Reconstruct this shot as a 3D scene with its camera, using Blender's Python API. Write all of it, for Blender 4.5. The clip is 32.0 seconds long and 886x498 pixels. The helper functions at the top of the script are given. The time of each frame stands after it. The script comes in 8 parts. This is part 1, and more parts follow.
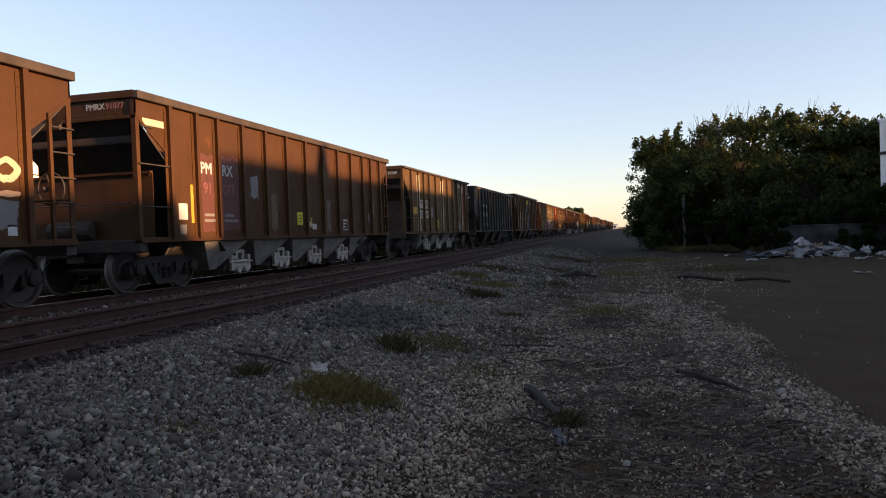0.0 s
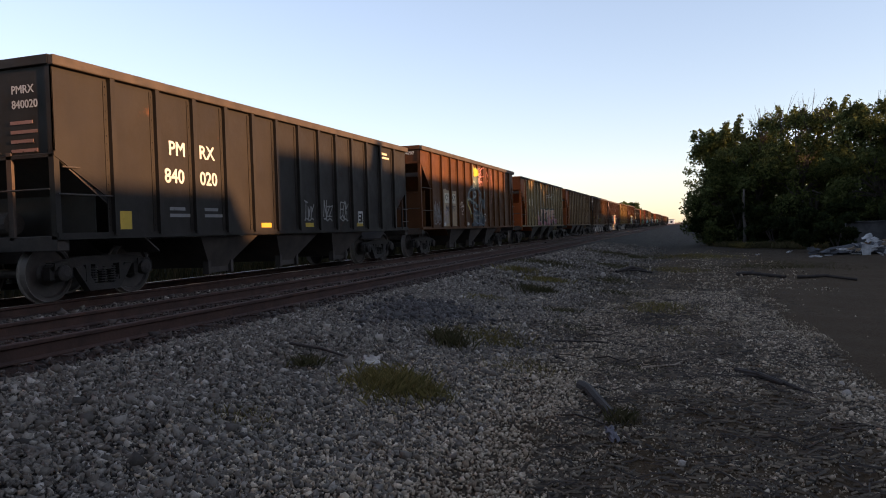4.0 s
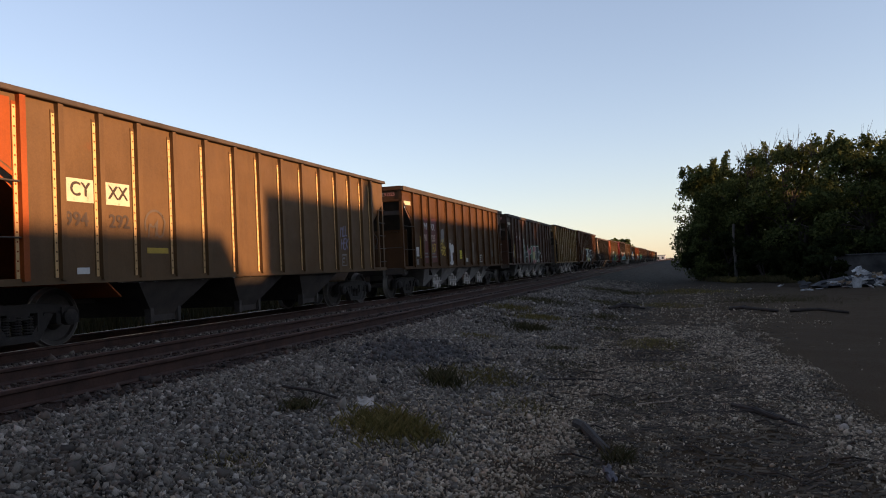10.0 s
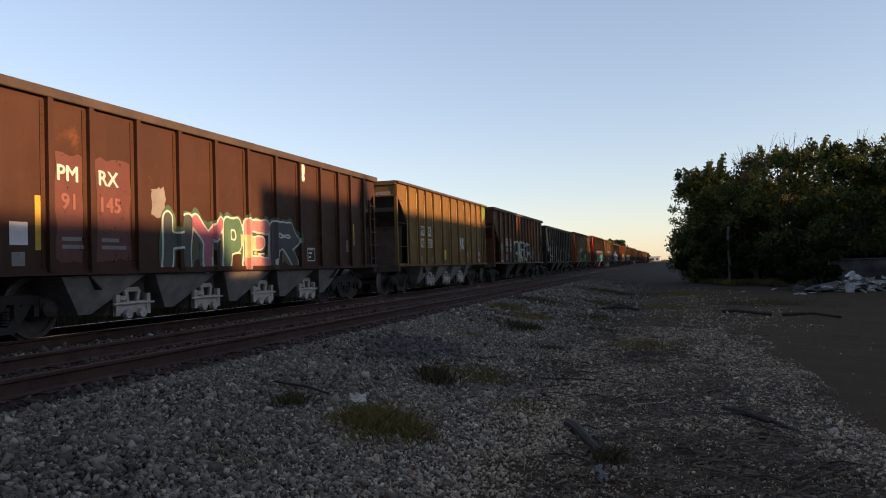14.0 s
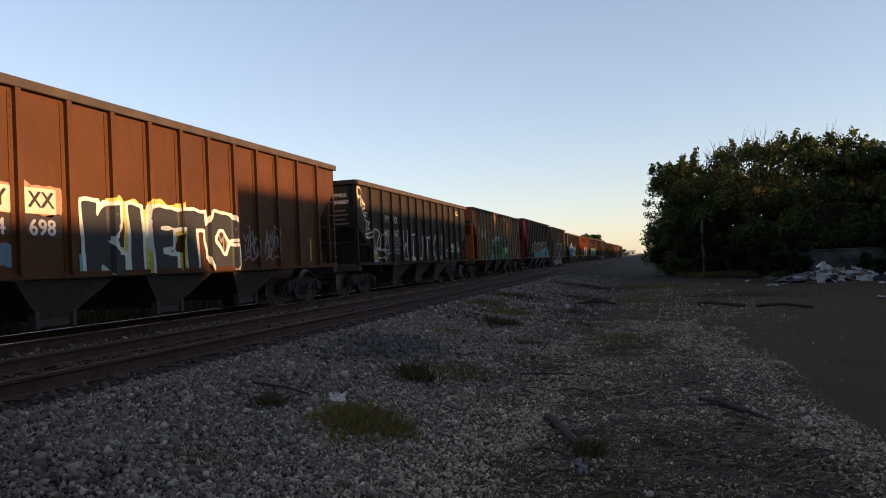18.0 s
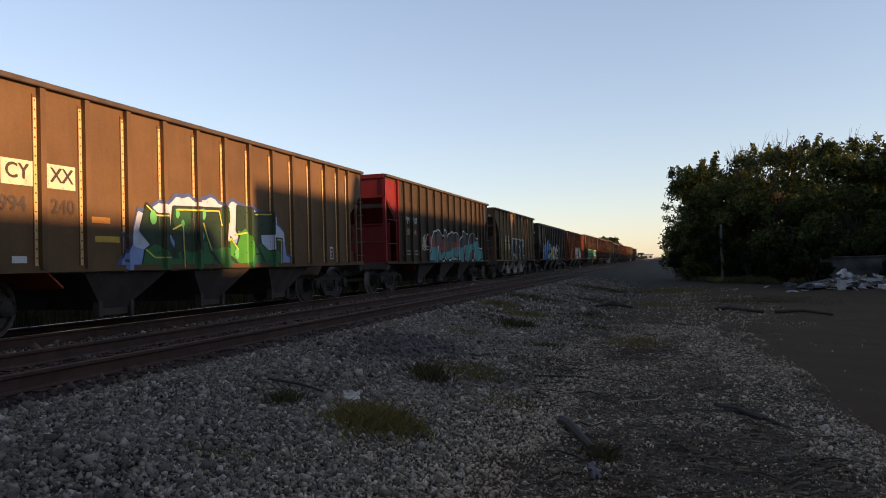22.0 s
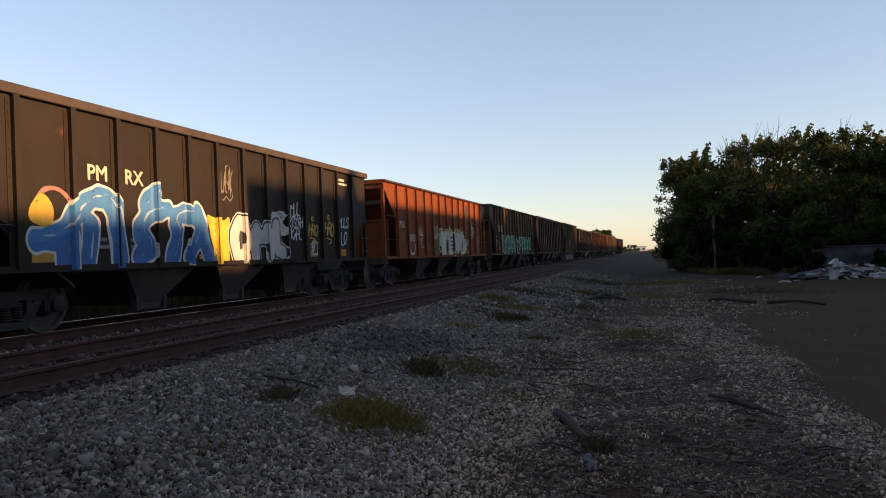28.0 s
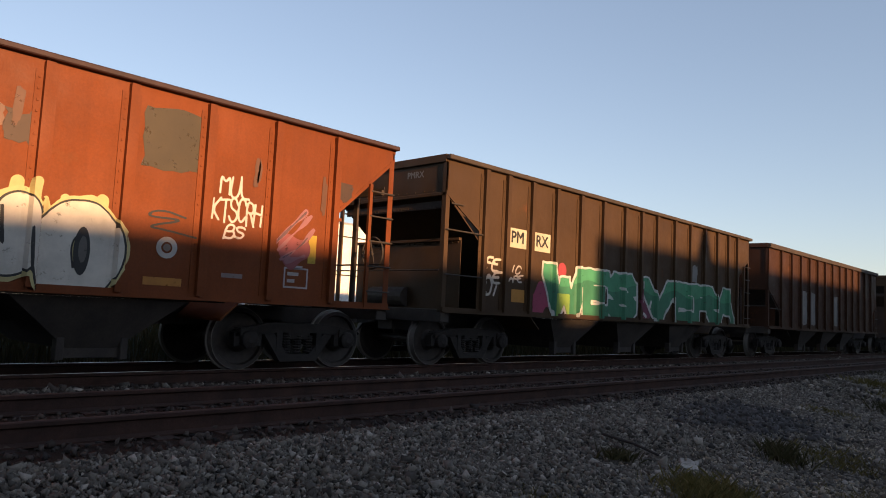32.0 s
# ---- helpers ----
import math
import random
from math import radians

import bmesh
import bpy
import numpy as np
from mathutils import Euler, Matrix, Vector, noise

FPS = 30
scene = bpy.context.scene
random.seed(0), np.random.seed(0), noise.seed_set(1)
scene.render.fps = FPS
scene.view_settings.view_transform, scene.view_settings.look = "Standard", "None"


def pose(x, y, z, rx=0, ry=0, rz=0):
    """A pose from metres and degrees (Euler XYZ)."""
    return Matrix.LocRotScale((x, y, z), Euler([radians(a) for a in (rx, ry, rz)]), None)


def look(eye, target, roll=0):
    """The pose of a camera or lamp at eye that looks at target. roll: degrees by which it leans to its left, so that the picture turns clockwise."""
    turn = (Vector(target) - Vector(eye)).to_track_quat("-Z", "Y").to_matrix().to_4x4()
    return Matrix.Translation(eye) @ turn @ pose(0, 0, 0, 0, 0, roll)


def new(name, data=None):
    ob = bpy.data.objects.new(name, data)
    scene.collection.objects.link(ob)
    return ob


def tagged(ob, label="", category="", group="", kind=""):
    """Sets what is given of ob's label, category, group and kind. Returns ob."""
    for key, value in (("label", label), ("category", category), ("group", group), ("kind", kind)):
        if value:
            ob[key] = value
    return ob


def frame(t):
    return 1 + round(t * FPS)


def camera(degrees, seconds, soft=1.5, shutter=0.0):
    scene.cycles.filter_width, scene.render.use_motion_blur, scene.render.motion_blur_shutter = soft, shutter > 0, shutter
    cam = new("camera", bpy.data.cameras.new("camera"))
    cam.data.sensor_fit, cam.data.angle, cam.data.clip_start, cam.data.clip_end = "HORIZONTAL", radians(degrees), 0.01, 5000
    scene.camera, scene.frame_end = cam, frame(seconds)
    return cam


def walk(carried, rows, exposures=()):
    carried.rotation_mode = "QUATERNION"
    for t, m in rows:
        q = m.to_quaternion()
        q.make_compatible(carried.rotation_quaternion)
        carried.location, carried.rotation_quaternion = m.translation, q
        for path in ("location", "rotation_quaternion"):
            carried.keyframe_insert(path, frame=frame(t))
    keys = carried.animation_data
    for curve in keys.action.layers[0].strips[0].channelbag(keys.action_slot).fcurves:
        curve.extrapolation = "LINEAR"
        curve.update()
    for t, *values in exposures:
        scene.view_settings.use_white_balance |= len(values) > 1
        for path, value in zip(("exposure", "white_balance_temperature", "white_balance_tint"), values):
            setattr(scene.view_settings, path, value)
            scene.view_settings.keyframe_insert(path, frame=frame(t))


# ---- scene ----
CAM_Z = 1.55
cam = camera(63.0, 32.0, soft=1.0)
PATH = [
    (0.0, pose(0, 0, CAM_Z, 88.76, 2.00, 14.47)),
    (0.5, pose(0, 0, CAM_Z, 88.72, 2.04, 16.29)),
    (1.0, pose(0, 0, CAM_Z, 88.30, 1.89, 17.59)),
    (1.5, pose(0, 0, CAM_Z, 88.20, 1.77, 17.85)),
    (2.0, pose(0, 0, CAM_Z, 88.08, 1.51, 18.13)),
    (2.5, pose(0, 0, CAM_Z, 88.01, 1.23, 18.43)),
    (3.0, pose(0, 0, CAM_Z, 88.25, 1.43, 18.34)),
    (3.5, pose(0, 0, CAM_Z, 88.26, 1.65, 18.51)),
    (5.5, pose(0, 0, CAM_Z, 89.45, 1.67, 18.74)),
    (6.0, pose(0, 0, CAM_Z, 89.48, 1.78, 18.40)),
    (6.5, pose(0, 0, CAM_Z, 89.81, 2.02, 18.56)),
    (7.0, pose(0, 0, CAM_Z, 89.94, 1.85, 18.67)),
    (7.5, pose(0, 0, CAM_Z, 90.24, 1.46, 18.81)),
    (8.0, pose(0, 0, CAM_Z, 90.31, 1.91, 19.12)),
    (8.5, pose(0, 0, CAM_Z, 90.50, 1.65, 18.76)),
    (9.0, pose(0, 0, CAM_Z, 90.53, 1.70, 19.35)),
    (9.5, pose(0, 0, CAM_Z, 91.01, 1.83, 19.11)),
    (10.0, pose(0, 0, CAM_Z, 91.53, 2.60, 18.02)),
    (10.5, pose(0, 0, CAM_Z, 91.44, 2.70, 17.81)),
    (11.0, pose(0, 0, CAM_Z, 91.28, 2.60, 17.63)),
    (11.5, pose(0, 0, CAM_Z, 91.00, 2.39, 17.55)),
    (12.0, pose(0, 0, CAM_Z, 90.91, 2.67, 17.96)),
    (12.5, pose(0, 0, CAM_Z, 91.17, 2.68, 17.45)),
    (13.0, pose(0, 0, CAM_Z, 91.20, 1.94, 17.46)),
    (13.5, pose(0, 0, CAM_Z, 91.33, 1.51, 17.63)),
    (15.5, pose(0, 0, CAM_Z, 91.38, 2.22, 17.50)),
    (16.0, pose(0, 0, CAM_Z, 91.40, 2.19, 17.40)),
    (16.5, pose(0, 0, CAM_Z, 91.55, 2.02, 16.51)),
    (17.0, pose(0, 0, CAM_Z, 91.55, 2.47, 16.39)),
    (17.5, pose(0, 0, CAM_Z, 91.40, 2.61, 15.92)),
    (18.0, pose(0, 0, CAM_Z, 91.06, 2.59, 15.83)),
    (18.5, pose(0, 0, CAM_Z, 90.50, 2.23, 16.44)),
    (19.0, pose(0, 0, CAM_Z, 90.71, 1.82, 16.86)),
    (19.5, pose(0, 0, CAM_Z, 91.02, 1.73, 16.94)),
    (20.0, pose(0, 0, CAM_Z, 90.87, 2.09, 17.21)),
    (20.5, pose(0, 0, CAM_Z, 90.92, 1.97, 17.41)),
    (21.0, pose(0, 0, CAM_Z, 90.97, 1.74, 17.39)),
    (21.5, pose(0, 0, CAM_Z, 91.10, 1.77, 17.59)),
    (22.0, pose(0, 0, CAM_Z, 91.12, 1.57, 17.12)),
    (22.5, pose(0, 0, CAM_Z, 90.70, 2.22, 16.72)),
    (23.0, pose(0, 0, CAM_Z, 90.58, 2.42, 16.55)),
    (23.5, pose(0, 0, CAM_Z, 90.89, 2.54, 16.82)),
    (24.0, pose(0, 0, CAM_Z, 90.59, 2.31, 16.61)),
    (24.5, pose(0, 0, CAM_Z, 90.61, 2.14, 16.91)),
    (25.0, pose(0, 0, CAM_Z, 90.64, 2.05, 17.02)),
    (25.5, pose(0, 0, CAM_Z, 90.79, 2.09, 16.83)),
    (27.5, pose(0, 0, CAM_Z, 90.93, 2.37, 16.86)),
    (28.0, pose(0, 0, CAM_Z, 90.68, 2.29, 16.62)),
    (28.5, pose(0, 0, CAM_Z, 90.61, 2.56, 16.94)),
    (29.0, pose(0, 0, CAM_Z, 90.44, 2.41, 16.75)),
    (29.5, pose(0, 0, CAM_Z, 90.55, 2.30, 16.99)),
    (30.0, pose(0, 0, CAM_Z, 90.38, 2.16, 16.79)),
    (30.5, pose(0, 0, CAM_Z, 90.50, 2.30, 16.82)),
    (30.8, pose(0, 0, CAM_Z, 91.95, 1.62, 18.24)),
    (31.0, pose(0, 0, CAM_Z, 93.92, -2.08, 20.81)),
    (31.2, pose(0, 0, CAM_Z, 94.44, -1.39, 23.08)),
    (31.5, pose(0, 0, CAM_Z, 95.06, -0.84, 25.69)),
    (31.6, pose(0, 0, CAM_Z, 95.98, -0.42, 26.96)),
    (31.8, pose(0, 0, CAM_Z, 95.27, -3.78, 31.77)),
    (31.9, pose(0, 0, CAM_Z, 95.38, -1.72, 36.76)),
    (32.0, pose(0, 0, CAM_Z, 95.12, -2.71, 43.47)),
]
EXPOSURES = [(0.0, 1.04, 6600, 24), (1.0, 1.0, 6600, 24), (3.0, 1.16, 6600, 24), (6.0, 1.08, 6600, 24), (7.2, 1.0, 6600, 24), (8.5, 0.86, 6550, 23), (30.5, 0.86, 6550, 22), (31.0, 0.74, 6500, 22), (32.0, 0.62, 6500, 20)]
walk(cam, PATH, EXPOSURES)

# ---- light: low sun from behind the added, unseen sheds, clear evening sky ----
SUN_EL, SUN_SLANT = 8.5, 0.11
SUN_AZ = 90 + math.degrees(math.atan(SUN_SLANT))
world = bpy.data.worlds.new("evening_sky")
scene.world = world
world.use_nodes = True
wn = world.node_tree.nodes
sky = wn.new("ShaderNodeTexSky")
sky.sky_type, sky.sun_disc = "NISHITA", False
sky.sun_elevation, sky.sun_rotation = radians(SUN_EL), radians(SUN_AZ)
sky.altitude, sky.air_density, sky.dust_density, sky.ozone_density = 200, 1.0, 0.3, 2.1
wn["Background"].inputs[1].default_value = 0.2
haze = wn.new("ShaderNodeHueSaturation")
haze.inputs["Saturation"].default_value = 0.9
soft = wn.new("ShaderNodeGamma")
soft.inputs[1].default_value = 0.72
world.node_tree.links.new(sky.outputs[0], soft.inputs[0])
world.node_tree.links.new(soft.outputs[0], haze.inputs["Color"])
world.node_tree.links.new(haze.outputs[0], wn["Background"].inputs[0])
SUN_DIR = Vector((1, -SUN_SLANT, 0)).normalized() * math.cos(radians(SUN_EL)) + Vector((0, 0, math.sin(radians(SUN_EL))))
lamp = bpy.data.lights.new("sun", "SUN")
lamp.energy, lamp.angle, lamp.color = 6.4, radians(0.9), (1.0, 0.6, 0.27)
new("sun", lamp).matrix_world = look(SUN_DIR * 200, (0, 0, 0))


# ---- materials ----
def nodes_of(name):
    m = bpy.data.materials.new(name)
    m.use_nodes = True
    t = m.node_tree
    return m, t.nodes, t.links, t.nodes["Principled BSDF"]


def noise_node(n, l, scale, detail=4.0, rough=0.55, stretch=None, source="Object"):
    tc = n.new("ShaderNodeTexCoord")
    tex = n.new("ShaderNodeTexNoise")
    tex.inputs["Scale"].default_value = scale
    tex.inputs["Detail"].default_value = detail
    tex.inputs["Roughness"].default_value = rough
    mp = n.new("ShaderNodeMapping")
    if stretch:
        mp.inputs["Scale"].default_value = stretch
    l.new(tc.outputs[source], mp.inputs[0])
    l.new(mp.outputs[0], tex.inputs["Vector"])
    return tex, mp


def ramp(n, l, fac, stops):
    r = n.new("ShaderNodeValToRGB")
    e = r.color_ramp.elements
    while len(e) < len(stops):
        e.new(0.5)
    for k, (p, c) in enumerate(stops):
        e[k].position, e[k].color = p, (*c, 1) if len(c) == 3 else c
    l.new(fac, r.inputs[0])
    return r


def mix(n, l, fac, a, b, mode="MIX"):
    m = n.new("ShaderNodeMix")
    m.data_type, m.blend_type = "RGBA", mode
    for sock, v in ((m.inputs[0], fac), (m.inputs[6], a), (m.inputs[7], b)):
        if isinstance(v, (int, float)):
            sock.default_value = v
        elif isinstance(v, tuple):
            sock.default_value = (*v, 1)
        else:
            l.new(v, sock)
    return m.outputs[2]


def bump(n, l, bsdf, height, strength, dist=0.01):
    b = n.new("ShaderNodeBump")
    b.inputs["Strength"].default_value, b.inputs["Distance"].default_value = strength, dist
    l.new(height, b.inputs["Height"])
    l.new(b.outputs[0], bsdf.inputs["Normal"])


def plain(name, col, rough=0.7, metal=0.0, vary=0.25, scale=6.0, relief=0.2, stretch=None):
    """A surface of one colour with stains at two scales and fine relief."""
    m, n, l, p = nodes_of(name)
    big, mp = noise_node(n, l, scale, 5, 0.6, stretch)
    fine, _ = noise_node(n, l, scale * 9, 3, 0.6)
    info = n.new("ShaderNodeObjectInfo")
    l.new(info.outputs["Random"], mp.inputs["Location"])
    lo = tuple(c * (1 - vary) for c in col)
    hi = tuple(min(1, c * (1 + vary)) for c in col)
    r = ramp(n, l, big.outputs["Fac"], [(0.3, lo), (0.7, hi)])
    g = ramp(n, l, fine.outputs["Fac"], [(0.3, (0.75,) * 3), (0.7, (1.1,) * 3)])
    l.new(mix(n, l, 0.6, r.outputs[0], g.outputs[0], "MULTIPLY"), p.inputs["Base Color"])
    p.inputs["Roughness"].default_value, p.inputs["Metallic"].default_value = rough, metal
    bump(n, l, p, fine.outputs["Fac"], relief)
    return m


def car_paint(name, col, rust=(0.13, 0.05, 0.022), worn=0.5, rough=0.55):
    """Old railcar paint: streaks that run down, rust blotches, dust, dented sheet."""
    m, n, l, p = nodes_of(name)
    col = tuple(c * 0.86 for c in col)
    streak, ms = noise_node(n, l, 2.2, 6, 0.65, (2.0, 2.0, 0.22))
    blot, mb = noise_node(n, l, 1.1, 8, 0.7)
    fine, mf = noise_node(n, l, 35, 3, 0.6)
    dent, _ = noise_node(n, l, 1.6, 2, 0.4)
    base = ramp(n, l, streak.outputs["Fac"], [(0.28, tuple(c * 0.88 for c in col)), (0.5, col), (0.75, tuple(min(1, c * 1.1) for c in col))])
    rusty = ramp(n, l, blot.outputs["Fac"], [(0.66 - 0.12 * worn, (0, 0, 0)), (0.76 - 0.08 * worn, (0.75,) * 3)])
    c1 = mix(n, l, rusty.outputs[0], base.outputs[0], rust)
    wide, mw = noise_node(n, l, 0.45, 3, 0.5, (1.0, 1.0, 2.2))
    faded = ramp(n, l, wide.outputs["Fac"], [(0.32, (0.78, 0.76, 0.74)), (0.68, (1.14, 1.13, 1.1))])
    c1 = mix(n, l, 0.8, c1, faded.outputs[0], "MULTIPLY")
    grain = ramp(n, l, fine.outputs["Fac"], [(0.3, (0.8,) * 3), (0.7, (1.12,) * 3)])
    l.new(mix(n, l, 0.5, c1, grain.outputs[0], "MULTIPLY"), p.inputs["Base Color"])
    rr = ramp(n, l, blot.outputs["Fac"], [(0.3, (rough - 0.1,) * 3), (0.7, (rough + 0.25,) * 3)])
    l.new(rr.outputs[0], p.inputs["Roughness"])
    p.inputs["Specular IOR Level"].default_value = 0.2
    add = n.new("ShaderNodeMath")
    add.operation = "MULTIPLY_ADD"
    add.inputs[1].default_value = 12.0
    l.new(dent.outputs["Fac"], add.inputs[0])
    l.new(fine.outputs["Fac"], add.inputs[2])
    bump(n, l, p, add.outputs[0], 0.35, 0.006)
    return m


def spray(name, col):
    """Spray paint, thin and a little patchy."""
    m, n, l, p = nodes_of(name)
    a, _ = noise_node(n, l, 3.0, 6, 0.65)
    r = ramp(n, l, a.outputs["Fac"], [(0.3, tuple(c * 0.72 for c in col)), (0.65, col)])
    l.new(r.outputs[0], p.inputs["Base Color"])
    p.inputs["Roughness"].default_value = 0.6
    w, mw = noise_node(n, l, 9.0, 8, 0.72)
    worn = ramp(n, l, w.outputs["Fac"], [(0.29, (0.25,) * 3), (0.4, (1, 1, 1))])
    l.new(worn.outputs[0], p.inputs["Alpha"])
    return m


def island_stones(name, tones, rough=0.85):
    """Crushed stone: every piece takes a tone of its own."""
    m, n, l, p = nodes_of(name)
    g = n.new("ShaderNodeNewGeometry")
    k = len(tones)
    r = ramp(n, l, g.outputs["Random Per Island"], [(i / max(1, k - 1), c) for i, c in enumerate(tones)])
    fine, mf = noise_node(n, l, 60, 4, 0.65)
    gr = ramp(n, l, fine.outputs["Fac"], [(0.3, (0.65,) * 3), (0.7, (1.15,) * 3)])
    l.new(mix(n, l, 0.7, r.outputs[0], gr.outputs[0], "MULTIPLY"), p.inputs["Base Color"])
    p.inputs["Roughness"].default_value = rough
    bump(n, l, p, fine.outputs["Fac"], 0.4)
    return m


def leaf_material(name, tones):
    m, n, l, p = nodes_of(name)
    g = n.new("ShaderNodeNewGeometry")
    r = ramp(n, l, g.outputs["Random Per Island"], [(i / (len(tones) - 1), c) for i, c in enumerate(tones)])
    big, mb = noise_node(n, l, 0.5, 3)
    k = ramp(n, l, big.outputs["Fac"], [(0.3, (0.7,) * 3), (0.7, (1.2,) * 3)])
    col = mix(n, l, 0.8, r.outputs[0], k.outputs[0], "MULTIPLY")
    l.new(col, p.inputs["Base Color"])
    p.inputs["Roughness"].default_value = 0.8
    p.inputs["Specular IOR Level"].default_value = 0.05
    tr = n.new("ShaderNodeBsdfTranslucent")
    l.new(col, tr.inputs[0])
    ms = n.new("ShaderNodeMixShader")
    ms.inputs[0].default_value = 0.4
    l.new(p.outputs[0], ms.inputs[1])
    l.new(tr.outputs[0], ms.inputs[2])
    l.new(ms.outputs[0], n["Material Output"].inputs[0])
    return m


def ground_material():
    """Railway yard ground: grey ballast, pale gravel and bare dark soil in patches."""
    m, n, l, p = nodes_of("yard_ground")
    tc = n.new("ShaderNodeTexCoord")
    sx = n.new("ShaderNodeSeparateXYZ")
    l.new(tc.outputs["Object"], sx.inputs[0])
    wob, mw = noise_node(n, l, 0.55, 5, 0.6)
    patch, mp = noise_node(n, l, 0.9, 6, 0.65, (1.0, 0.55, 1.0))
    grit, mg = noise_node(n, l, 38, 5, 0.75)
    peb = n.new("ShaderNodeTexVoronoi")
    peb.inputs["Scale"].default_value = 26
    l.new(tc.outputs["Object"], peb.inputs["Vector"])

    def band(x0, x1, amount):
        """Rises from 0 at x0 to 1 at x1, with an uneven border."""
        a = n.new("ShaderNodeMath")
        a.operation = "MULTIPLY_ADD"
        l.new(wob.outputs["Fac"], a.inputs[0])
        a.inputs[1].default_value = amount
        l.new(sx.outputs["X"], a.inputs[2])
        r = n.new("ShaderNodeMapRange")
        l.new(a.outputs[0], r.inputs[0])
        r.inputs[1].default_value, r.inputs[2].default_value = x0 + amount / 2, x1 + amount / 2
        return r.outputs[0]

    ballast = ramp(n, l, grit.outputs["Fac"], [(0.3, (0.011, 0.008, 0.006)), (0.7, (0.05, 0.038, 0.029))])
    pale = ramp(n, l, grit.outputs["Fac"], [(0.3, (0.024, 0.018, 0.013)), (0.7, (0.1, 0.076, 0.056))])
    soil = ramp(n, l, grit.outputs["Fac"], [(0.3, (0.034, 0.021, 0.0105)), (0.7, (0.095, 0.06, 0.031))])
    bed = ramp(n, l, grit.outputs["Fac"], [(0.3, (0.016, 0.009, 0.006)), (0.7, (0.05, 0.029, 0.02))])
    dirt_mask = ramp(n, l, patch.outputs["Fac"], [(0.44, (0, 0, 0)), (0.58, (1, 1, 1))])
    mid = mix(n, l, dirt_mask.outputs[0], pale.outputs[0], soil.outputs[0])
    c = mix(n, l, band(-2.4, -0.6, 1.6), ballast.outputs[0], mid)
    c = mix(n, l, band(-0.9, -0.4, 0.9), c, soil.outputs[0])
    c = mix(n, l, band(-4.9, -5.15, 0.2), c, bed.outputs[0])
    c = mix(n, l, band(-7.7, -8.0, 0.3), c, pale.outputs[0])
    # Shade under the train put into the ground colour with the bed tone.
    c = mix(n, l, band(-9.0, -9.3, 0.3), c, bed.outputs[0])
    weeds = ramp(n, l, grit.outputs["Fac"], [(0.3, (0.012, 0.014, 0.008)), (0.7, (0.04, 0.042, 0.022))])
    c = mix(n, l, band(-13.0, -14.0, 0.8), c, weeds.outputs[0])
    far = n.new("ShaderNodeMapRange")
    l.new(sx.outputs["Y"], far.inputs[0])
    far.inputs[1].default_value, far.inputs[2].default_value = 24, 48
    field = ramp(n, l, grit.outputs["Fac"], [(0.3, (0.011, 0.0085, 0.006)), (0.7, (0.036, 0.028, 0.019))])
    c = mix(n, l, far.outputs[0], c, field.outputs[0])
    l.new(c, p.inputs["Base Color"])
    p.inputs["Roughness"].default_value = 0.95
    p.inputs["Specular IOR Level"].default_value = 0.15
    bump(n, l, p, grit.outputs["Fac"], 0.9, 0.03)
    return m


GROUND = ground_material()
BALLAST = island_stones("crushed_grey_stone", [(0.02, 0.015, 0.011), (0.092, 0.073, 0.055), (0.17, 0.14, 0.107), (0.046, 0.035, 0.026), (0.24, 0.2, 0.155), (0.095, 0.068, 0.048), (0.13, 0.105, 0.08), (0.37, 0.315, 0.255)])
PALE_STONE = island_stones("pale_gravel", [(0.05, 0.034, 0.022), (0.29, 0.217, 0.146), (0.4, 0.312, 0.218), (0.11, 0.078, 0.05), (0.56, 0.45, 0.325), (0.27, 0.19, 0.122), (0.155, 0.111, 0.072)])
DARK_STONE = island_stones("dark_heap_stone", [(0.025, 0.02, 0.018), (0.07, 0.058, 0.052), (0.045, 0.037, 0.033), (0.12, 0.105, 0.095)])
BED_STONE = island_stones("oily_track_stone", [(0.018, 0.011, 0.008), (0.05, 0.033, 0.024), (0.085, 0.06, 0.045)])
RUST_RAIL = plain("rusty_rail_steel", (0.05, 0.022, 0.014), 0.85, 0.2, 0.4, 4, 0.4)
BRIGHT_RAIL = plain("polished_rail_top", (0.6, 0.57, 0.53), 0.4, 1.0, 0.1, 4, 0.05)
TIE_WOOD = plain("creosoted_timber", (0.055, 0.036, 0.027), 0.9, 0, 0.6, 3, 0.6, (1, 9, 1))
TRUCK = plain("grimy_cast_steel", (0.021, 0.016, 0.013), 0.8, 0.1, 0.4, 7, 0.4)


def wheel_steel():
    """Grimy wheel plates with a rim that the rails and brakes keep bright."""
    m, n, l, p = nodes_of("worn_wheel_steel")
    tc = n.new("ShaderNodeTexCoord")
    flat = n.new("ShaderNodeMapping")
    flat.inputs["Scale"].default_value = (0, 1, 1)
    l.new(tc.outputs["Object"], flat.inputs[0])
    span = n.new("ShaderNodeVectorMath")
    span.operation = "LENGTH"
    l.new(flat.outputs[0], span.inputs[0])
    rim = n.new("ShaderNodeMapRange")
    l.new(span.outputs["Value"], rim.inputs[0])
    rim.inputs[1].default_value, rim.inputs[2].default_value = 0.436, 0.449
    grain, mg = noise_node(n, l, 9, 5, 0.65)
    grime = ramp(n, l, grain.outputs["Fac"], [(0.3, (0.025, 0.019, 0.016)), (0.7, (0.055, 0.043, 0.036))])
    l.new(mix(n, l, rim.outputs[0], grime.outputs[0], (0.17, 0.15, 0.13)), p.inputs["Base Color"])
    p.inputs["Roughness"].default_value, p.inputs["Metallic"].default_value = 0.6, 0.2
    bump(n, l, p, grain.outputs["Fac"], 0.3)
    return m


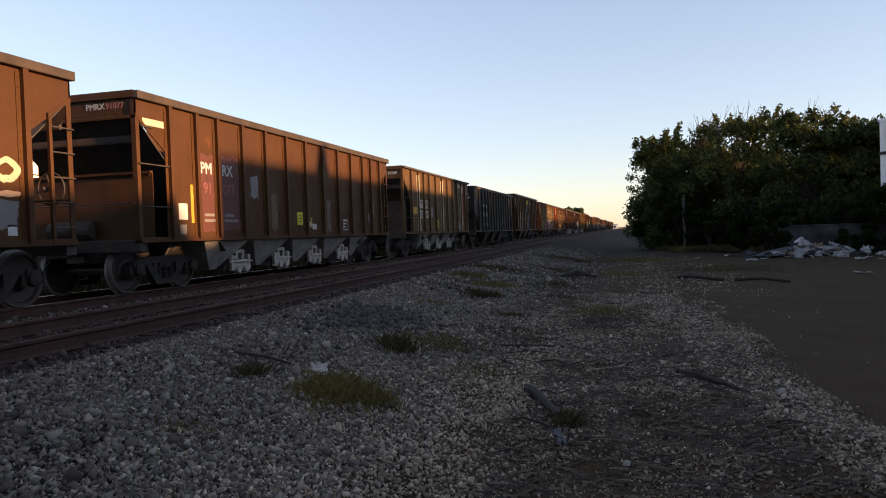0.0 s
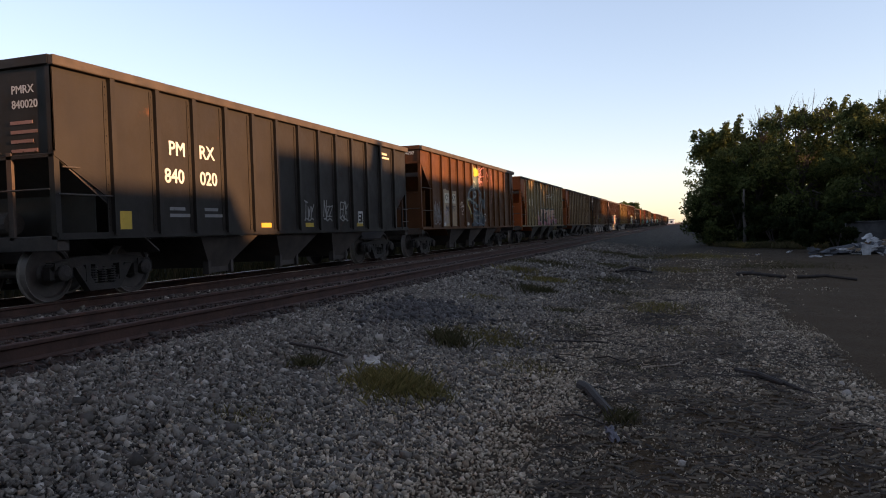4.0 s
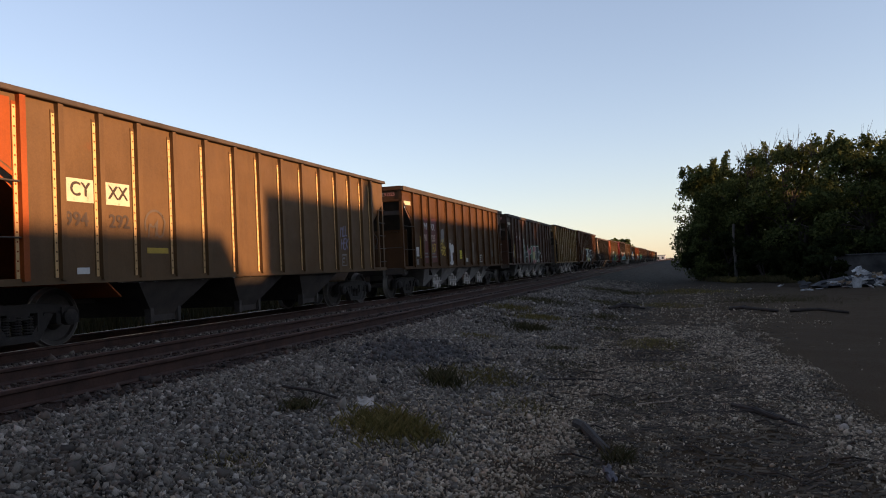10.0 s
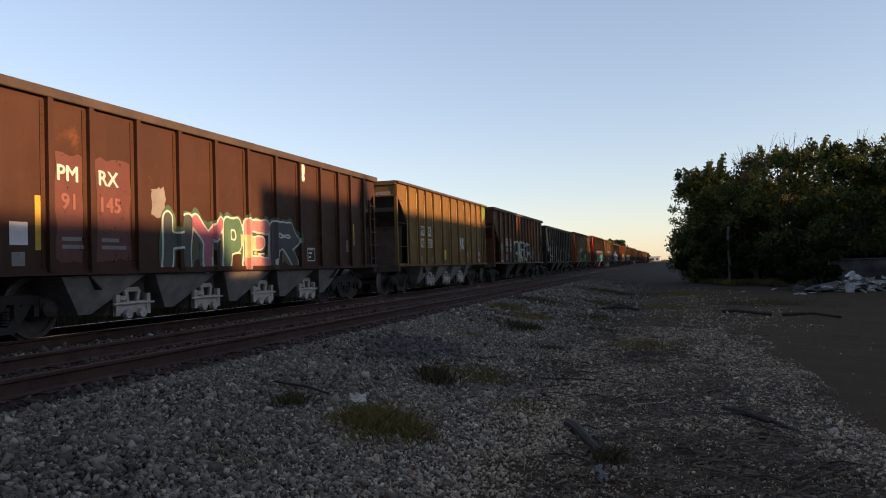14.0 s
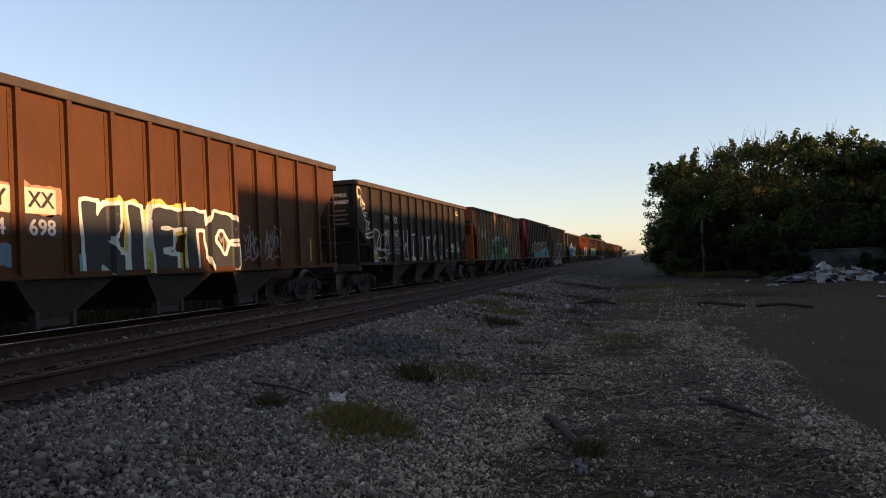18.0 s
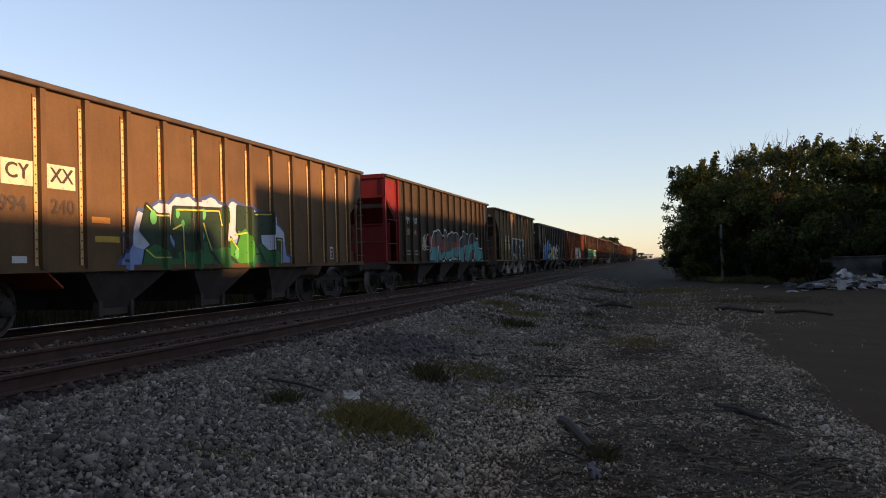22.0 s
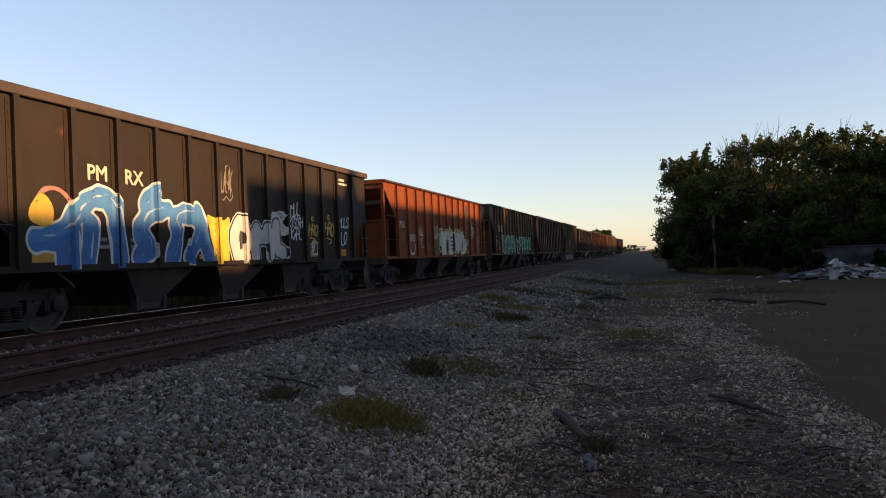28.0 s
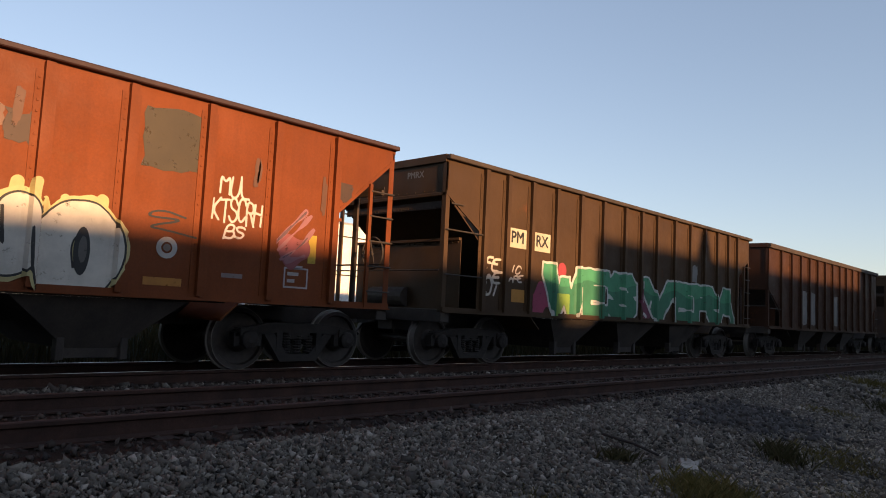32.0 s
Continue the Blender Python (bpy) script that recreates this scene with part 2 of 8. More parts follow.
WHEEL = wheel_steel()
CHUTE_GREY = plain("dusty_grey_chute", (0.19, 0.175, 0.16), 0.85, 0, 0.3, 3, 0.3)
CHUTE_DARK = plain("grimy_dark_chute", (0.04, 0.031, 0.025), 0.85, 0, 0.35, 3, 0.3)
GATE_WHITE = plain("white_gate_paint", (0.34, 0.3, 0.26), 0.7, 0, 0.25, 8, 0.3)
IRON = plain("dark_iron", (0.05, 0.04, 0.034), 0.7, 0.3, 0.3, 10, 0.3)
BARK = plain("grey_bark", (0.045, 0.036, 0.03), 0.9, 0, 0.4, 6, 0.8, (2, 2, 0.5))
LEAVES = leaf_material("scrub_leaves", [(0.03, 0.038, 0.014), (0.05, 0.062, 0.021), (0.13, 0.15, 0.05), (0.035, 0.045, 0.016), (0.09, 0.105, 0.036), (0.04, 0.05, 0.018)])
# Darker copy of the leaves: the thicket's low shade put into colour.
SHADED_SHRUB_LEAVES = leaf_material("shade_toned_shrub_leaves", [(0.012, 0.017, 0.007), (0.02, 0.028, 0.01), (0.035, 0.045, 0.015)])
FAR_LEAVES = leaf_material("far_scrub_leaves", [(0.03, 0.05, 0.02), (0.05, 0.075, 0.03), (0.08, 0.1, 0.04)])
GRASS = leaf_material("dry_grass", [(0.09, 0.078, 0.026), (0.15, 0.12, 0.04), (0.21, 0.16, 0.065)])
WEED = leaf_material("dark_weed", [(0.045, 0.042, 0.02), (0.075, 0.066, 0.03), (0.1, 0.08, 0.045)])
WALL_PAINT = plain("white_metal_cladding", (0.75, 0.74, 0.72), 0.6, 0, 0.1, 1.0, 0.1)
SHED_PAINT = plain("grey_shed_cladding", (0.35, 0.34, 0.32), 0.7, 0, 0.15, 1.0, 0.2)
ROOF_METAL = plain("grey_sheet_roof", (0.3, 0.3, 0.3), 0.6, 0.2, 0.2, 1.5, 0.2)
CONCRETE = plain("weathered_concrete", (0.05, 0.048, 0.047), 0.9, 0, 0.7, 1.3, 0.4)
TRASH_WHITE = plain("dirty_white_board", (0.34, 0.33, 0.32), 0.8, 0, 0.45, 3, 0.2)
TRASH_DARK = plain("black_rubbish", (0.03, 0.03, 0.033), 0.6, 0, 0.3, 4, 0.4)
TRASH_BROWN = plain("wet_cardboard", (0.2, 0.14, 0.09), 0.9, 0, 0.3, 4, 0.3)
DEADWOOD = plain("weathered_dead_wood", (0.032, 0.023, 0.018), 0.9, 0, 0.4, 6, 0.6)
FAR_WHITE = plain("far_white_wall", (0.75, 0.74, 0.72), 0.7, 0, 0.1, 0.2, 0.1)


# ---- building helpers ----
def box(bm, x0, x1, y0, y1, z0, z1, m=None):
    """An upright box into bm, or one turned by the matrix m."""
    c = ((x0, y0, z0), (x1, y0, z0), (x1, y1, z0), (x0, y1, z0), (x0, y0, z1), (x1, y0, z1), (x1, y1, z1), (x0, y1, z1))
    v = [bm.verts.new(m @ Vector(p) if m else p) for p in c]
    for f in ((3, 2, 1, 0), (4, 5, 6, 7), (0, 1, 5, 4), (1, 2, 6, 5), (2, 3, 7, 6), (3, 0, 4, 7)):
        bm.faces.new([v[i] for i in f])
    return v


def tube(bm, a, b, r, r2=None, seg=8, cap=True):
    """A round bar from a to b, tapering from r to r2."""
    a, b = Vector(a), Vector(b)
    q = (b - a).to_track_quat("Z", "Y").to_matrix()
    r2 = r if r2 is None else r2
    ra = [bm.verts.new(a + q @ Vector((math.cos(6.2832 * i / seg) * r, math.sin(6.2832 * i / seg) * r, 0))) for i in range(seg)]
    rb = [bm.verts.new(b + q @ Vector((math.cos(6.2832 * i / seg) * r2, math.sin(6.2832 * i / seg) * r2, 0))) for i in range(seg)]
    for i in range(seg):
        bm.faces.new((ra[i], ra[(i + 1) % seg], rb[(i + 1) % seg], rb[i]))
    if cap:
        bm.faces.new(ra[::-1])
        bm.faces.new(rb)


def prism(bm, outline, x0, x1):
    """An outline in (y, z) drawn out from x0 to x1."""
    a = [bm.verts.new((x0, y, z)) for y, z in outline]
    b = [bm.verts.new((x1, y, z)) for y, z in outline]
    k = len(outline)
    bm.faces.new(a)
    bm.faces.new(b[::-1])
    for i in range(k):
        bm.faces.new((a[i], b[i], b[(i + 1) % k], a[(i + 1) % k]))


def lathe(bm, profile, seg=20, axis="X"):
    """A profile of (along, radius) turned about the x axis."""
    rings = []
    for s, r in profile:
        rings.append([bm.verts.new((s, r * math.cos(6.2832 * i / seg), r * math.sin(6.2832 * i / seg))) for i in range(seg)])
    for a, b in zip(rings, rings[1:]):
        for i in range(seg):
            bm.faces.new((a[i], a[(i + 1) % seg], b[(i + 1) % seg], b[i]))
    bm.faces.new(rings[0][::-1])
    bm.faces.new(rings[-1])


def mesh_of(name, bm, bevel=0.0):
    if bevel:
        bmesh.ops.bevel(bm, geom=bm.edges[:], offset=bevel, segments=1, affect="EDGES", clamp_overlap=True)
    bmesh.ops.recalc_face_normals(bm, faces=bm.faces[:])
    me = bpy.data.meshes.new(name)
    bm.to_mesh(me)
    bm.free()
    me.materials.append(None)
    return me


def part(name, bm, material, parent=None, label="", at=None, bevel=0.0):
    """Links a bmesh or a finished mesh as one object under its parent."""
    me = mesh_of(name, bm, bevel) if isinstance(bm, bmesh.types.BMesh) else bm
    ob = new(name, me)
    ob.material_slots[0].link = "OBJECT"
    ob.material_slots[0].material = material
    if parent:
        ob.parent = parent
    if at is not None:
        ob.matrix_basis = at
    if label:
        ob["label"] = label
    return ob


def empty(name, m, label, category, group="", kind=""):
    ob = new(name)
    ob.empty_display_size = 0.2
    ob.matrix_basis = m
    return tagged(ob, label, category, group, kind)


def fast_mesh(name, verts, faces):
    """A mesh from numpy arrays; all faces have the same number of corners."""
    me = bpy.data.meshes.new(name)
    k = faces.shape[1]
    me.vertices.add(len(verts))
    me.vertices.foreach_set("co", np.ascontiguousarray(verts, dtype=np.float32).ravel())
    me.loops.add(faces.size)
    me.loops.foreach_set("vertex_index", faces.astype(np.int32).ravel())
    me.polygons.add(len(faces))
    me.polygons.foreach_set("loop_start", np.arange(0, faces.size, k, dtype=np.int32))
    me.polygons.foreach_set("loop_total", np.full(len(faces), k, dtype=np.int32))
    me.update(calc_edges=True)
    me.materials.append(None)
    return me


# ---- ground ----
RAIL_Z = 0.595          # top of the running rails under the train
SIDING_Z = 0.66         # top of the rusty rails of the siding
TRAIN_X, SIDING_X = -10.3, -6.4
PROFILE_X = (-3000, -60, -30, -18, -15.5, -13.2, -11.9, -8.9, -8.5, -7.9, -5.0, -4.7, -3.4, -2.3, -1.2, 0.5, 4, 12, 3000)
PROFILE_Z = (0.0, 0.0, 1.0, 1.25, 1.05, 0.3, 0.42, 0.44, 0.48, 0.47, 0.47, 0.46, 0.28, 0.1, 0.03, 0.0, -0.02, 0.0, 0.0)


def lumps(x, y):
    return (0.035 * np.sin(1.3 * x + 0.7 * y) * np.sin(0.9 * y - 0.4 * x) + 0.02 * np.sin(3.1 * x - 1.7 * y + 1) + 0.012 * np.sin(5.3 * y + 2.1 * x))


def ground_z(x, y):
    x, y = np.asarray(x, float), np.asarray(y, float)
    z = np.interp(x, PROFILE_X, PROFILE_Z)
    near = np.clip((x + 4.9) / 1.0, 0, 1) * np.clip((200 - y) / 100, 0, 1)
    heap = 0.1 * np.exp(-((x + 3.7) / 0.5) ** 2 - ((y - 9.9) / 0.8) ** 2)
    return z + near * lumps(x, y) + heap


def build_ground():
    xs = np.concatenate([-np.geomspace(3000, 14, 26), np.arange(-13.6, 8.01, 0.2), np.geomspace(8.6, 3000, 26)])
    ys = np.concatenate([-np.geomspace(3000, 6, 22), np.arange(-5, 40, 0.25), np.geomspace(40.5, 4000, 60)])
    gx, gy = np.meshgrid(xs, ys)
    verts = np.stack([gx, gy, ground_z(gx, gy)], -1).reshape(-1, 3)
    i = np.arange(len(xs) * (len(ys) - 1)).reshape(len(ys) - 1, len(xs))[:, :-1].ravel()
    faces = np.stack([i, i + 1, i + 1 + len(xs), i + len(xs)], 1)
    part("ground", fast_mesh("ground", verts, faces), GROUND)
    tagged(bpy.data.objects["ground"], "shaded rail yard ground of grey ballast, pale gravel and dark soil", "ground", kind="structure")


STONE_CORNERS = np.array([(1, 0, 0), (-1, 0, 0), (0, 1, 0), (0, -1, 0), (0, 0, 1), (0, 0, -1)], float)
STONE_FACES = np.array([(0, 2, 4), (2, 1, 4), (1, 3, 4), (3, 0, 4), (2, 0, 5), (1, 2, 5), (3, 1, 5), (0, 3, 5)])


def scatter(name, xy, size, material, label, category, sink=0.25, seed=1):
    """Angular stones lying on the ground, one mesh."""
    rng = np.random.default_rng(seed)
    k = len(xy)
    s = size * rng.lognormal(0, 0.32, k)
    v = STONE_CORNERS[None] * 0.66 + rng.uniform(-0.3, 0.3, (k, 6, 3))
    v *= rng.uniform(0.5, 1.15, (k, 1, 3)) * s[:, None, None]
    q = rng.normal(size=(k, 4))
    q /= np.linalg.norm(q, axis=1)[:, None]
    w, x, y, z = q.T
    rot = np.stack([1 - 2 * (y * y + z * z), 2 * (x * y - z * w), 2 * (x * z + y * w), 2 * (x * y + z * w), 1 - 2 * (x * x + z * z), 2 * (y * z - x * w),
                    2 * (x * z - y * w), 2 * (y * z + x * w), 1 - 2 * (x * x + y * y)], 1).reshape(k, 3, 3)
    v = np.einsum("kij,knj->kni", rot, v)
    v[:, :, 0] += xy[:, :1]
    v[:, :, 1] += xy[:, 1:2]
    v[:, :, 2] += (ground_z(xy[:, 0], xy[:, 1]) + s * sink)[:, None]
    faces = (STONE_FACES[None] + 6 * np.arange(k)[:, None, None]).reshape(-1, 3)
    return tagged(part(name, fast_mesh(name, v.reshape(-1, 3), faces), material), label, category, kind="stuff")


def build_stones():
    rng = np.random.default_rng(5)

    def area(k, x0, x1, y0, y1):
        return np.stack([rng.uniform(x0, x1, k), rng.uniform(y0, y1, k)], 1)

    def fade(p, edge, width):
        return p[rng.uniform(0, 1, len(p)) > np.clip((p[:, 0] - edge) / width, 0, 1)]

    near = fade(area(125000, -5.05, -0.6, 0.8, 15), -2.9, 1.6)
    scatter("ballast", near, 0.0295, BALLAST, "angular grey crushed stone ballast beside the siding", "ballast", seed=2)
    middle = fade(area(34000, -5.05, -0.9, 15, 48), -2.8, 1.9)
    middle = middle[rng.uniform(0, 1, len(middle)) < np.clip((47 - middle[:, 1]) / 24, 0, 1)]
    scatter("ballast", middle, 0.048, BALLAST, "angular grey crushed stone ballast along the siding shoulder", "ballast", seed=3)
    def litter(k, x0, x1, y0, y1, seed):
        """Dark chips of wood and bark trodden into the soil."""
        p = area(k, x0, x1, y0, y1)
        g = np.random.default_rng(seed)
        a, ln, w = g.uniform(0, 6.28, k), g.uniform(0.015, 0.07, k), g.uniform(0.003, 0.009, k)
        z = ground_z(p[:, 0], p[:, 1]) + 0.006
        u = np.stack([np.cos(a) * ln, np.sin(a) * ln, g.uniform(-0.006, 0.012, k)], 1)
        v = np.stack([-np.sin(a) * w, np.cos(a) * w, 0 * w], 1)
        c = np.stack([p[:, 0], p[:, 1], z], 1)
        top = np.array([0, 0, 0.012])
        q = np.stack([c - u - v, c - u + v, c + u + v, c + u - v, c - u + top, c + u + top], 1)
        f = np.array([(0, 4, 5, 3), (4, 1, 2, 5)])
        faces = (f[None] + 6 * np.arange(k)[:, None, None]).reshape(-1, 4)
        tagged(part("wood_litter", fast_mesh("wood_litter", q.reshape(-1, 3), faces), LITTER), "dark wood chips and bark scattered over the soil", "litter", kind="stuff")

    def twigs(k, x0, x1, y0, y1, seed):
        """Bent dead twigs lying about, each of three short square lengths."""
        g = np.random.default_rng(seed)
        p = area(k, x0, x1, y0, y1)
        a, ln, r = g.normal(0, 0.55, k), g.lognormal(-2.1, 0.5, k), g.uniform(0.0025, 0.006, k)
        steps = np.cumsum(g.normal(0, 0.35, (k, 4)), 1) + a[:, None]
        xs = p[:, :1] + np.cumsum(np.cos(steps) * ln[:, None] / 3, 1)
        ys = p[:, 1:] + np.cumsum(np.sin(steps) * ln[:, None] / 3, 1)
        zs = ground_z(xs, ys) + 0.012 + np.abs(g.normal(0, 0.02, (k, 4)))
        nx, ny = -np.sin(steps) * r[:, None], np.cos(steps) * r[:, None]
        ring = np.stack([np.stack([xs + nx, ys + ny, zs], -1), np.stack([xs, ys, zs + r[:, None] * 1.6], -1), np.stack([xs - nx, ys - ny, zs], -1)], 2)
        f = np.array([(3 * i + j, 3 * i + j + 1, 3 * i + j + 4, 3 * i + j + 3) for i in range(3) for j in range(2)])
        faces = (f[None] + 12 * np.arange(k)[:, None, None]).reshape(-1, 4)
        tagged(part("dead_twigs", fast_mesh("dead_twigs", ring.reshape(-1, 3), faces), TWIG), "dark dead twigs and bark strands strewn over the gravel", "twigs", kind="stuff")

    twigs(420, -1.0, 1.0, 4.0, 9.0, 64)
    twigs(700, -2.6, 1.1, 8.0, 15.0, 65)
    twigs(160, -0.95, -0.2, 11.2, 12.6, 66)
    twigs(300, -2.6, 0.8, 15.0, 26.0, 67)
    litter(5000, -1.0, 1.6, 3.2, 10, 61)
    litter(6000, -2.4, 1.4, 7.5, 18, 63)
    litter(1800, -2.0, 2.0, 13, 32, 62)
    def strip(p):
        """Distance from the gravel lane that runs through the soil."""
        return np.abs(p[:, 0] - np.interp(p[:, 1], (4, 5, 6.2, 7.7, 10.5, 15, 20), (1.75, 1.5, 1.3, 1.22, 1.05, 0.72, 0.55)) + 0.08 * np.sin(0.9 * p[:, 1]))

    def blotch(p):
        return np.sin(1.7 * p[:, 0] + 0.9 * p[:, 1] + 0.6) + np.sin(1.3 * p[:, 1] - 2.9 * p[:, 0]) + 0.8 * np.sin(4.3 * p[:, 0] + 2.4 * p[:, 1]) + 0.6 * np.sin(7.1 * p[:, 1] - 3 * p[:, 0])

    def chance(p):
        x, y = p[:, 0], p[:, 1]
        bed = np.clip((x + 3.4) / 0.9, 0, 1) * np.clip((-0.62 + 0.22 * np.sin(2.1 * y) + 0.12 * np.sin(6.3 * y + 4 * x) - x) / 0.6, 0, 1) * np.clip((8.6 - y) / 1.5, 0.0, 1)
        patchy = np.where((x > -2.9) & (x < 0.6) & (y > 6.8), np.clip(blotch(p) * 0.4 + 0.52, 0.15, 0.9), 0)
        lane = np.clip((0.46 - strip(p)) / 0.25, 0, 0.8)
        rare = np.where(x > 1.6, 0.012, 1.0) * np.where((x > -0.4) & (y < 8.2), 0.35, 1.0)
        return np.maximum(np.maximum(bed, patchy), np.maximum(lane, np.clip(blotch(p[:, ::-1]) * 0.12 + 0.06, 0.04, 0.26) * rare))

    p = area(170000, -3.4, 3.4, 3.0, 17)
    p = p[rng.uniform(0, 1, len(p)) < chance(p)]
    scatter("gravel", p, 0.0215, PALE_STONE, "small pale gravel worn into the soil in patches", "gravel", seed=4)
    p = area(60000, -1.2, 1.7, 3.2, 12)
    p = p[rng.uniform(0, 1, len(p)) < np.clip(blotch(p * 1.6) * 0.25 + 0.35, 0.06, 0.75)]
    scatter("fine_grit", p, 0.0125, PALE_STONE, "fine pale grit trodden into the dark soil", "gravel", seed=9)
    p = area(17000, -2.9, 3.2, 17, 44)
    p = p[rng.uniform(0, 1, len(p)) < np.clip((42 - p[:, 1]) / 24, 0, 1) ** 1.4]
    p = p[rng.uniform(0, 1, len(p)) < np.maximum(np.clip(blotch(p * 0.7) * 0.4 + 0.2, 0.05, 0.7), np.clip(0.9 - np.abs(p[:, 0] - 0.6), 0, 0.8))]
    scatter("gravel", p, 0.032, PALE_STONE, "pale gravel strewn over the dirt track", "gravel", seed=6)
    scatter("ballast", fade(area(56000, -5.0, -0.6, -9, 0.8), -2.9, 1.6), 0.031, BALLAST, "angular grey crushed stone ballast beside the siding", "ballast", seed=21)
    p = area(36000, -3.4, 3.0, -9, 3.1)
    p = p[(rng.uniform(0, 1, len(p)) < np.clip(blotch(p) * 0.3 + 0.3, 0.05, 0.8))]
    scatter("gravel", p, 0.022, PALE_STONE, "thin pale gravel trodden into the yard soil", "gravel", seed=22)
    heap = np.stack([rng.normal(-3.7, 0.4, 2400), rng.normal(9.9, 0.6, 2400)], 1)
    scatter("dark_stone", heap, 0.042, DARK_STONE, "low heap of dark crushed stone on the shoulder", "ballast", 0.5, seed=12)
    scatter("track_stone", area(11000, -7.9, -4.95, -2, 30), 0.042, BED_STONE, "dark oily stone between the siding rails", "ballast", seed=7)
    scatter("track_stone", area(5000, -9.2, -7.85, 0, 45), 0.042, BALLAST, "grey ballast between siding and main track", "ballast", seed=8)
    scatter("track_stone", area(7000, -9.25, -7.8, 0, 45), 0.045, BED_STONE, "dark oily ballast between siding and main track", "ballast", seed=18)


# ---- tracks ----
def rail_outline():
    return ((-0.07, 0), (0.07, 0), (0.07, 0.012), (0.012, 0.03), (0.01, 0.125), (0.036, 0.14), (0.036, 0.168), (0.026, 0.175),
            (-0.026, 0.175), (-0.036, 0.168), (-0.036, 0.14), (-0.01, 0.125), (-0.012, 0.03), (-0.07, 0.012))


def build_track(name, cx, top, label, worn, seed):
    """Two rails on timber ties."""
    rng = random.Random(seed)
    track = empty(name, pose(cx, 0, top - 0.175), label, "railway track")
    bm = bmesh.new()
    cut = [bm.verts.new((x, -120, z)) for x, z in rail_outline()]
    end = [bm.verts.new((x, 900, z)) for x, z in rail_outline()]
    for i in range(14):
        bm.faces.new((cut[i], cut[(i + 1) % 14], end[(i + 1) % 14], end[i]))
    bm.faces.new(cut)
    bm.faces.new(end[::-1])
    rail = mesh_of("rail", bm)
    bm = bmesh.new()
    box(bm, -0.024, 0.024, -120, 900, 0.1755, 0.1785)
    strip = mesh_of("running_surface", bm)
    for side in (-1, 1):
        r = part("rail", rail, RUST_RAIL, track, at=pose(side * 0.7525, 0, 0))
        if worn:
            part("running_surface", strip, BRIGHT_RAIL, r, "bright worn rail head")
    bm = bmesh.new()
    box(bm, -1.3, 1.3, -0.115, 0.115, -0.17, 0)
    tie = mesh_of("tie", bm, 0.012)
    bm = bmesh.new()
    box(bm, -0.16, 0.16, -0.09, 0.09, 0.001, 0.03)
    plate = mesh_of("tie_plate", bm)
    for i in range(130):
        t = part("tie", tie, TIE_WOOD, track, at=pose(rng.uniform(-0.06, 0.06), -3 + i * 0.52 + rng.uniform(-0.03, 0.03), -0.03, 0, 0, rng.uniform(-1.2, 1.2)))
        if i < 60:
            for side in (-1, 1):
                part("tie_plate", plate, RUST_RAIL, t, at=pose(side * 0.7525, 0, 0))
    return track


# ---- railcar decals ----
GLYPHS = {
    "A": "00-49-80 24-64", "B": "00-09-69-76-55-05 55-83-70-00", "C": "87-69-29-06-03-20-60-82", "D": "00-09-59-86-83-50-00",
    "E": "80-00-09-89 05-65", "F": "00-09-89 05-65", "H": "00-09 80-89 05-85", "I": "40-49", "J": "89-82-60-20-02", "K": "00-09 89-04-80", "L": "09-00-80",
    "M": "00-09-45-89-80", "N": "00-09-80-89", "O": "30-03-06-39-59-86-83-50-30", "R": "00-09-69-86-65-05 45-80",
    "S": "87-69-29-07-25-64-82-60-20-02", "T": "09-89 49-40", "U": "09-02-30-60-82-89", "V": "09-40-89", "W": "09-20-46-60-89",
    "P": "00-09-69-86-64-04", "G": "87-69-29-06-03-20-60-83-85-55", "Q": "30-03-06-39-59-86-83-50-30 52-90", "8": "45-07-29-69-87-45-02-20-60-82-45", "2": "07-29-69-86-00-80", "1": "27-49-40 20-60",
    "7": "09-89-20", "0": "30-03-06-39-59-86-83-50-30", "(": "69-36-33-60", "u": "07-02-30-60-82-87-80", "Y": "09-45-89 45-40", "X": "09-80 00-89", "Z": "09-89-00-80", "o": "30-04-37-67-84-60-30",
}


def strokes(text, y0, y1, z0, z1, lean=0.0):
    """The glyphs' centre lines laid out over the field y0..y1, z0..z1."""
    out = []
    step = (y1 - y0) / max(1, len(text))
    for i, ch in enumerate(text):
        for line in GLYPHS.get(ch, "").split():
            pts = [(int(p[0]) / 8, int(p[1]) / 9) for p in line.split("-")]
            out.append([(y0 + (i + 0.1 + 0.78 * a) * step + lean * (b - 0.5) * step, z0 + b * (z1 - z0)) for a, b in pts])
    return out


def soften(lines, times=2):
    """Rounds the corners of hand-drawn lines."""
    out = []
    for pts in lines:
        for i in range(times):
            mid = [((a[0] * u + b[0] * (1 - u)), (a[1] * u + b[1] * (1 - u))) for a, b in zip(pts, pts[1:]) for u in (0.75, 0.25)]
            pts = [pts[0], *mid, pts[-1]]
        out.append(pts)
    return out


def script(text, y0, y1, z0, z1, seed=1, lean=0.25, rise=0.0, crowd=1.25, shake=0.1):
    """A word in quick hand lettering: crowded, leaning and uneven letters that climb by rise over the word."""
    rng = random.Random(seed)
    step = (y1 - y0) / len(text)
    out = []
    for i, ch in enumerate(text):
        a, up = y0 + i * step, rise * i / max(1, len(text) - 1) + rng.uniform(-0.08, 0.08) * (z1 - z0)
        top = z1 - rng.uniform(0, 0.15) * (z1 - z0)
        for line in strokes(ch, a, a + step * crowd, z0 + up, top + up, lean + rng.uniform(-0.08, 0.08)):
            out.append([(y + rng.uniform(-shake, shake) * step, z + rng.uniform(-shake, shake) * (z1 - z0) * 0.6) for y, z in line])
    return soften(out)


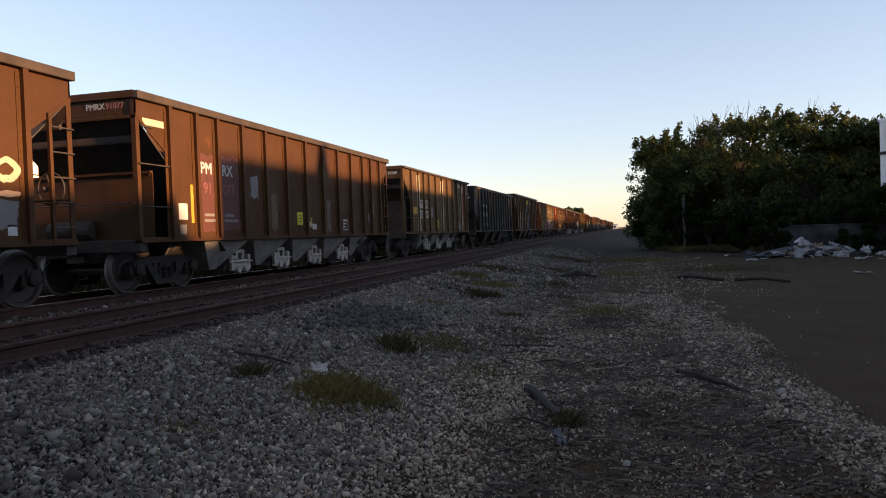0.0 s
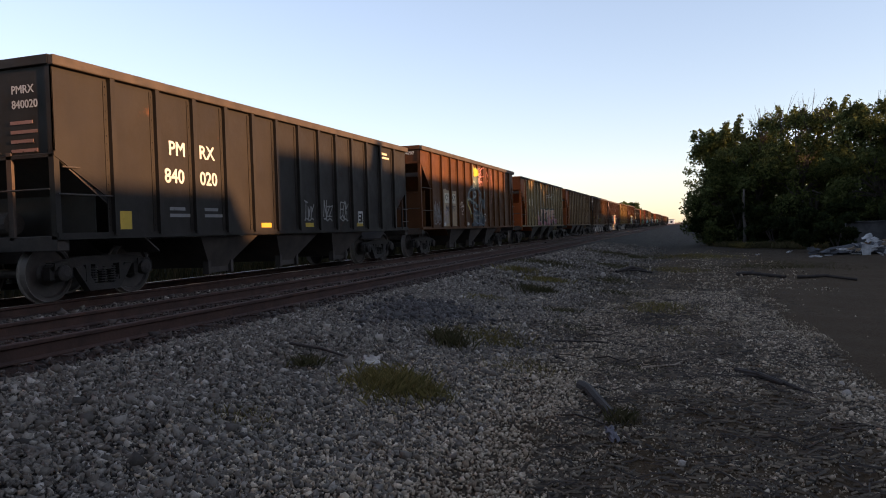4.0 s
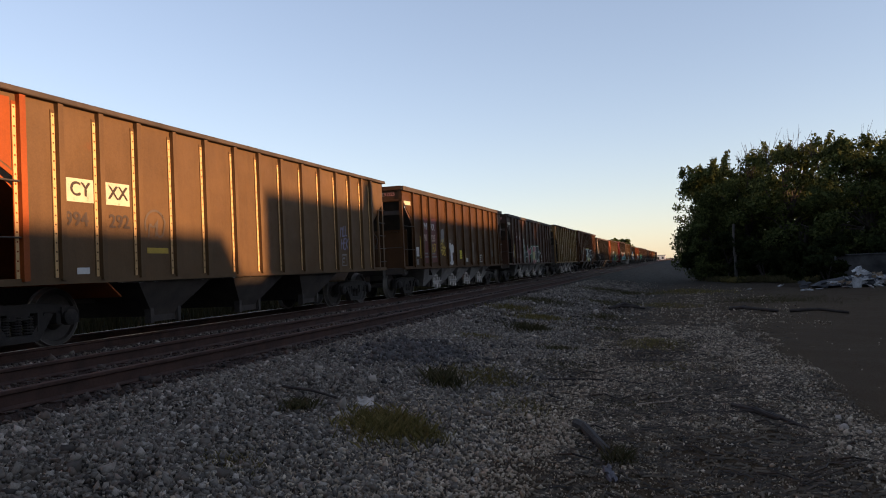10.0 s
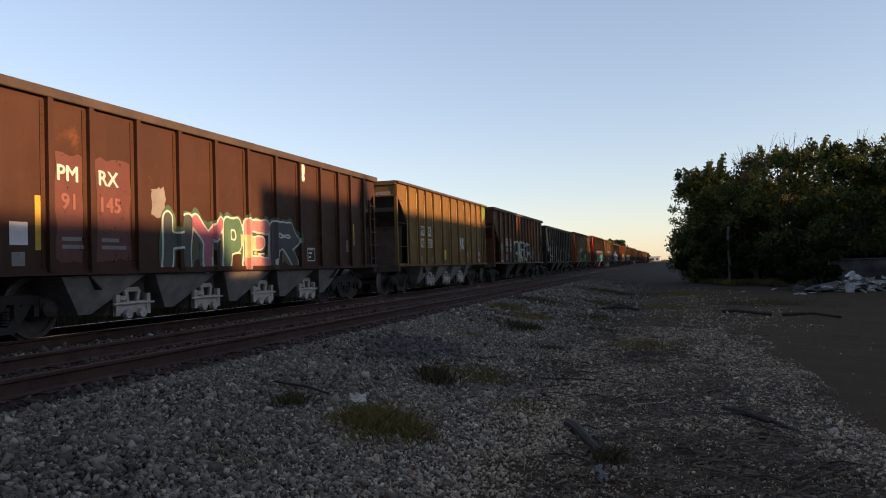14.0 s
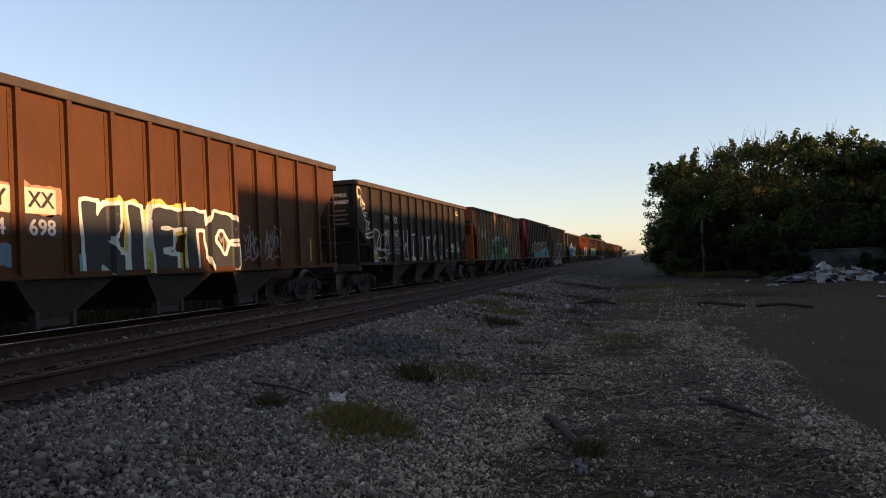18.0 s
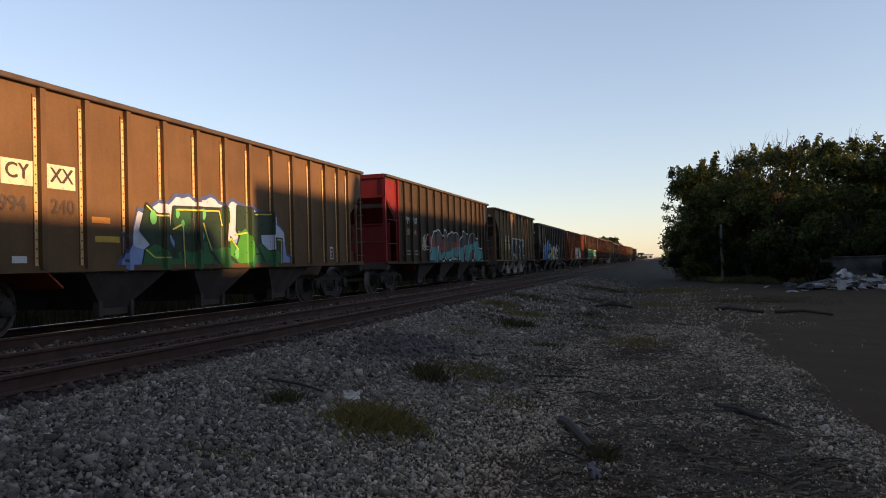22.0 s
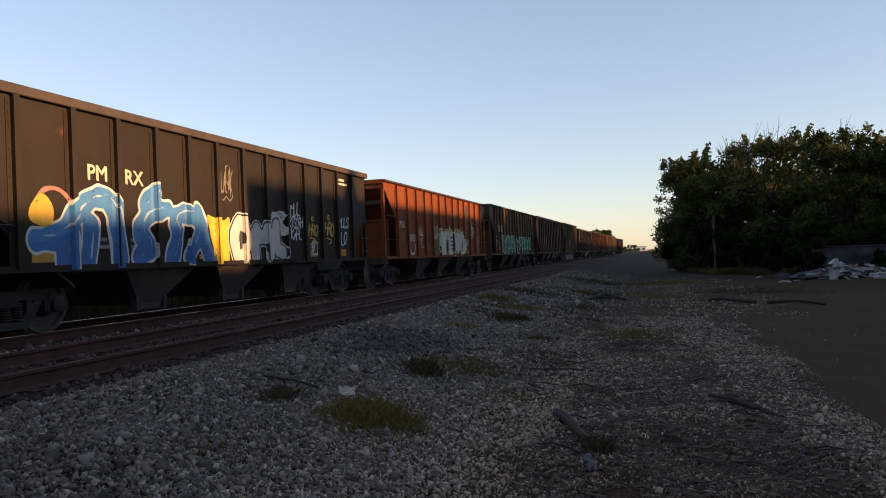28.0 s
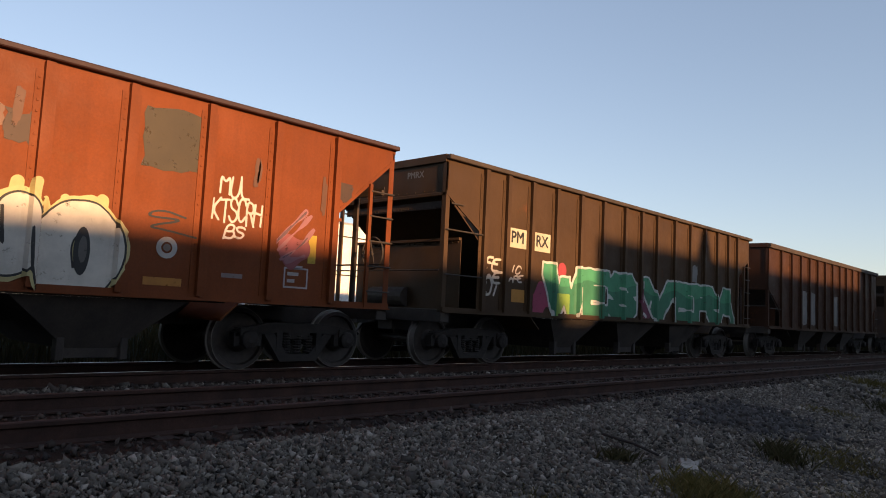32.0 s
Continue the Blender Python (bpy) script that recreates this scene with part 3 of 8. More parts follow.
def handstyle(seed, y0, y1, z0, z1, count=4):
    """A quick hand-drawn tag: leaning, crowded letters with a flourish below."""
    rng = random.Random(seed)
    step = (y1 - y0) / count
    out = []
    for i in range(count):
        ch = rng.choice("AEKMNRSTUWYZOo")
        a, lift = y0 + i * step - 0.15 * step, rng.uniform(-0.12, 0.12) * (z1 - z0)
        tall = (z1 - z0) * rng.uniform(0.7, 1.0)
        for line in strokes(ch, a, a + step * 1.35, z0 + lift + 0.15 * (z1 - z0), z0 + lift + tall, rng.uniform(0.1, 0.35)):
            out.append([(y + rng.uniform(-0.17, 0.17) * step, z + rng.uniform(-0.12, 0.12) * (z1 - z0)) for y, z in line])
    out.append([(y0 + (y1 - y0) * k / 8, z0 + 0.06 * (z1 - z0) * math.sin(k * 1.3 + seed)) for k in range(9)])
    return out


def scribble(seed, y0, y1, z0, z1, loops=5):
    """A quick hand-drawn tag: loops and zigzags."""
    rng = random.Random(seed)
    pts = []
    k = loops * 7
    for i in range(k):
        u = i / (k - 1)
        pts.append((y0 + (y1 - y0) * (u + 0.5 / loops * math.sin(i * 1.9 + seed)), z0 + (z1 - z0) * (0.5 + 0.5 * math.sin(i * 1.35 + seed) * rng.uniform(0.5, 1))))
    return [pts]


def distance(lines, gy, gz):
    d = np.full(gy.shape, 9.0)
    for pts in lines:
        for (a, b), (c, e) in zip(pts, pts[1:]):
            vy, vz = c - a, e - b
            k = np.clip(((gy - a) * vy + (gz - b) * vz) / max(1e-9, vy * vy + vz * vz), 0, 1)
            d = np.minimum(d, np.hypot(gy - a - k * vy, gz - b - k * vz))
    return d


def contour_mesh(name, gy, gz, f, side):
    """The part of the grid where f < 0, cut along its border and laid on the car's side."""
    verts, faces, seen = [], [], {}

    def vert(key, y, z):
        if key not in seen:
            seen[key] = len(verts)
            verts.append((side(y), y, z))
        return seen[key]

    low = np.minimum(np.minimum(f[:-1, :-1], f[1:, :-1]), np.minimum(f[:-1, 1:], f[1:, 1:]))
    fl, ys, zs = f.tolist(), gy[:, 0].tolist(), gz[0].tolist()
    for i, j in np.argwhere(low < 0).tolist():
        c = ((i, j), (i, j + 1), (i + 1, j + 1), (i + 1, j))
        val = [fl[p][q] for p, q in c]
        poly = []
        for k in range(4):
            a, b = c[k], c[(k + 1) % 4]
            va, vb = val[k], val[(k + 1) % 4]
            if va < 0:
                poly.append(vert(a, ys[a[0]], zs[a[1]]))
            if (va < 0) != (vb < 0):
                u = va / (va - vb)
                poly.append(vert((min(a, b), max(a, b)), ys[a[0]] + u * (ys[b[0]] - ys[a[0]]), zs[a[1]] + u * (zs[b[1]] - zs[a[1]])))
        if len(poly) > 2:
            faces.append(poly)
    me = bpy.data.meshes.new(name)
    me.from_pydata(verts, [], faces)
    me.materials.append(None)
    return me


PAINTS = {}


def spray_of(col):
    if col not in PAINTS:
        PAINTS[col] = spray("spray_paint", col)
    return PAINTS[col]


def loose_pieces(me):
    """The meshes of the separate pieces of a flat mesh, the largest first; specks stay with the largest."""
    parent = list(range(len(me.vertices)))

    def root(i):
        while parent[i] != i:
            parent[i] = parent[parent[i]]
            i = parent[i]
        return i

    for p in me.polygons:
        a = root(p.vertices[0])
        for v in p.vertices[1:]:
            parent[root(v)] = a
    groups = {}
    for p in me.polygons:
        groups.setdefault(root(p.vertices[0]), []).append(p)
    order = sorted(groups.values(), key=lambda g: -len(g))
    keep = [g for i, g in enumerate(order) if i == 0 or (len(g) > 24 and i < 14)]
    rest = [p for i, g in enumerate(order) if g not in keep for p in g] if len(order) > len(keep) else []
    if len(keep) == 1:
        return [me]
    keep[0] = keep[0] + rest
    out = []
    for g in keep:
        used, faces = {}, []
        for p in g:
            faces.append([used.setdefault(v, len(used)) for v in p.vertices])
        piece = bpy.data.meshes.new("graffiti")
        piece.from_pydata([me.vertices[v].co[:] for v in used], [], faces)
        piece.materials.append(None)
        out.append(piece)
    return out


def painted(car, field, layers, label, side, cell=0.04):
    """Graffiti on a car: every layer is (function of the grid giving < 0 inside, colour)."""
    y0, y1, z0, z1 = field
    gy, gz = np.meshgrid(np.arange(y0, y1 + cell, cell), np.arange(z0, z1 + cell, cell), indexing="ij")
    first = None
    for k, (fn, col) in enumerate(layers):
        me = contour_mesh("graffiti", gy, gz, fn(gy, gz), lambda y, o=0.004 + 0.003 * k: side(y) + o)
        if len(me.polygons):
            for piece in loose_pieces(me):
                ob = part("graffiti" if first is None else "paint_layer", piece, spray_of(col), car if first is None else first, label if first is None else "")
                first = first or ob


def wobble(gy, gz, seed, amount=0.03):
    return amount * (np.sin(7 * gy + seed) * np.sin(6 * gz + 2 * seed) + 0.5 * np.sin(17 * gy + 3 * gz + seed))


def letters(text, field, width, outline, fills, shine=None, lean=0.0, seed=1, halo=None):
    """Layers of fat lettering: a halo, an outline, a fill in bands of colour, and thin shine lines."""
    y0, y1, z0, z1 = field
    m = width * 0.9
    lines = strokes(text, y0 + m, y1 - m, z0 + m, z1 - m, lean)
    out = []
    if halo:
        out.append((lambda gy, gz: distance(lines, gy, gz) - width * 1.25 + wobble(gy, gz, seed + 4, 0.06), halo))
    out.append((lambda gy, gz: distance(lines, gy, gz) - width * 0.8 + wobble(gy, gz, seed), outline))
    k = len(fills)
    for i, col in enumerate(fills):
        lo, hi = z0 + (z1 - z0) * i / k, z0 + (z1 - z0) * (i + 1) / k
        if i == 0:
            lo = z0 - 1
        if i == k - 1:
            hi = z1 + 1
        out.append((lambda gy, gz, lo=lo, hi=hi: np.maximum(distance(lines, gy, gz) - width * 0.56 + wobble(gy, gz, seed, 0.02),
                                                            np.maximum(lo - gz - 0.06 * np.sin(5 * gy), gz - hi + 0.06 * np.sin(5 * gy) + 0.001)), col))
    if shine:
        out.append((lambda gy, gz: distance([[(a + 0.1, b + 0.06) for a, b in pts] for pts in lines], gy, gz) - width * 0.09, shine))
    return out


def square_distance(lines, gy, gz):
    """Like distance, but for a square brush that leaves sharp corners."""
    d = np.full(gy.shape, 9.0)
    for pts in lines:
        for (a, b), (c, e) in zip(pts, pts[1:]):
            vy, vz = c - a, e - b
            k = np.clip(((gy - a) * vy + (gz - b) * vz) / max(1e-9, vy * vy + vz * vz), 0, 1)
            d = np.minimum(d, np.maximum(np.abs(gy - a - k * vy), np.abs(gz - b - k * vz)))
    return d


def cells(text, edges, z0, z1, inset, lean=0.0):
    """Glyph lines, every letter in a cell of its own width between two of the edges."""
    out = []
    for ch, a, b in zip(text, edges, edges[1:]):
        w = (b - a) - 2 * inset
        out += [[(a + inset + (p[0] - (a + inset)) / 0.78 - 0.1 * w / 0.78, p[1]) for p in pts] for pts in strokes(ch, a + inset, a + inset + w, z0 + inset, z1 - inset, lean)]
    return out


def arc(cy, cz, ry, rz, a0, a1, k=14):
    return [(cy + ry * math.cos(radians(a0 + (a1 - a0) * i / k)), cz + rz * math.sin(radians(a0 + (a1 - a0) * i / k))) for i in range(k + 1)]


def brush(lines, width, col, seed=1, rough=0.012, metric=distance):
    return (lambda gy, gz: metric(lines, gy, gz) - width + wobble(gy, gz, seed, rough), col)


def clipped(layer, keep):
    """A layer, only where the function keep is below zero."""
    fn, col = layer
    return (lambda gy, gz: np.maximum(fn(gy, gz), keep(gy, gz)), col)


def solid(corners, grow=0.0):
    """Signed distance to a filled shape, for paint laid on in blocks."""
    ring = list(corners) + [corners[0]]

    def field(gy, gz):
        inside = np.zeros(gy.shape, bool)
        for (a, b), (c, e) in zip(ring, ring[1:]):
            if b != e:
                inside ^= ((b > gz) != (e > gz)) & (gy < (c - a) * (gz - b) / (e - b) + a)
        d = distance([ring], gy, gz)
        return np.where(inside, -d, d) - grow

    return field


def union(*fields):
    return lambda gy, gz: np.minimum.reduce([f(gy, gz) for f in fields])


def thin(lines, width, col):
    return [(lambda gy, gz: distance(lines, gy, gz) - width, col)]


TEXTS = {}


def text_mesh(body, size):
    key = (body, size)
    if key not in TEXTS:
        cu = bpy.data.curves.new("lettering", "FONT")
        cu.body, cu.size, cu.align_x, cu.resolution_u = body, size, "LEFT", 3
        ob = bpy.data.objects.new("lettering", cu)
        me = bpy.data.meshes.new_from_object(ob)
        bold = bmesh.new()
        for k, (dx, dy) in enumerate(((0, 0), (0.035, 0.0), (-0.02, 0.02), (0.02, -0.02))):
            part_of = me.copy()
            part_of.transform(Matrix.Translation((dx * size, dy * size, 0.0004 * k)))
            bold.from_mesh(part_of)
            bpy.data.meshes.remove(part_of)
        bold.to_mesh(me)
        bold.free()
        me.materials.clear()
        me.materials.append(None)
        bpy.data.objects.remove(ob)
        TEXTS[key] = me
    return TEXTS[key]


ON_SIDE = Matrix(((0, 0, 1, 0), (1, 0, 0, 0), (0, 1, 0, 0), (0, 0, 0, 1)))
ON_END = Matrix(((1, 0, 0, 0), (0, 0, -1, 0), (0, 1, 0, 0), (0, 0, 0, 1)))


def lettering(car, body, size, y, z, col, x=1.511):
    return part("lettering", text_mesh(body, size), spray_of(col), car, "stencilled lettering", Matrix.Translation((x, y, z)) @ ON_SIDE)


def end_lettering(car, body, size, x, z, col):
    return part("lettering", text_mesh(body, size), spray_of(col), car, "stencilled lettering", Matrix.Translation((x, car["front"] + 0.012, z)) @ ON_END)


def patch(car, y0, y1, z0, z1, col, name="paint_patch", label="", x=1.504):
    bm = bmesh.new()
    if name in ("paint_patch", "number_patch"):
        rng = random.Random(int(1000 * (y0 + z0)))
        k, ring = 6, []
        for (a, b), (c, d) in (((y0, z0), (y1, z0)), ((y1, z0), (y1, z1)), ((y1, z1), (y0, z1)), ((y0, z1), (y0, z0))):
            for i in range(k):
                ring.append((a + (c - a) * i / k + rng.uniform(-0.03, 0.03), b + (d - b) * i / k + rng.uniform(-0.04, 0.04)))
        prism(bm, ring, x - 0.002, x)
    else:
        box(bm, x - 0.002, x, y0, y1, z0, z1)
    return part(name, bm, spray_of(col), car, label)


def data_box(car, y, z, col, w=0.42, h=0.42, x=1.506):
    """A small stencilled frame with bars of writing too small to read."""
    bm = bmesh.new()
    t = 0.025
    box(bm, x - 0.002, x, y, y + w, z, z + t)
    box(bm, x - 0.002, x, y, y + w, z + h - t, z + h)
    box(bm, x - 0.002, x, y, y + t, z + t, z + h - t)
    box(bm, x - 0.002, x, y + w - t, y + w, z + t, z + h - t)
    for i in range(3):
        box(bm, x - 0.002, x, y + 0.06, y + w * (0.45 + 0.15 * ((i * 7) % 3)), z + 0.08 + i * 0.1, z + 0.13 + i * 0.1)
    return part("data_panel", bm, spray_of(col), car, "small stencilled data panel")


def small_print(car, y, z, col, n=3, w=0.5, x=1.506):
    bm = bmesh.new()
    for i in range(n):
        box(bm, x - 0.002, x, y, y + w * (0.7 + 0.3 * ((i * 5) % 3) / 2), z - i * 0.12, z - i * 0.12 + 0.06)
    return part("small_lettering", bm, spray_of(col), car, "small stencilled lines")


# ---- railcars ----
# by kind: share of the side height at which the end cut begins at the corner, and at the first stake;
# front and rear face; whether the rear half mirrors the front one; then the stakes
KINDS = {"gate": (0.83, 0.6, 0.0, 14.3, True, 0.97, 1.88, 2.68, 3.74, 4.85, 5.98), "short": (0.83, 0.54, 0.4, 12.46, False, 1.42, 2.45, 3.3, 4.2, 5.32, 6.48, 7.55, 8.68, 9.62, 10.57, 11.5),
         "chute": (0.75, 0.52, -0.02, 14.33, True, 1.03, 1.7, 2.5, 3.36, 4.29, 5.23, 6.22), "deep": (0.46, 0.22, 0.3, 14.4, True, 1.43, 2.48, 3.47, 4.46, 5.42, 6.36),
         "wide": (0.90, 0.50, 0.0, 14.7, True, 1.2, 2.28, 3.32, 4.36, 5.32, 6.33), "low": (0.73, 0.43, 0.0, 14.6, True, 1.22, 2.38, 3.46, 4.43, 5.4, 6.37),
         "plain": (0.8, 0.48, -0.17, 14.0, True, 0.86, 2.0, 3.08, 4.05, 5.03, 6.02)}
CACHE = {}
CACHE_CARS = {}
SILL = 0.975


def cached(key, build):
    if key not in CACHE:
        CACHE[key] = build()
    return CACHE[key]


def wheelset_mesh():
    bm = bmesh.new()
    lathe(bm, [(-0.83, 0.075), (0.83, 0.075)], 12)
    for s in (-1, 1):
        bm2 = bmesh.new()
        lathe(bm2, [(s * 0.68, 0.14), (s * 0.685, 0.2), (s * 0.70, 0.33), (s * 0.683, 0.4), (s * 0.683, 0.485), (s * 0.715, 0.485), (s * 0.72, 0.46),
                    (s * 0.82, 0.452), (s * 0.82, 0.39), (s * 0.775, 0.37), (s * 0.765, 0.2), (s * 0.80, 0.16), (s * 0.81, 0.11)], 28)
        tmp = bpy.data.meshes.new("tmp")
        bm2.to_mesh(tmp)
        bm.from_mesh(tmp)
        bpy.data.meshes.remove(tmp)
        bm2.free()
    return mesh_of("wheelset", bm)


def sideframe_mesh():
    """The cast frame of a freight truck: arched top, open windows, pedestals over the axles."""
    bm = bmesh.new()
    x0, x1 = -0.07, 0.07
    prism(bm, ((-1.1, 0.50), (-1.06, 0.60), (-0.75, 0.66), (-0.45, 0.70), (0.45, 0.70), (0.75, 0.66), (1.06, 0.60), (1.1, 0.50), (0.72, 0.53), (0.4, 0.56),
               (-0.4, 0.56), (-0.72, 0.53)), x0, x1)
    prism(bm, ((-0.62, 0.53), (-0.46, 0.55), (-0.2, 0.24), (0.2, 0.24), (0.46, 0.55), (0.62, 0.53), (0.33, 0.13), (-0.33, 0.13)), x0, x1)
    for s in (-1, 1):
        box(bm, x0 - 0.01, x1 + 0.01, s * 0.36 - 0.05, s * 0.36 + 0.05, 0.28, 0.57)
        box(bm, x0 - 0.02, x1 + 0.02, s * 0.89 - 0.14, s * 0.89 + 0.14, 0.5, 0.62)
        box(bm, x0, x1, s * 1.07 - 0.045, s * 1.07 + 0.045, 0.36, 0.56)
        box(bm, x0, x1, s * 0.71 - 0.045, s * 0.71 + 0.045, 0.36, 0.56)
    return mesh_of("sideframe", bm)


def spring_mesh():
    bm = bmesh.new()
    lathe(bm, [(0.25 + j * 0.0135, 0.074 if j % 3 else 0.052) for j in range(21)], 10)
    me = mesh_of("coil_spring", bm)
    me.transform(Matrix(((0, 0, 1, 0), (0, 1, 0, 0), (1, 0, 0, 0), (0, 0, 0, 1))))
    return me


def truck(car, y, wheels):
    t = part("truck", cached("bolster", lambda: bolster_mesh()), TRUCK, car, "four-wheel cast steel truck", pose(0, y, 0))
    for s in (-1, 1):
        part("sideframe", cached("frame", sideframe_mesh), TRUCK, t, at=pose(s * 0.99, 0, 0))
        for q in (-0.2, 0, 0.2):
            part("coil_spring", cached("springs", spring_mesh), TRUCK, t, at=pose(s * 1.0, q, 0))
        for a in (-0.89, 0.89):
            part("bearing_cap", cached("cap", cap_mesh), TRUCK, t, at=pose(s * 1.07, a, 0.457))
    for a in (-0.89, 0.89):
        w = part("wheelset", cached("wheelset", wheelset_mesh), WHEEL, t, "steel wheels on an axle", pose(0, a, 0.457))
        wheels.append((w, a))
    return t


def cap_mesh():
    bm = bmesh.new()
    lathe(bm, [(-0.05, 0.13), (0.06, 0.13), (0.075, 0.11), (0.1, 0.05)], 14)
    return mesh_of("bearing_cap", bm)


def bolster_mesh():
    bm = bmesh.new()
    box(bm, -1.05, 1.05, -0.2, 0.2, 0.46, 0.68)
    box(bm, -0.2, 0.2, -0.25, 0.25, 0.68, 0.74)
    for s in (-1, 1):
        box(bm, -0.8, 0.8, s * 0.42 - 0.04, s * 0.42 + 0.04, 0.36, 0.46)
        for e in (-1, 1):
            box(bm, e * 0.75 - 0.06, e * 0.75 + 0.06, s * 0.44 - 0.06, s * 0.44 + 0.02, 0.34, 0.6)
    return mesh_of("truck", bm, 0.008)


def coupler_mesh():
    bm = bmesh.new()
    box(bm, -0.07, 0.07, -0.42, 0.3, 0.78, 0.93)
    box(bm, -0.16, 0.14, -0.52, -0.36, 0.72, 0.99)
    box(bm, 0.08, 0.2, -0.53, -0.40, 0.74, 0.97)
    tube(bm, (-0.3, -0.06, 0.9), (-0.32, -0.3, 0.62), 0.02)
    tube(bm, (-0.32, -0.3, 0.62), (-0.22, -0.5, 0.52), 0.02)
    return mesh_of("coupler", bm, 0.01)


def white_gate_mesh():
    """An outlet gate: a broad plate on two rollers, an upright on either side and a pierced bracket between."""
    bm = bmesh.new()
    box(bm, 1.3, 1.34, -0.42, 0.42, 0.30, 0.5)
    for s in (-1, 1):
        box(bm, 1.28, 1.36, s * 0.37 - 0.05, s * 0.37 + 0.05, 0.26, 0.62)
        tube(bm, (1.32, s * 0.17, 0.29), (1.42, s * 0.17, 0.29), 0.085, None, 12)
        prism(bm, ((s * 0.08, 0.5), (s * 0.15, 0.5), (s * 0.2, 0.68), (s * 0.13, 0.74)), 1.29, 1.34)
    box(bm, 1.29, 1.34, -0.15, 0.15, 0.66, 0.74)
    box(bm, 1.3, 1.37, -0.33, -0.2, 0.52, 0.6)
    tube(bm, (1.36, -0.5, 0.46), (1.36, 0.5, 0.46), 0.022, None, 8)
    return mesh_of("discharge_gate", bm, 0.006)


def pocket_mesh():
    """Dark infill between two chutes; it stands for the shaded gap there."""
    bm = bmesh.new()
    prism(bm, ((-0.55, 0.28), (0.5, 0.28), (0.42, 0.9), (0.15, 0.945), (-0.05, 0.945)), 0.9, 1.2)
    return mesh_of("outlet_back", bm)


def side_outline(o, b, h, k0, k1, first):
    """The side sheet from its front corner at o to its rear corner at b, with the cut at both ends."""
    a, c = SILL + (h - SILL) * k0, SILL + (h - SILL) * k1
    return ((o, h - 0.06), (o, a), (o + first, c), (o + first, SILL + 0.05), (b - first, SILL + 0.05), (b - first, c), (b, a), (b, h - 0.06)), a, c


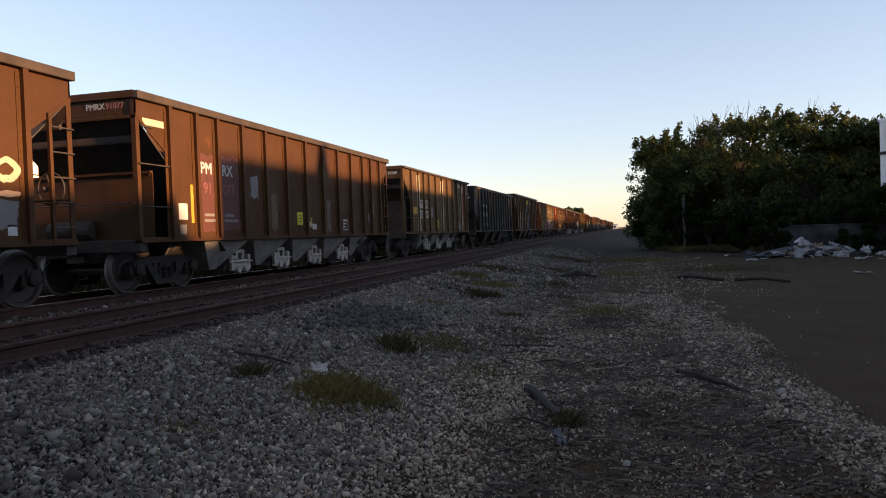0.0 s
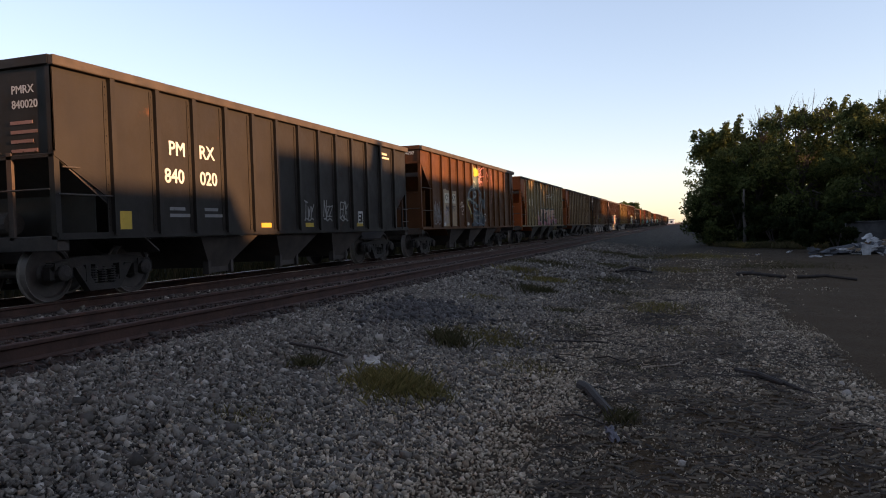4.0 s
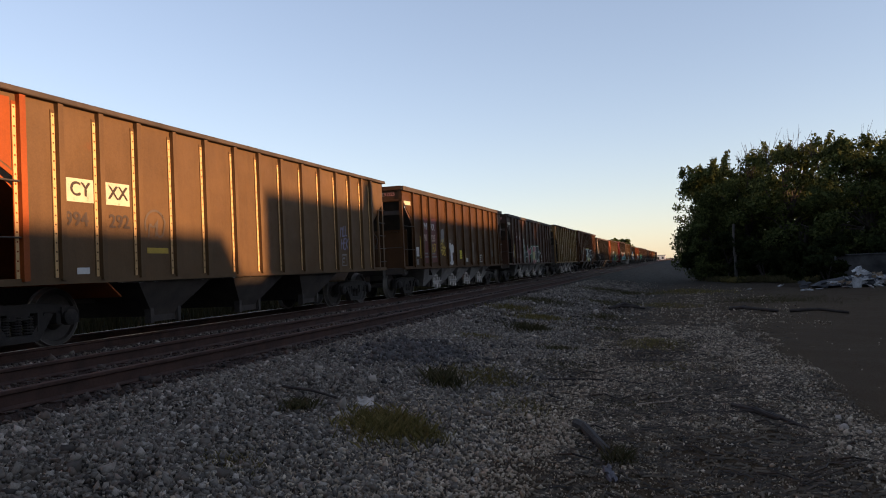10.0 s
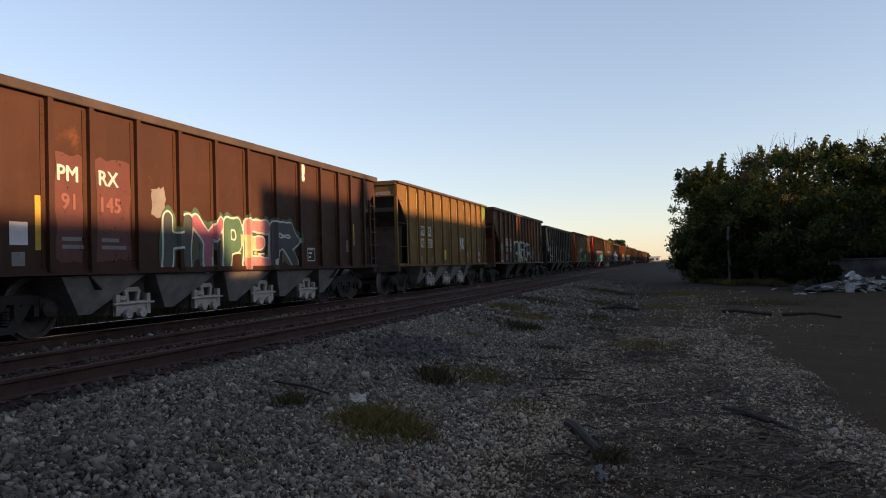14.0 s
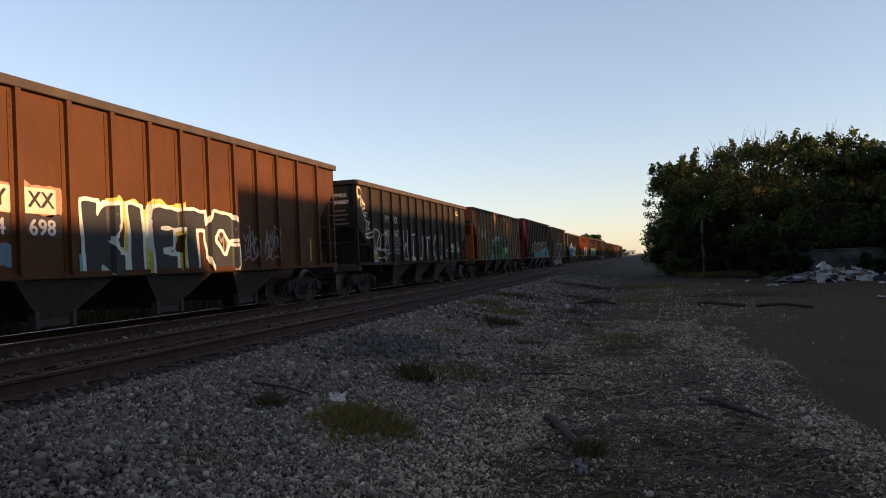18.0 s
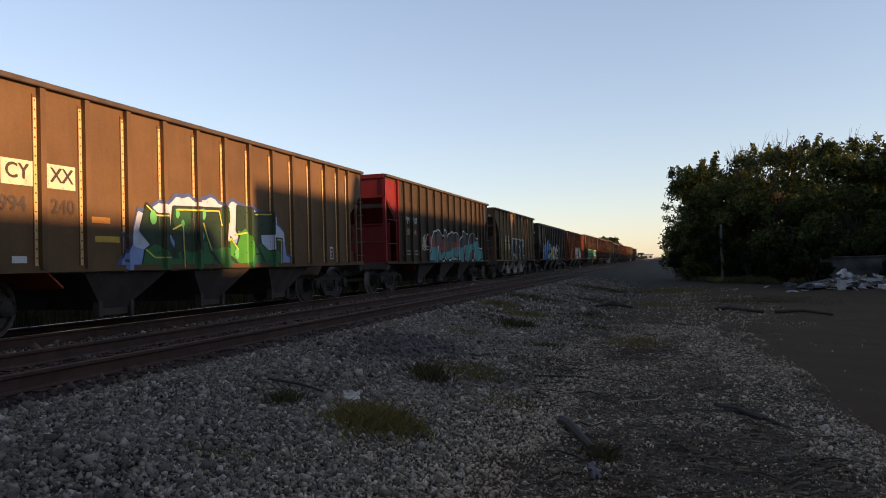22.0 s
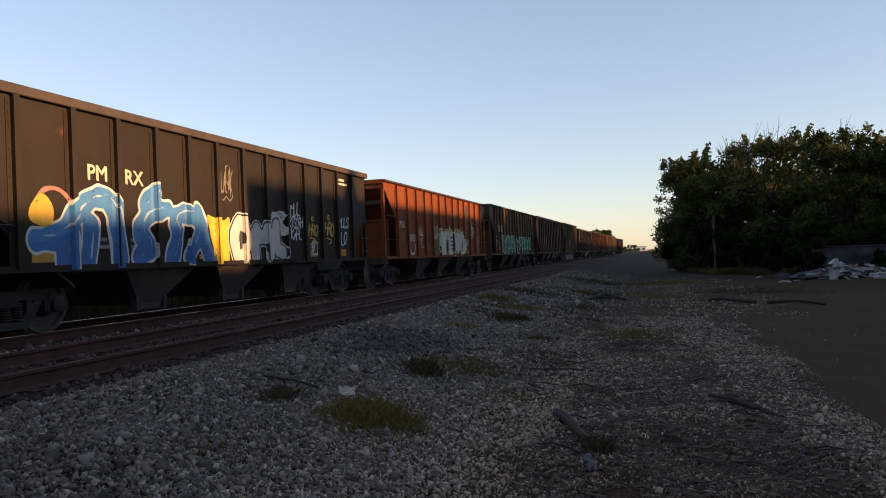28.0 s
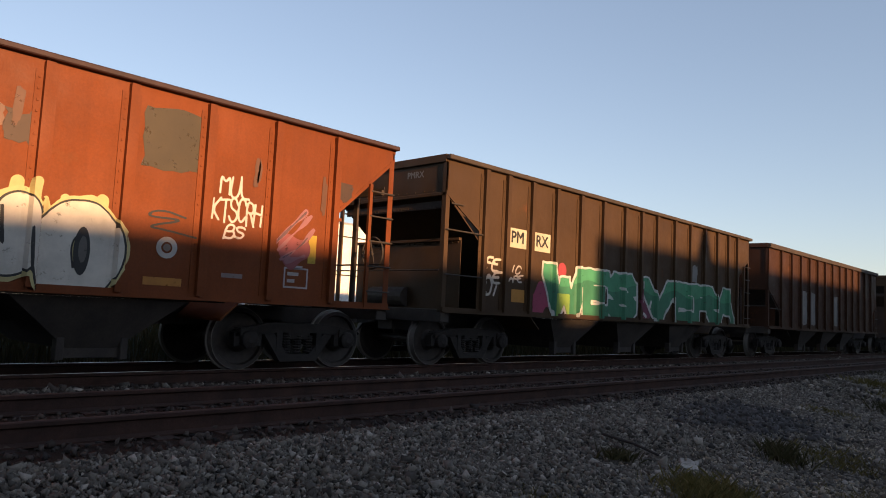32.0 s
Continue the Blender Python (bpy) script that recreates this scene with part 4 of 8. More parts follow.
def railcar(kind, length, h, colour, front, chute, gates, label, simple=False):
    """One open-top hopper car; its coupler pulls at y = 0, its body runs from o to b, the rail's top is at z = 0."""
    k0, k1, o, b, rear, *half = KINDS[kind]
    if kind == "chute" and length < 15.6:
        b -= 0.25
    stakes = [*half, (o + b) / 2, *(o + b - y for y in half[::-1])] if rear else list(half)
    first = stakes[0] - o
    car = empty("hopper_car", pose(0, 0, 0), label, "hopper car", "hopper cars of the train")
    car["front"], car["body"], car["height"] = o, b, h
    tag = (kind, round(b, 2), round(h, 2))
    outline, apex, cut = side_outline(o, b, h, k0, k1, first)
    CACHE_CARS[car.name] = stakes

    def sheet(s):
        bm = bmesh.new()
        prism(bm, outline, s * 1.485, s * 1.5)
        return mesh_of("side_sheet", bm)

    for s in (-1, 1):
        part("side_sheet", cached((tag, "sheet", s), lambda: sheet(s)), colour, car, "")

    def stake(s):
        bm = bmesh.new()
        box(bm, s * 1.5, s * 1.585, -0.05, 0.05, SILL + 0.06, h - 0.1)
        box(bm, s * 1.5, s * 1.512, -0.13, -0.05, SILL + 0.06, h - 0.2)
        box(bm, s * 1.5, s * 1.512, 0.05, 0.11, SILL + 0.06, h - 0.2)
        for i in range(0 if simple else 18):
            z = SILL + 0.2 + i * (h - SILL - 0.5) / 17
            box(bm, s * 1.512, s * 1.522, -0.1, -0.078, z, z + 0.024)
        return mesh_of("side_stake", bm)

    for i, y in enumerate(stakes):
        for s in (-1, 1):
            rust = front if i == 0 else colour
            part("side_stake", cached((tag, "stake", s), lambda: stake(s)), rust, car, at=pose(0, y, 0))
    rim = {"chute": 0.085, "short": 0.085, "wide": 0.07}.get(kind, 0.15)
    bm = bmesh.new()
    for s in (-1, 1):
        box(bm, s * 1.49, s * 1.60, o - 0.03, b + 0.03, h - rim, h)
    part("top_chord", bm, PLUM_RIM if kind == "wide" else CHORD, car, "dark weathered steel top rim", bevel=0.012)
    for e in (0, 1):
        d = 1 if e == 0 else -1
        ends = front if e == 0 else colour
        y = o if e == 0 else b
        top = apex + 0.02
        bm = bmesh.new()
        box(bm, -1.5, 1.5, y + d * 0.02, y + d * 0.035, top, h - 0.02)
        for i in range(13):
            box(bm, -1.4 + i * 0.23, -1.376 + i * 0.23, y + d * 0.008, y + d * 0.02, top + 0.05, top + 0.074)
        part("end_sheet", bm, ends, car, "end wall below the rim")
        bm = bmesh.new()
        box(bm, -1.49, 1.49, y - d * 0.03, y + d * 0.06, h - 0.13, h + 0.015)
        box(bm, -1.49, 1.49, y - d * 0.0, y + d * 0.07, top - 0.05, top + 0.02)
        part("end_rim", bm, ends, car, bevel=0.01)
        bm = bmesh.new()
        low = 2.95 if kind != "deep" else 2.2
        prism(bm, ((y + d * 0.03, top), (y + d * low, 0.75), (y + d * low, 0.72), (y + d * 0.03, top - 0.03)), -1.48, 1.48)
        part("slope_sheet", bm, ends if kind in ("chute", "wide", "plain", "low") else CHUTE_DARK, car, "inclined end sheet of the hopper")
        bm = bmesh.new()
        py = y + d * (0.8 if kind == "deep" else 1.05 if e else 0.5)
        pz = SILL + 1.38 if kind != "deep" else min(SILL + 1.02, top - 0.62 * (top - SILL) * 0.55)
        box(bm, -1.45, 1.45, py, py + d * 0.015, SILL, pz)
        box(bm, -1.45, 1.45, py - d * 0.06, py, pz - 0.05, pz)
        for i in range(0 if simple else 20):
            box(bm, -1.38 + i * 0.145, -1.355 + i * 0.145, py - d * 0.02, py, pz - 0.09, pz - 0.065)
        part("shear_plate", bm, GRIMY if kind == "short" else ends, car, "riveted plate under the slope")
        bm = bmesh.new()
        box(bm, -1.4, 1.4, y + d * 0.1, y + d * 0.16, pz + 0.5, pz + 0.58)
        box(bm, -1.4, 1.4, y + d * 0.1, y + d * 0.11, pz + 0.58, pz + 0.64)
        part("end_angle", bm, GRIMY, car, "cross angle below the end panel")
        for s in (-1, 1):
            bm = bmesh.new()
            box(bm, s * 1.40, s * 1.5, y + d * 0.0, y + d * 0.018, SILL, h - 0.13)
            box(bm, s * 1.482, s * 1.5, y + d * 0.018, y + d * 0.1, SILL, apex)
            part("corner_post", bm, ends, car)
            bm = bmesh.new()
            prism(bm, ((y, apex), (y + d * first, cut), (y + d * first, cut + 0.07), (y, apex + 0.07)), s * 1.5, s * 1.508)
            part("edge_angle", bm, ends, car)
            if simple and s < 0:
                continue
            bm = bmesh.new()
            n = 5
            if e == 1:
                box(bm, s * 1.5, s * 1.55, y + d * 0.47, y + d * 0.53, SILL, apex - (apex - cut) * 0.4)
                box(bm, s * 1.5, s * 1.506, y + d * 0.44, y + d * 0.47, SILL, apex - (apex - cut) * 0.4)
                part("ladder_rail", bm, ends, car)
            else:
                tube(bm, (s * 1.53, y + 0.12, apex - 0.16), (s * 1.53, y + 0.45, apex - 0.16), 0.014, None, 6)
                part("grab_iron", bm, IRON, car)
            for i in range(n) if e == 1 else (1, 3):
                z = SILL + 0.28 + i * 0.4
                if z < apex - 0.2:
                    bm = bmesh.new()
                    long = 0.5 if e else first
                    tube(bm, (s * 1.545, y + d * 0.01, z), (s * 1.545, y + d * long, z), 0.014, None, 6)
                    part("ladder_rung", bm, IRON, car)
        for i, x in enumerate((-0.62, 0.62) if e == 1 or kind == "deep" else ()):
            bm = bmesh.new()
            box(bm, x - 0.05, x + 0.05, y + d * 0.0, y + d * 0.05, SILL, pz + 0.5)
            part("end_stanchion", bm, GRIMY, car)
        if e == 0 and kind != "deep":
            bm = bmesh.new()
            for i in range(30):
                box(bm, -1.38 + i * 0.095, -1.36 + i * 0.095, y + d * 0.085, y + d * 0.1, pz + 0.52, pz + 0.54)
            part("rivet_row", bm, ends, car, "row of rivets on the cross angle")
        bm = bmesh.new()
        tube(bm, (-1.45, y - d * 0.05, SILL + 0.75), (1.45, y - d * 0.05, SILL + 0.75), 0.016, None, 6)
        part("hand_rail", bm, IRON, car)
        bm = bmesh.new()
        box(bm, -1.5, 1.5, y + d * 0.0, y + d * 0.22, SILL - 0.17, SILL + 0.06)
        part("end_sill", bm, CHUTE_DARK, car, bevel=0.01)
        bm = bmesh.new()
        box(bm, -1.42, -0.2, y + d * 0.24, y + d * 0.8, SILL - 0.02, SILL + 0.02)
        tube(bm, (-0.9, y + d * 0.5, SILL + 0.28), (0.1, y + d * 0.5, SILL + 0.28), 0.19, None, 14)
        box(bm, -0.7, -0.6, y + d * 0.35, y + d * 0.65, SILL + 0.0, SILL + 0.12)
        part("air_reservoir", bm, IRON, car, "brake air tank on the end platform")
        if e == 1:
            bm = bmesh.new()
            c = Vector((0.95, y + 0.1, SILL + 0.95))
            rings = []
            for i in range(20):
                a0 = 6.2832 * i / 20
                out = Vector((math.cos(a0), 0, math.sin(a0)))
                rings.append([bm.verts.new(c + out * (0.27 + 0.017 * math.cos(1.2566 * j)) + Vector((0, 0.017 * math.sin(1.2566 * j), 0))) for j in range(5)])
            for i in range(20):
                for j in range(5):
                    bm.faces.new((rings[i][j], rings[i][(j + 1) % 5], rings[(i + 1) % 20][(j + 1) % 5], rings[(i + 1) % 20][j]))
            for a0 in (0.3, 1.87, 3.44, 5.0):
                tube(bm, c, c + Vector((0.27 * math.cos(a0), 0, 0.27 * math.sin(a0))), 0.012, None, 5, False)
            tube(bm, (0.95, y - 0.1, SILL + 0.95), (0.95, y + 0.12, SILL + 0.95), 0.03)
            part("brake_wheel", bm, IRON, car, "round hand brake wheel")
        m = pose(0, o, 0) if e == 0 else pose(0, b, 0, 0, 0, 180)
        part("coupler", cached("coupler", coupler_mesh), TRUCK, car, "knuckle coupler with air hose", m)
    for s in (-1, 1):
        bm = bmesh.new()
        box(bm, s * 1.47, s * 1.57, o, b, SILL, SILL + 0.022)
        box(bm, s * 1.47, s * 1.535, o + 0.002, b - 0.002, SILL + 0.022, SILL + 0.1)
        part("side_sill", bm, colour, car)
    bm = bmesh.new()
    box(bm, -0.2, 0.2, o + 0.05, b - 0.05, 0.62, 0.95)
    part("center_sill", bm, CHUTE_DARK, car)
    bm = bmesh.new()
    box(bm, -1.47, 1.47, o + 2.9, b - 2.9, SILL - 0.02, SILL + 0.0)
    part("floor_sheet", bm, CHUTE_DARK, car)
    gated = kind in ("gate", "short")
    if gated:
        # plates between the outlets: tip, then reach to the front and to the rear at the sill
        plates = [(2.95 + 2.09 * i, 0.8, (1.05 if i < 4 else 0.5)) for i in range(5)] if kind == "gate" else [(3.35 + 2.06 * i, 0.55, (0.95 if i < 3 else 0.3)) for i in range(4)]
    else:
        span = b - o - 6.0
        plates = [(o + 3.0 + span * (i + 0.5) / gates, span / gates * 0.36, span / gates * 0.36) for i in range(gates)]
    for tip, fore, aft in plates:
        bm = bmesh.new()
        bot, foot = 0.32, 0.13 if gated else 0.26
        v = []
        for z, a, c, hx in ((SILL - 0.021, tip - fore, tip + aft, 1.46), (bot, tip - foot, tip + foot, 1.12)):
            v.append([bm.verts.new((x, y, z)) for x, y in ((-hx, a), (hx, a), (hx, c), (-hx, c))])
        for j in range(4):
            bm.faces.new((v[0][j], v[0][(j + 1) % 4], v[1][(j + 1) % 4], v[1][j]))
        bm.faces.new(v[0])
        bm.faces.new(v[1][::-1])
        part("hopper_chute", bm, chute, car, "tapered discharge chute")
    for tip, fore, aft in plates[:4 if kind == "gate" else 3]:
        gy = tip + (0.86 if gated else 0.0)
        if gated:
            part("discharge_gate", cached("white_gate", white_gate_mesh), GATE_WHITE, car, "white outlet gate with rollers", pose(0, gy, 0))
            part("outlet_back", cached("pocket", pocket_mesh), CHUTE_DARK, car, "dark infill standing for the shaded gap between chutes", pose(0, gy, 0))
        else:
            bm = bmesh.new()
            box(bm, 1.06, 1.13, gy - 0.4, gy + 0.4, 0.22, 0.46)
            box(bm, 1.06, 1.2, gy - 0.42, gy - 0.33, 0.2, 0.6)
            box(bm, 1.06, 1.2, gy + 0.33, gy + 0.42, 0.2, 0.6)
            box(bm, 1.13, 1.2, gy - 0.33, gy + 0.33, 0.52, 0.59)
            part("discharge_gate", bm, CHUTE_DARK, car, "outlet gate", bevel=0.006)
    wheels = []
    for y in (o + 1.36, b - 1.36):
        truck(car, y, wheels)
    CAR_WHEELS[car.name] = wheels
    return car


CAR_WHEELS = {}

CHORD = plain("weathered_rim_steel", (0.04, 0.027, 0.019), 0.8, 0, 0.4, 2.5, 0.3)
PLUM_RIM = plain("plum_brown_rim", (0.035, 0.014, 0.014), 0.7, 0, 0.35, 2.5, 0.3)
GRIMY = plain("grimy_brown_steel", (0.05, 0.032, 0.024), 0.85, 0, 0.35, 3, 0.3)
TWIG = island_stones("dead_twig_bark", [(0.03, 0.02, 0.013), (0.06, 0.04, 0.026), (0.02, 0.014, 0.01), (0.09, 0.062, 0.042)])
LITTER = island_stones("dead_leaf_litter", [(0.025, 0.018, 0.012), (0.1, 0.068, 0.04), (0.05, 0.036, 0.024), (0.17, 0.125, 0.08), (0.03, 0.024, 0.016)])

BROWN = car_paint("brown_car_paint", (0.068, 0.029, 0.009), worn=0.3)
BROWN_DEEP = car_paint("deep_brown_car_paint", (0.051, 0.022, 0.012), worn=0.4)
RED_BROWN = car_paint("red_brown_car_paint", (0.076, 0.028, 0.008), worn=0.4)
TAN = car_paint("tan_car_paint", (0.109, 0.063, 0.029), worn=0.2)
GOLD_TAN = car_paint("golden_tan_car_paint", (0.148, 0.084, 0.025), worn=0.2)
SAND = car_paint("sand_car_paint", (0.150, 0.102, 0.048), worn=0.15)
UMBER_TAN = car_paint("umber_tan_car_paint", (0.098, 0.055, 0.022), worn=0.2)
DARK_COCOA = car_paint("dark_cocoa_car_paint", (0.04, 0.026, 0.015), worn=0.2)
PANEL_RED = car_paint("faded_red_car_paint", (0.17, 0.03, 0.024), worn=0.1)
COCOA = car_paint("cocoa_car_paint", (0.065, 0.037, 0.019), worn=0.3)
UMBER = car_paint("dark_umber_car_paint", (0.023, 0.0165, 0.0105), worn=0.2)
BLACK_BROWN = car_paint("sooty_car_paint", (0.022, 0.018, 0.015), worn=0.2)
ORANGE = car_paint("orange_car_paint", (0.258, 0.058, 0.010), worn=0.1)
ORANGE_RED = car_paint("faded_orange_car_paint", (0.172, 0.044, 0.011), worn=0.55)
SIGNAL_RED = car_paint("red_car_paint", (0.15, 0.012, 0.011), worn=0.1)
LIME = car_paint("lime_car_paint", (0.12, 0.19, 0.03), worn=0.1)
WHITE, CREAM, BLACK, YELLOW, GREY = (0.52, 0.51, 0.49), (0.5, 0.44, 0.32), (0.015, 0.015, 0.015), (0.45, 0.29, 0.025), (0.18, 0.17, 0.16)
GREEN, RED = (0.035, 0.2, 0.06), (0.32, 0.04, 0.035)

# kind, length, height, colour, end colour, label
TRAIN = [
    ("gate", 15.9, 3.80, BROWN, BROWN, "brown open-top hopper car with pale tag, white gates"),
    ("gate", 15.9, 3.80, BROWN, BROWN, "rusty brown open-top hopper car with grey chutes, white gates"),
    ("short", 13.9, 3.74, UMBER_TAN, UMBER_TAN, "short brown hopper car with one red rear panel"),
    ("deep", 16.0, 3.69, BLACK_BROWN, BLACK_BROWN, "sooty black-brown open-top hopper car with white lettering"),
    ("plain", 16.0, 3.92, RED_BROWN, RED_BROWN, "brown hopper car with beige patch and tall graffiti figure"),
    ("chute", 16.0, 3.80, SAND, ORANGE, "sand-coloured hopper car with orange ends, pink graffiti"),
    ("chute", 16.0, 3.79, TAN, ORANGE, "plain tan hopper car with bright orange ends"),
    ("gate", 15.8, 3.81, BROWN, BROWN, "rusty brown hopper car with red number patch, white gates"),
    ("gate", 15.8, 3.77, BROWN_DEEP, BROWN_DEEP, "dark brown hopper car with white and pink graffiti"),
    ("short", 14.2, 3.88, GOLD_TAN, GOLD_TAN, "golden tan hopper car with a lime rear panel"),
    ("low", 16.0, 3.94, RED_BROWN, RED_BROWN, "red-brown hopper car with black and white graffiti letters"),
    ("deep", 16.0, 3.70, UMBER, UMBER, "dark umber hopper car with thin white graffiti letters"),
    ("chute", 16.33, 3.80, TAN, ORANGE, "tan hopper car with orange ends, green and blue graffiti"),
    ("chute", 15.67, 3.96, DARK_COCOA, SIGNAL_RED, "dark cocoa hopper car with red ends, teal graffiti"),
    ("short", 14.3, 3.90, TAN, TAN, "short tan hopper car with lime rear panel, black graffiti"),
    ("deep", 16.0, 3.69, UMBER, UMBER, "dark umber hopper car with large blue graffiti"),
    ("wide", 16.0, 3.67, ORANGE_RED, ORANGE_RED, "faded orange hopper car with cream graffiti, brown patch"),
    ("chute", 15.5, 3.80, COCOA, COCOA, "brown hopper car with big green graffiti letters"),
    ("deep", 16.0, 3.84, BROWN_DEEP, BROWN_DEEP, "dark brown hopper car with grey paint patches"),
    ("short", 14.5, 3.88, COCOA, COCOA, "short grey-brown hopper car with pale graffiti, white gates"),
    ("deep", 16.0, 3.70, BLACK_BROWN, BLACK_BROWN, "sooty dark hopper car far down the train"),
    ("chute", 16.0, 3.78, BROWN_DEEP, BROWN_DEEP, "dark brown hopper car far down the train"),
    ("wide", 16.0, 3.70, RED_BROWN, RED_BROWN, "red-brown hopper car far down the train"),
    ("chute", 16.0, 3.80, TAN, ORANGE, "tan hopper car with orange ends, far off"),
    ("short", 14.0, 3.85, SAND, SAND, "pale sand-coloured hopper car near the train's end"),
    ("deep", 16.0, 3.68, BLACK_BROWN, BLACK_BROWN, "sooty dark hopper car near the train's end"),
    ("chute", 15.0, 3.76, BROWN_DEEP, BROWN_DEEP, "dark brown hopper car, last of the train"),
]
CARS = []


def build_train():
    y = -15.9
    for i, (kind, length, h, colour, ends, label) in enumerate(TRAIN):
        gates = 4 if kind in ("gate", "short") else 3
        car = railcar(kind, length, h, colour, ends, CHUTE_GREY if kind in ("gate", "short") else CHUTE_DARK, gates, label, simple=i > 19)
        CARS.append((car, y))
        y += length


def repaint_panel(car, index, material, face=1):
    """Another colour over one panel between two stakes of the near side."""
    stakes = [car["front"], *CACHE_CARS[car.name], car["body"]]
    y0, y1 = stakes[index] + 0.13, stakes[index + 1] - 0.13
    bm = bmesh.new()
    box(bm, 1.501, 1.503, y0, y1, SILL + 0.11, car["height"] - 0.17)
    return part("painted_panel", bm, material, car, "repainted side panel")


def end_panels(car, material):
    """The end panels over the cut take the end's colour."""
    k0, k1 = KINDS["chute"][:2]
    o, b, h = car["front"], car["body"], car["height"]
    first = CACHE_CARS[car.name][0] - o
    line, apex, cut = side_outline(o, b, h, k0, k1, first)
    for y, d in ((o, 1),):
        bm = bmesh.new()
        prism(bm, ((y + d * 0.01, h - 0.155), (y + d * 0.01, apex + 0.08), (y + d * (first - 0.14), cut + 0.19), (y + d * (first - 0.14), h - 0.155)), 1.501, 1.504)
        part("painted_panel", bm, material, car, "orange-painted end panel")


def mark(car, left, right, num_l, num_r, col, y, z, size=0.36, boxes=None, drop=0.4, digits=None):
    """Reporting letters and number, split over two panels."""
    stakes = CACHE_CARS[car.name]
    i = min(range(len(stakes)), key=lambda k: abs(stakes[k] - y))
    s = stakes[i]
    for k, (a, n) in enumerate(((left, num_l), (right, num_r))):
        yy = s - 0.16 - size * 0.72 * len(a) if k == 0 else s + 0.18
        yn = s - 0.16 - size * 0.60 * len(n) if k == 0 else s + 0.18
        if boxes:
            patch(car, yy - 0.06, yy + size * 0.78 * len(a), z - 0.1, z + size * 0.86, boxes, "letter_panel", "pale panel behind the lettering", 1.5085)
        lettering(car, a, size, yy, z, col)
        if n:
            lettering(car, n, size, yn, z - drop, digits or col)


def decorate():
    cars = [c for c, y in CARS]

    def face(car):
        st = CACHE_CARS[car.name]

        def level(y):
            d = min(abs(s - y) for s in st)
            return 1.59 if d < 0.06 else (1.517 if d < 0.13 else 1.506)

        return level

    def piece(k, field, layers, label, cell=0.045):
        painted(cars[k], field, layers, label, face(cars[k]), cell)

    def tag(k, seed, y0, y1, z0, z1, col=WHITE, w=0.022, loops=4, cell=0.03):
        painted(cars[k], (y0 - 0.1, y1 + 0.1, z0 - 0.1, z1 + 0.1), thin(handstyle(seed, y0, y1, z0, z1, max(3, min(5, loops))) if y1 - y0 > 0.3 else scribble(seed, y0, y1, z0, z1, loops), min(w, 0.024), col), "quick spray-painted tag", face(cars[k]), cell)

    def reflectors(k, ys, z=1.2, col=YELLOW, h=0.62, w=0.1):
        for y in ys:
            patch(cars[k], y, y + w, z, z + h, col, "reflector_strip", "yellow reflector strip")

    # brown cars with white gates
    for k, num in ((1, ("91", "077")), (7, ("91", "225")), (8, ("91", "145"))):
        c = cars[k]
        st = CACHE_CARS[c.name]
        for a in (2, 3):
            patch(c, st[a - 1] + 0.14, st[a] - 0.14, 1.2, 2.85, (0.11, 0.022, 0.015) if k == 7 else (0.085, 0.024, 0.016), "number_patch", "red paint behind the number")
        mark(c, "PM", "RX", *num, WHITE, st[2], 2.42, 0.34, None, 0.43, (0.5, 0.36, 0.28) if k == 7 else (0.2, 0.07, 0.06))
        small_print(c, st[1] + 0.25, 1.5, GREY, 2, 0.55)
        small_print(c, st[2] + 0.25, 1.5, GREY, 2, 0.55)
        patch(c, st[0] + 0.25, st[0] + 0.55, 1.42, 1.75, WHITE, "placard", "white paper placard")
        patch(c, st[0] + 0.28, st[0] + 0.5, 1.12, 1.32, GREY, "placard", "grey paper placard")
        reflectors(k, (st[0] + 0.68,), 1.35, YELLOW, 0.8)
        patch(c, st[3] + 0.38, st[3] + 0.75, 1.98, 2.5, GREY, "paint_patch", "grey paint patch")
        patch(c, st[5] + 0.62, st[5] + 0.95, 1.33, 1.68, (0.6, 0.52, 0.03), "placard", "yellow paper placard")
        for i in range(3):
            patch(c, st[5] + 0.7, st[5] + 0.88, 1.4 + 0.08 * i, 1.43 + 0.08 * i, (0.08, 0.06, 0.01), "placard_line", "", 1.508)
        patch(c, st[6] + 0.18, st[6] + 0.3, 1.28, 1.42, WHITE, "placard", "white paper placard")
        patch(c, st[6] + 0.4, st[6] + 0.68, 1.2, 1.36, WHITE, "placard", "white paper placard")
        patch(c, st[6] + 0.3, st[6] + 0.38, 1.24, 1.55, YELLOW, "reflector_strip", "yellow reflector strip")
        data_box(c, st[8] + 0.4, 1.17, WHITE, 0.4, 0.34)
        patch(c, st[7] + 0.3, st[7] + 0.55, 1.15, 2.05, (0.11, 0.07, 0.045), "paint_patch", "faded streak of paint")
        patch(c, st[4] + 0.3, st[4] + 0.6, 1.2, 2.1, (0.1, 0.06, 0.035), "paint_patch", "faded streak of paint")
        patch(c, c["body"] - 2.15, c["body"] - 1.72, 1.42, 1.78, GREY, "paint_patch", "grey paint patch")
        reflectors(k, (c["body"] - 1.68,), 1.62, YELLOW, 0.62, 0.09)
        patch(c, 0.2, 0.85, 3.2, 3.33, CREAM, "stripe", "pale stripe by the corner")
        end_lettering(c, "PMRX", 0.16, 0.42, 3.5, WHITE)
        end_lettering(c, "".join(num), 0.16, 0.86, 3.5, (0.4, 0.16, 0.13))
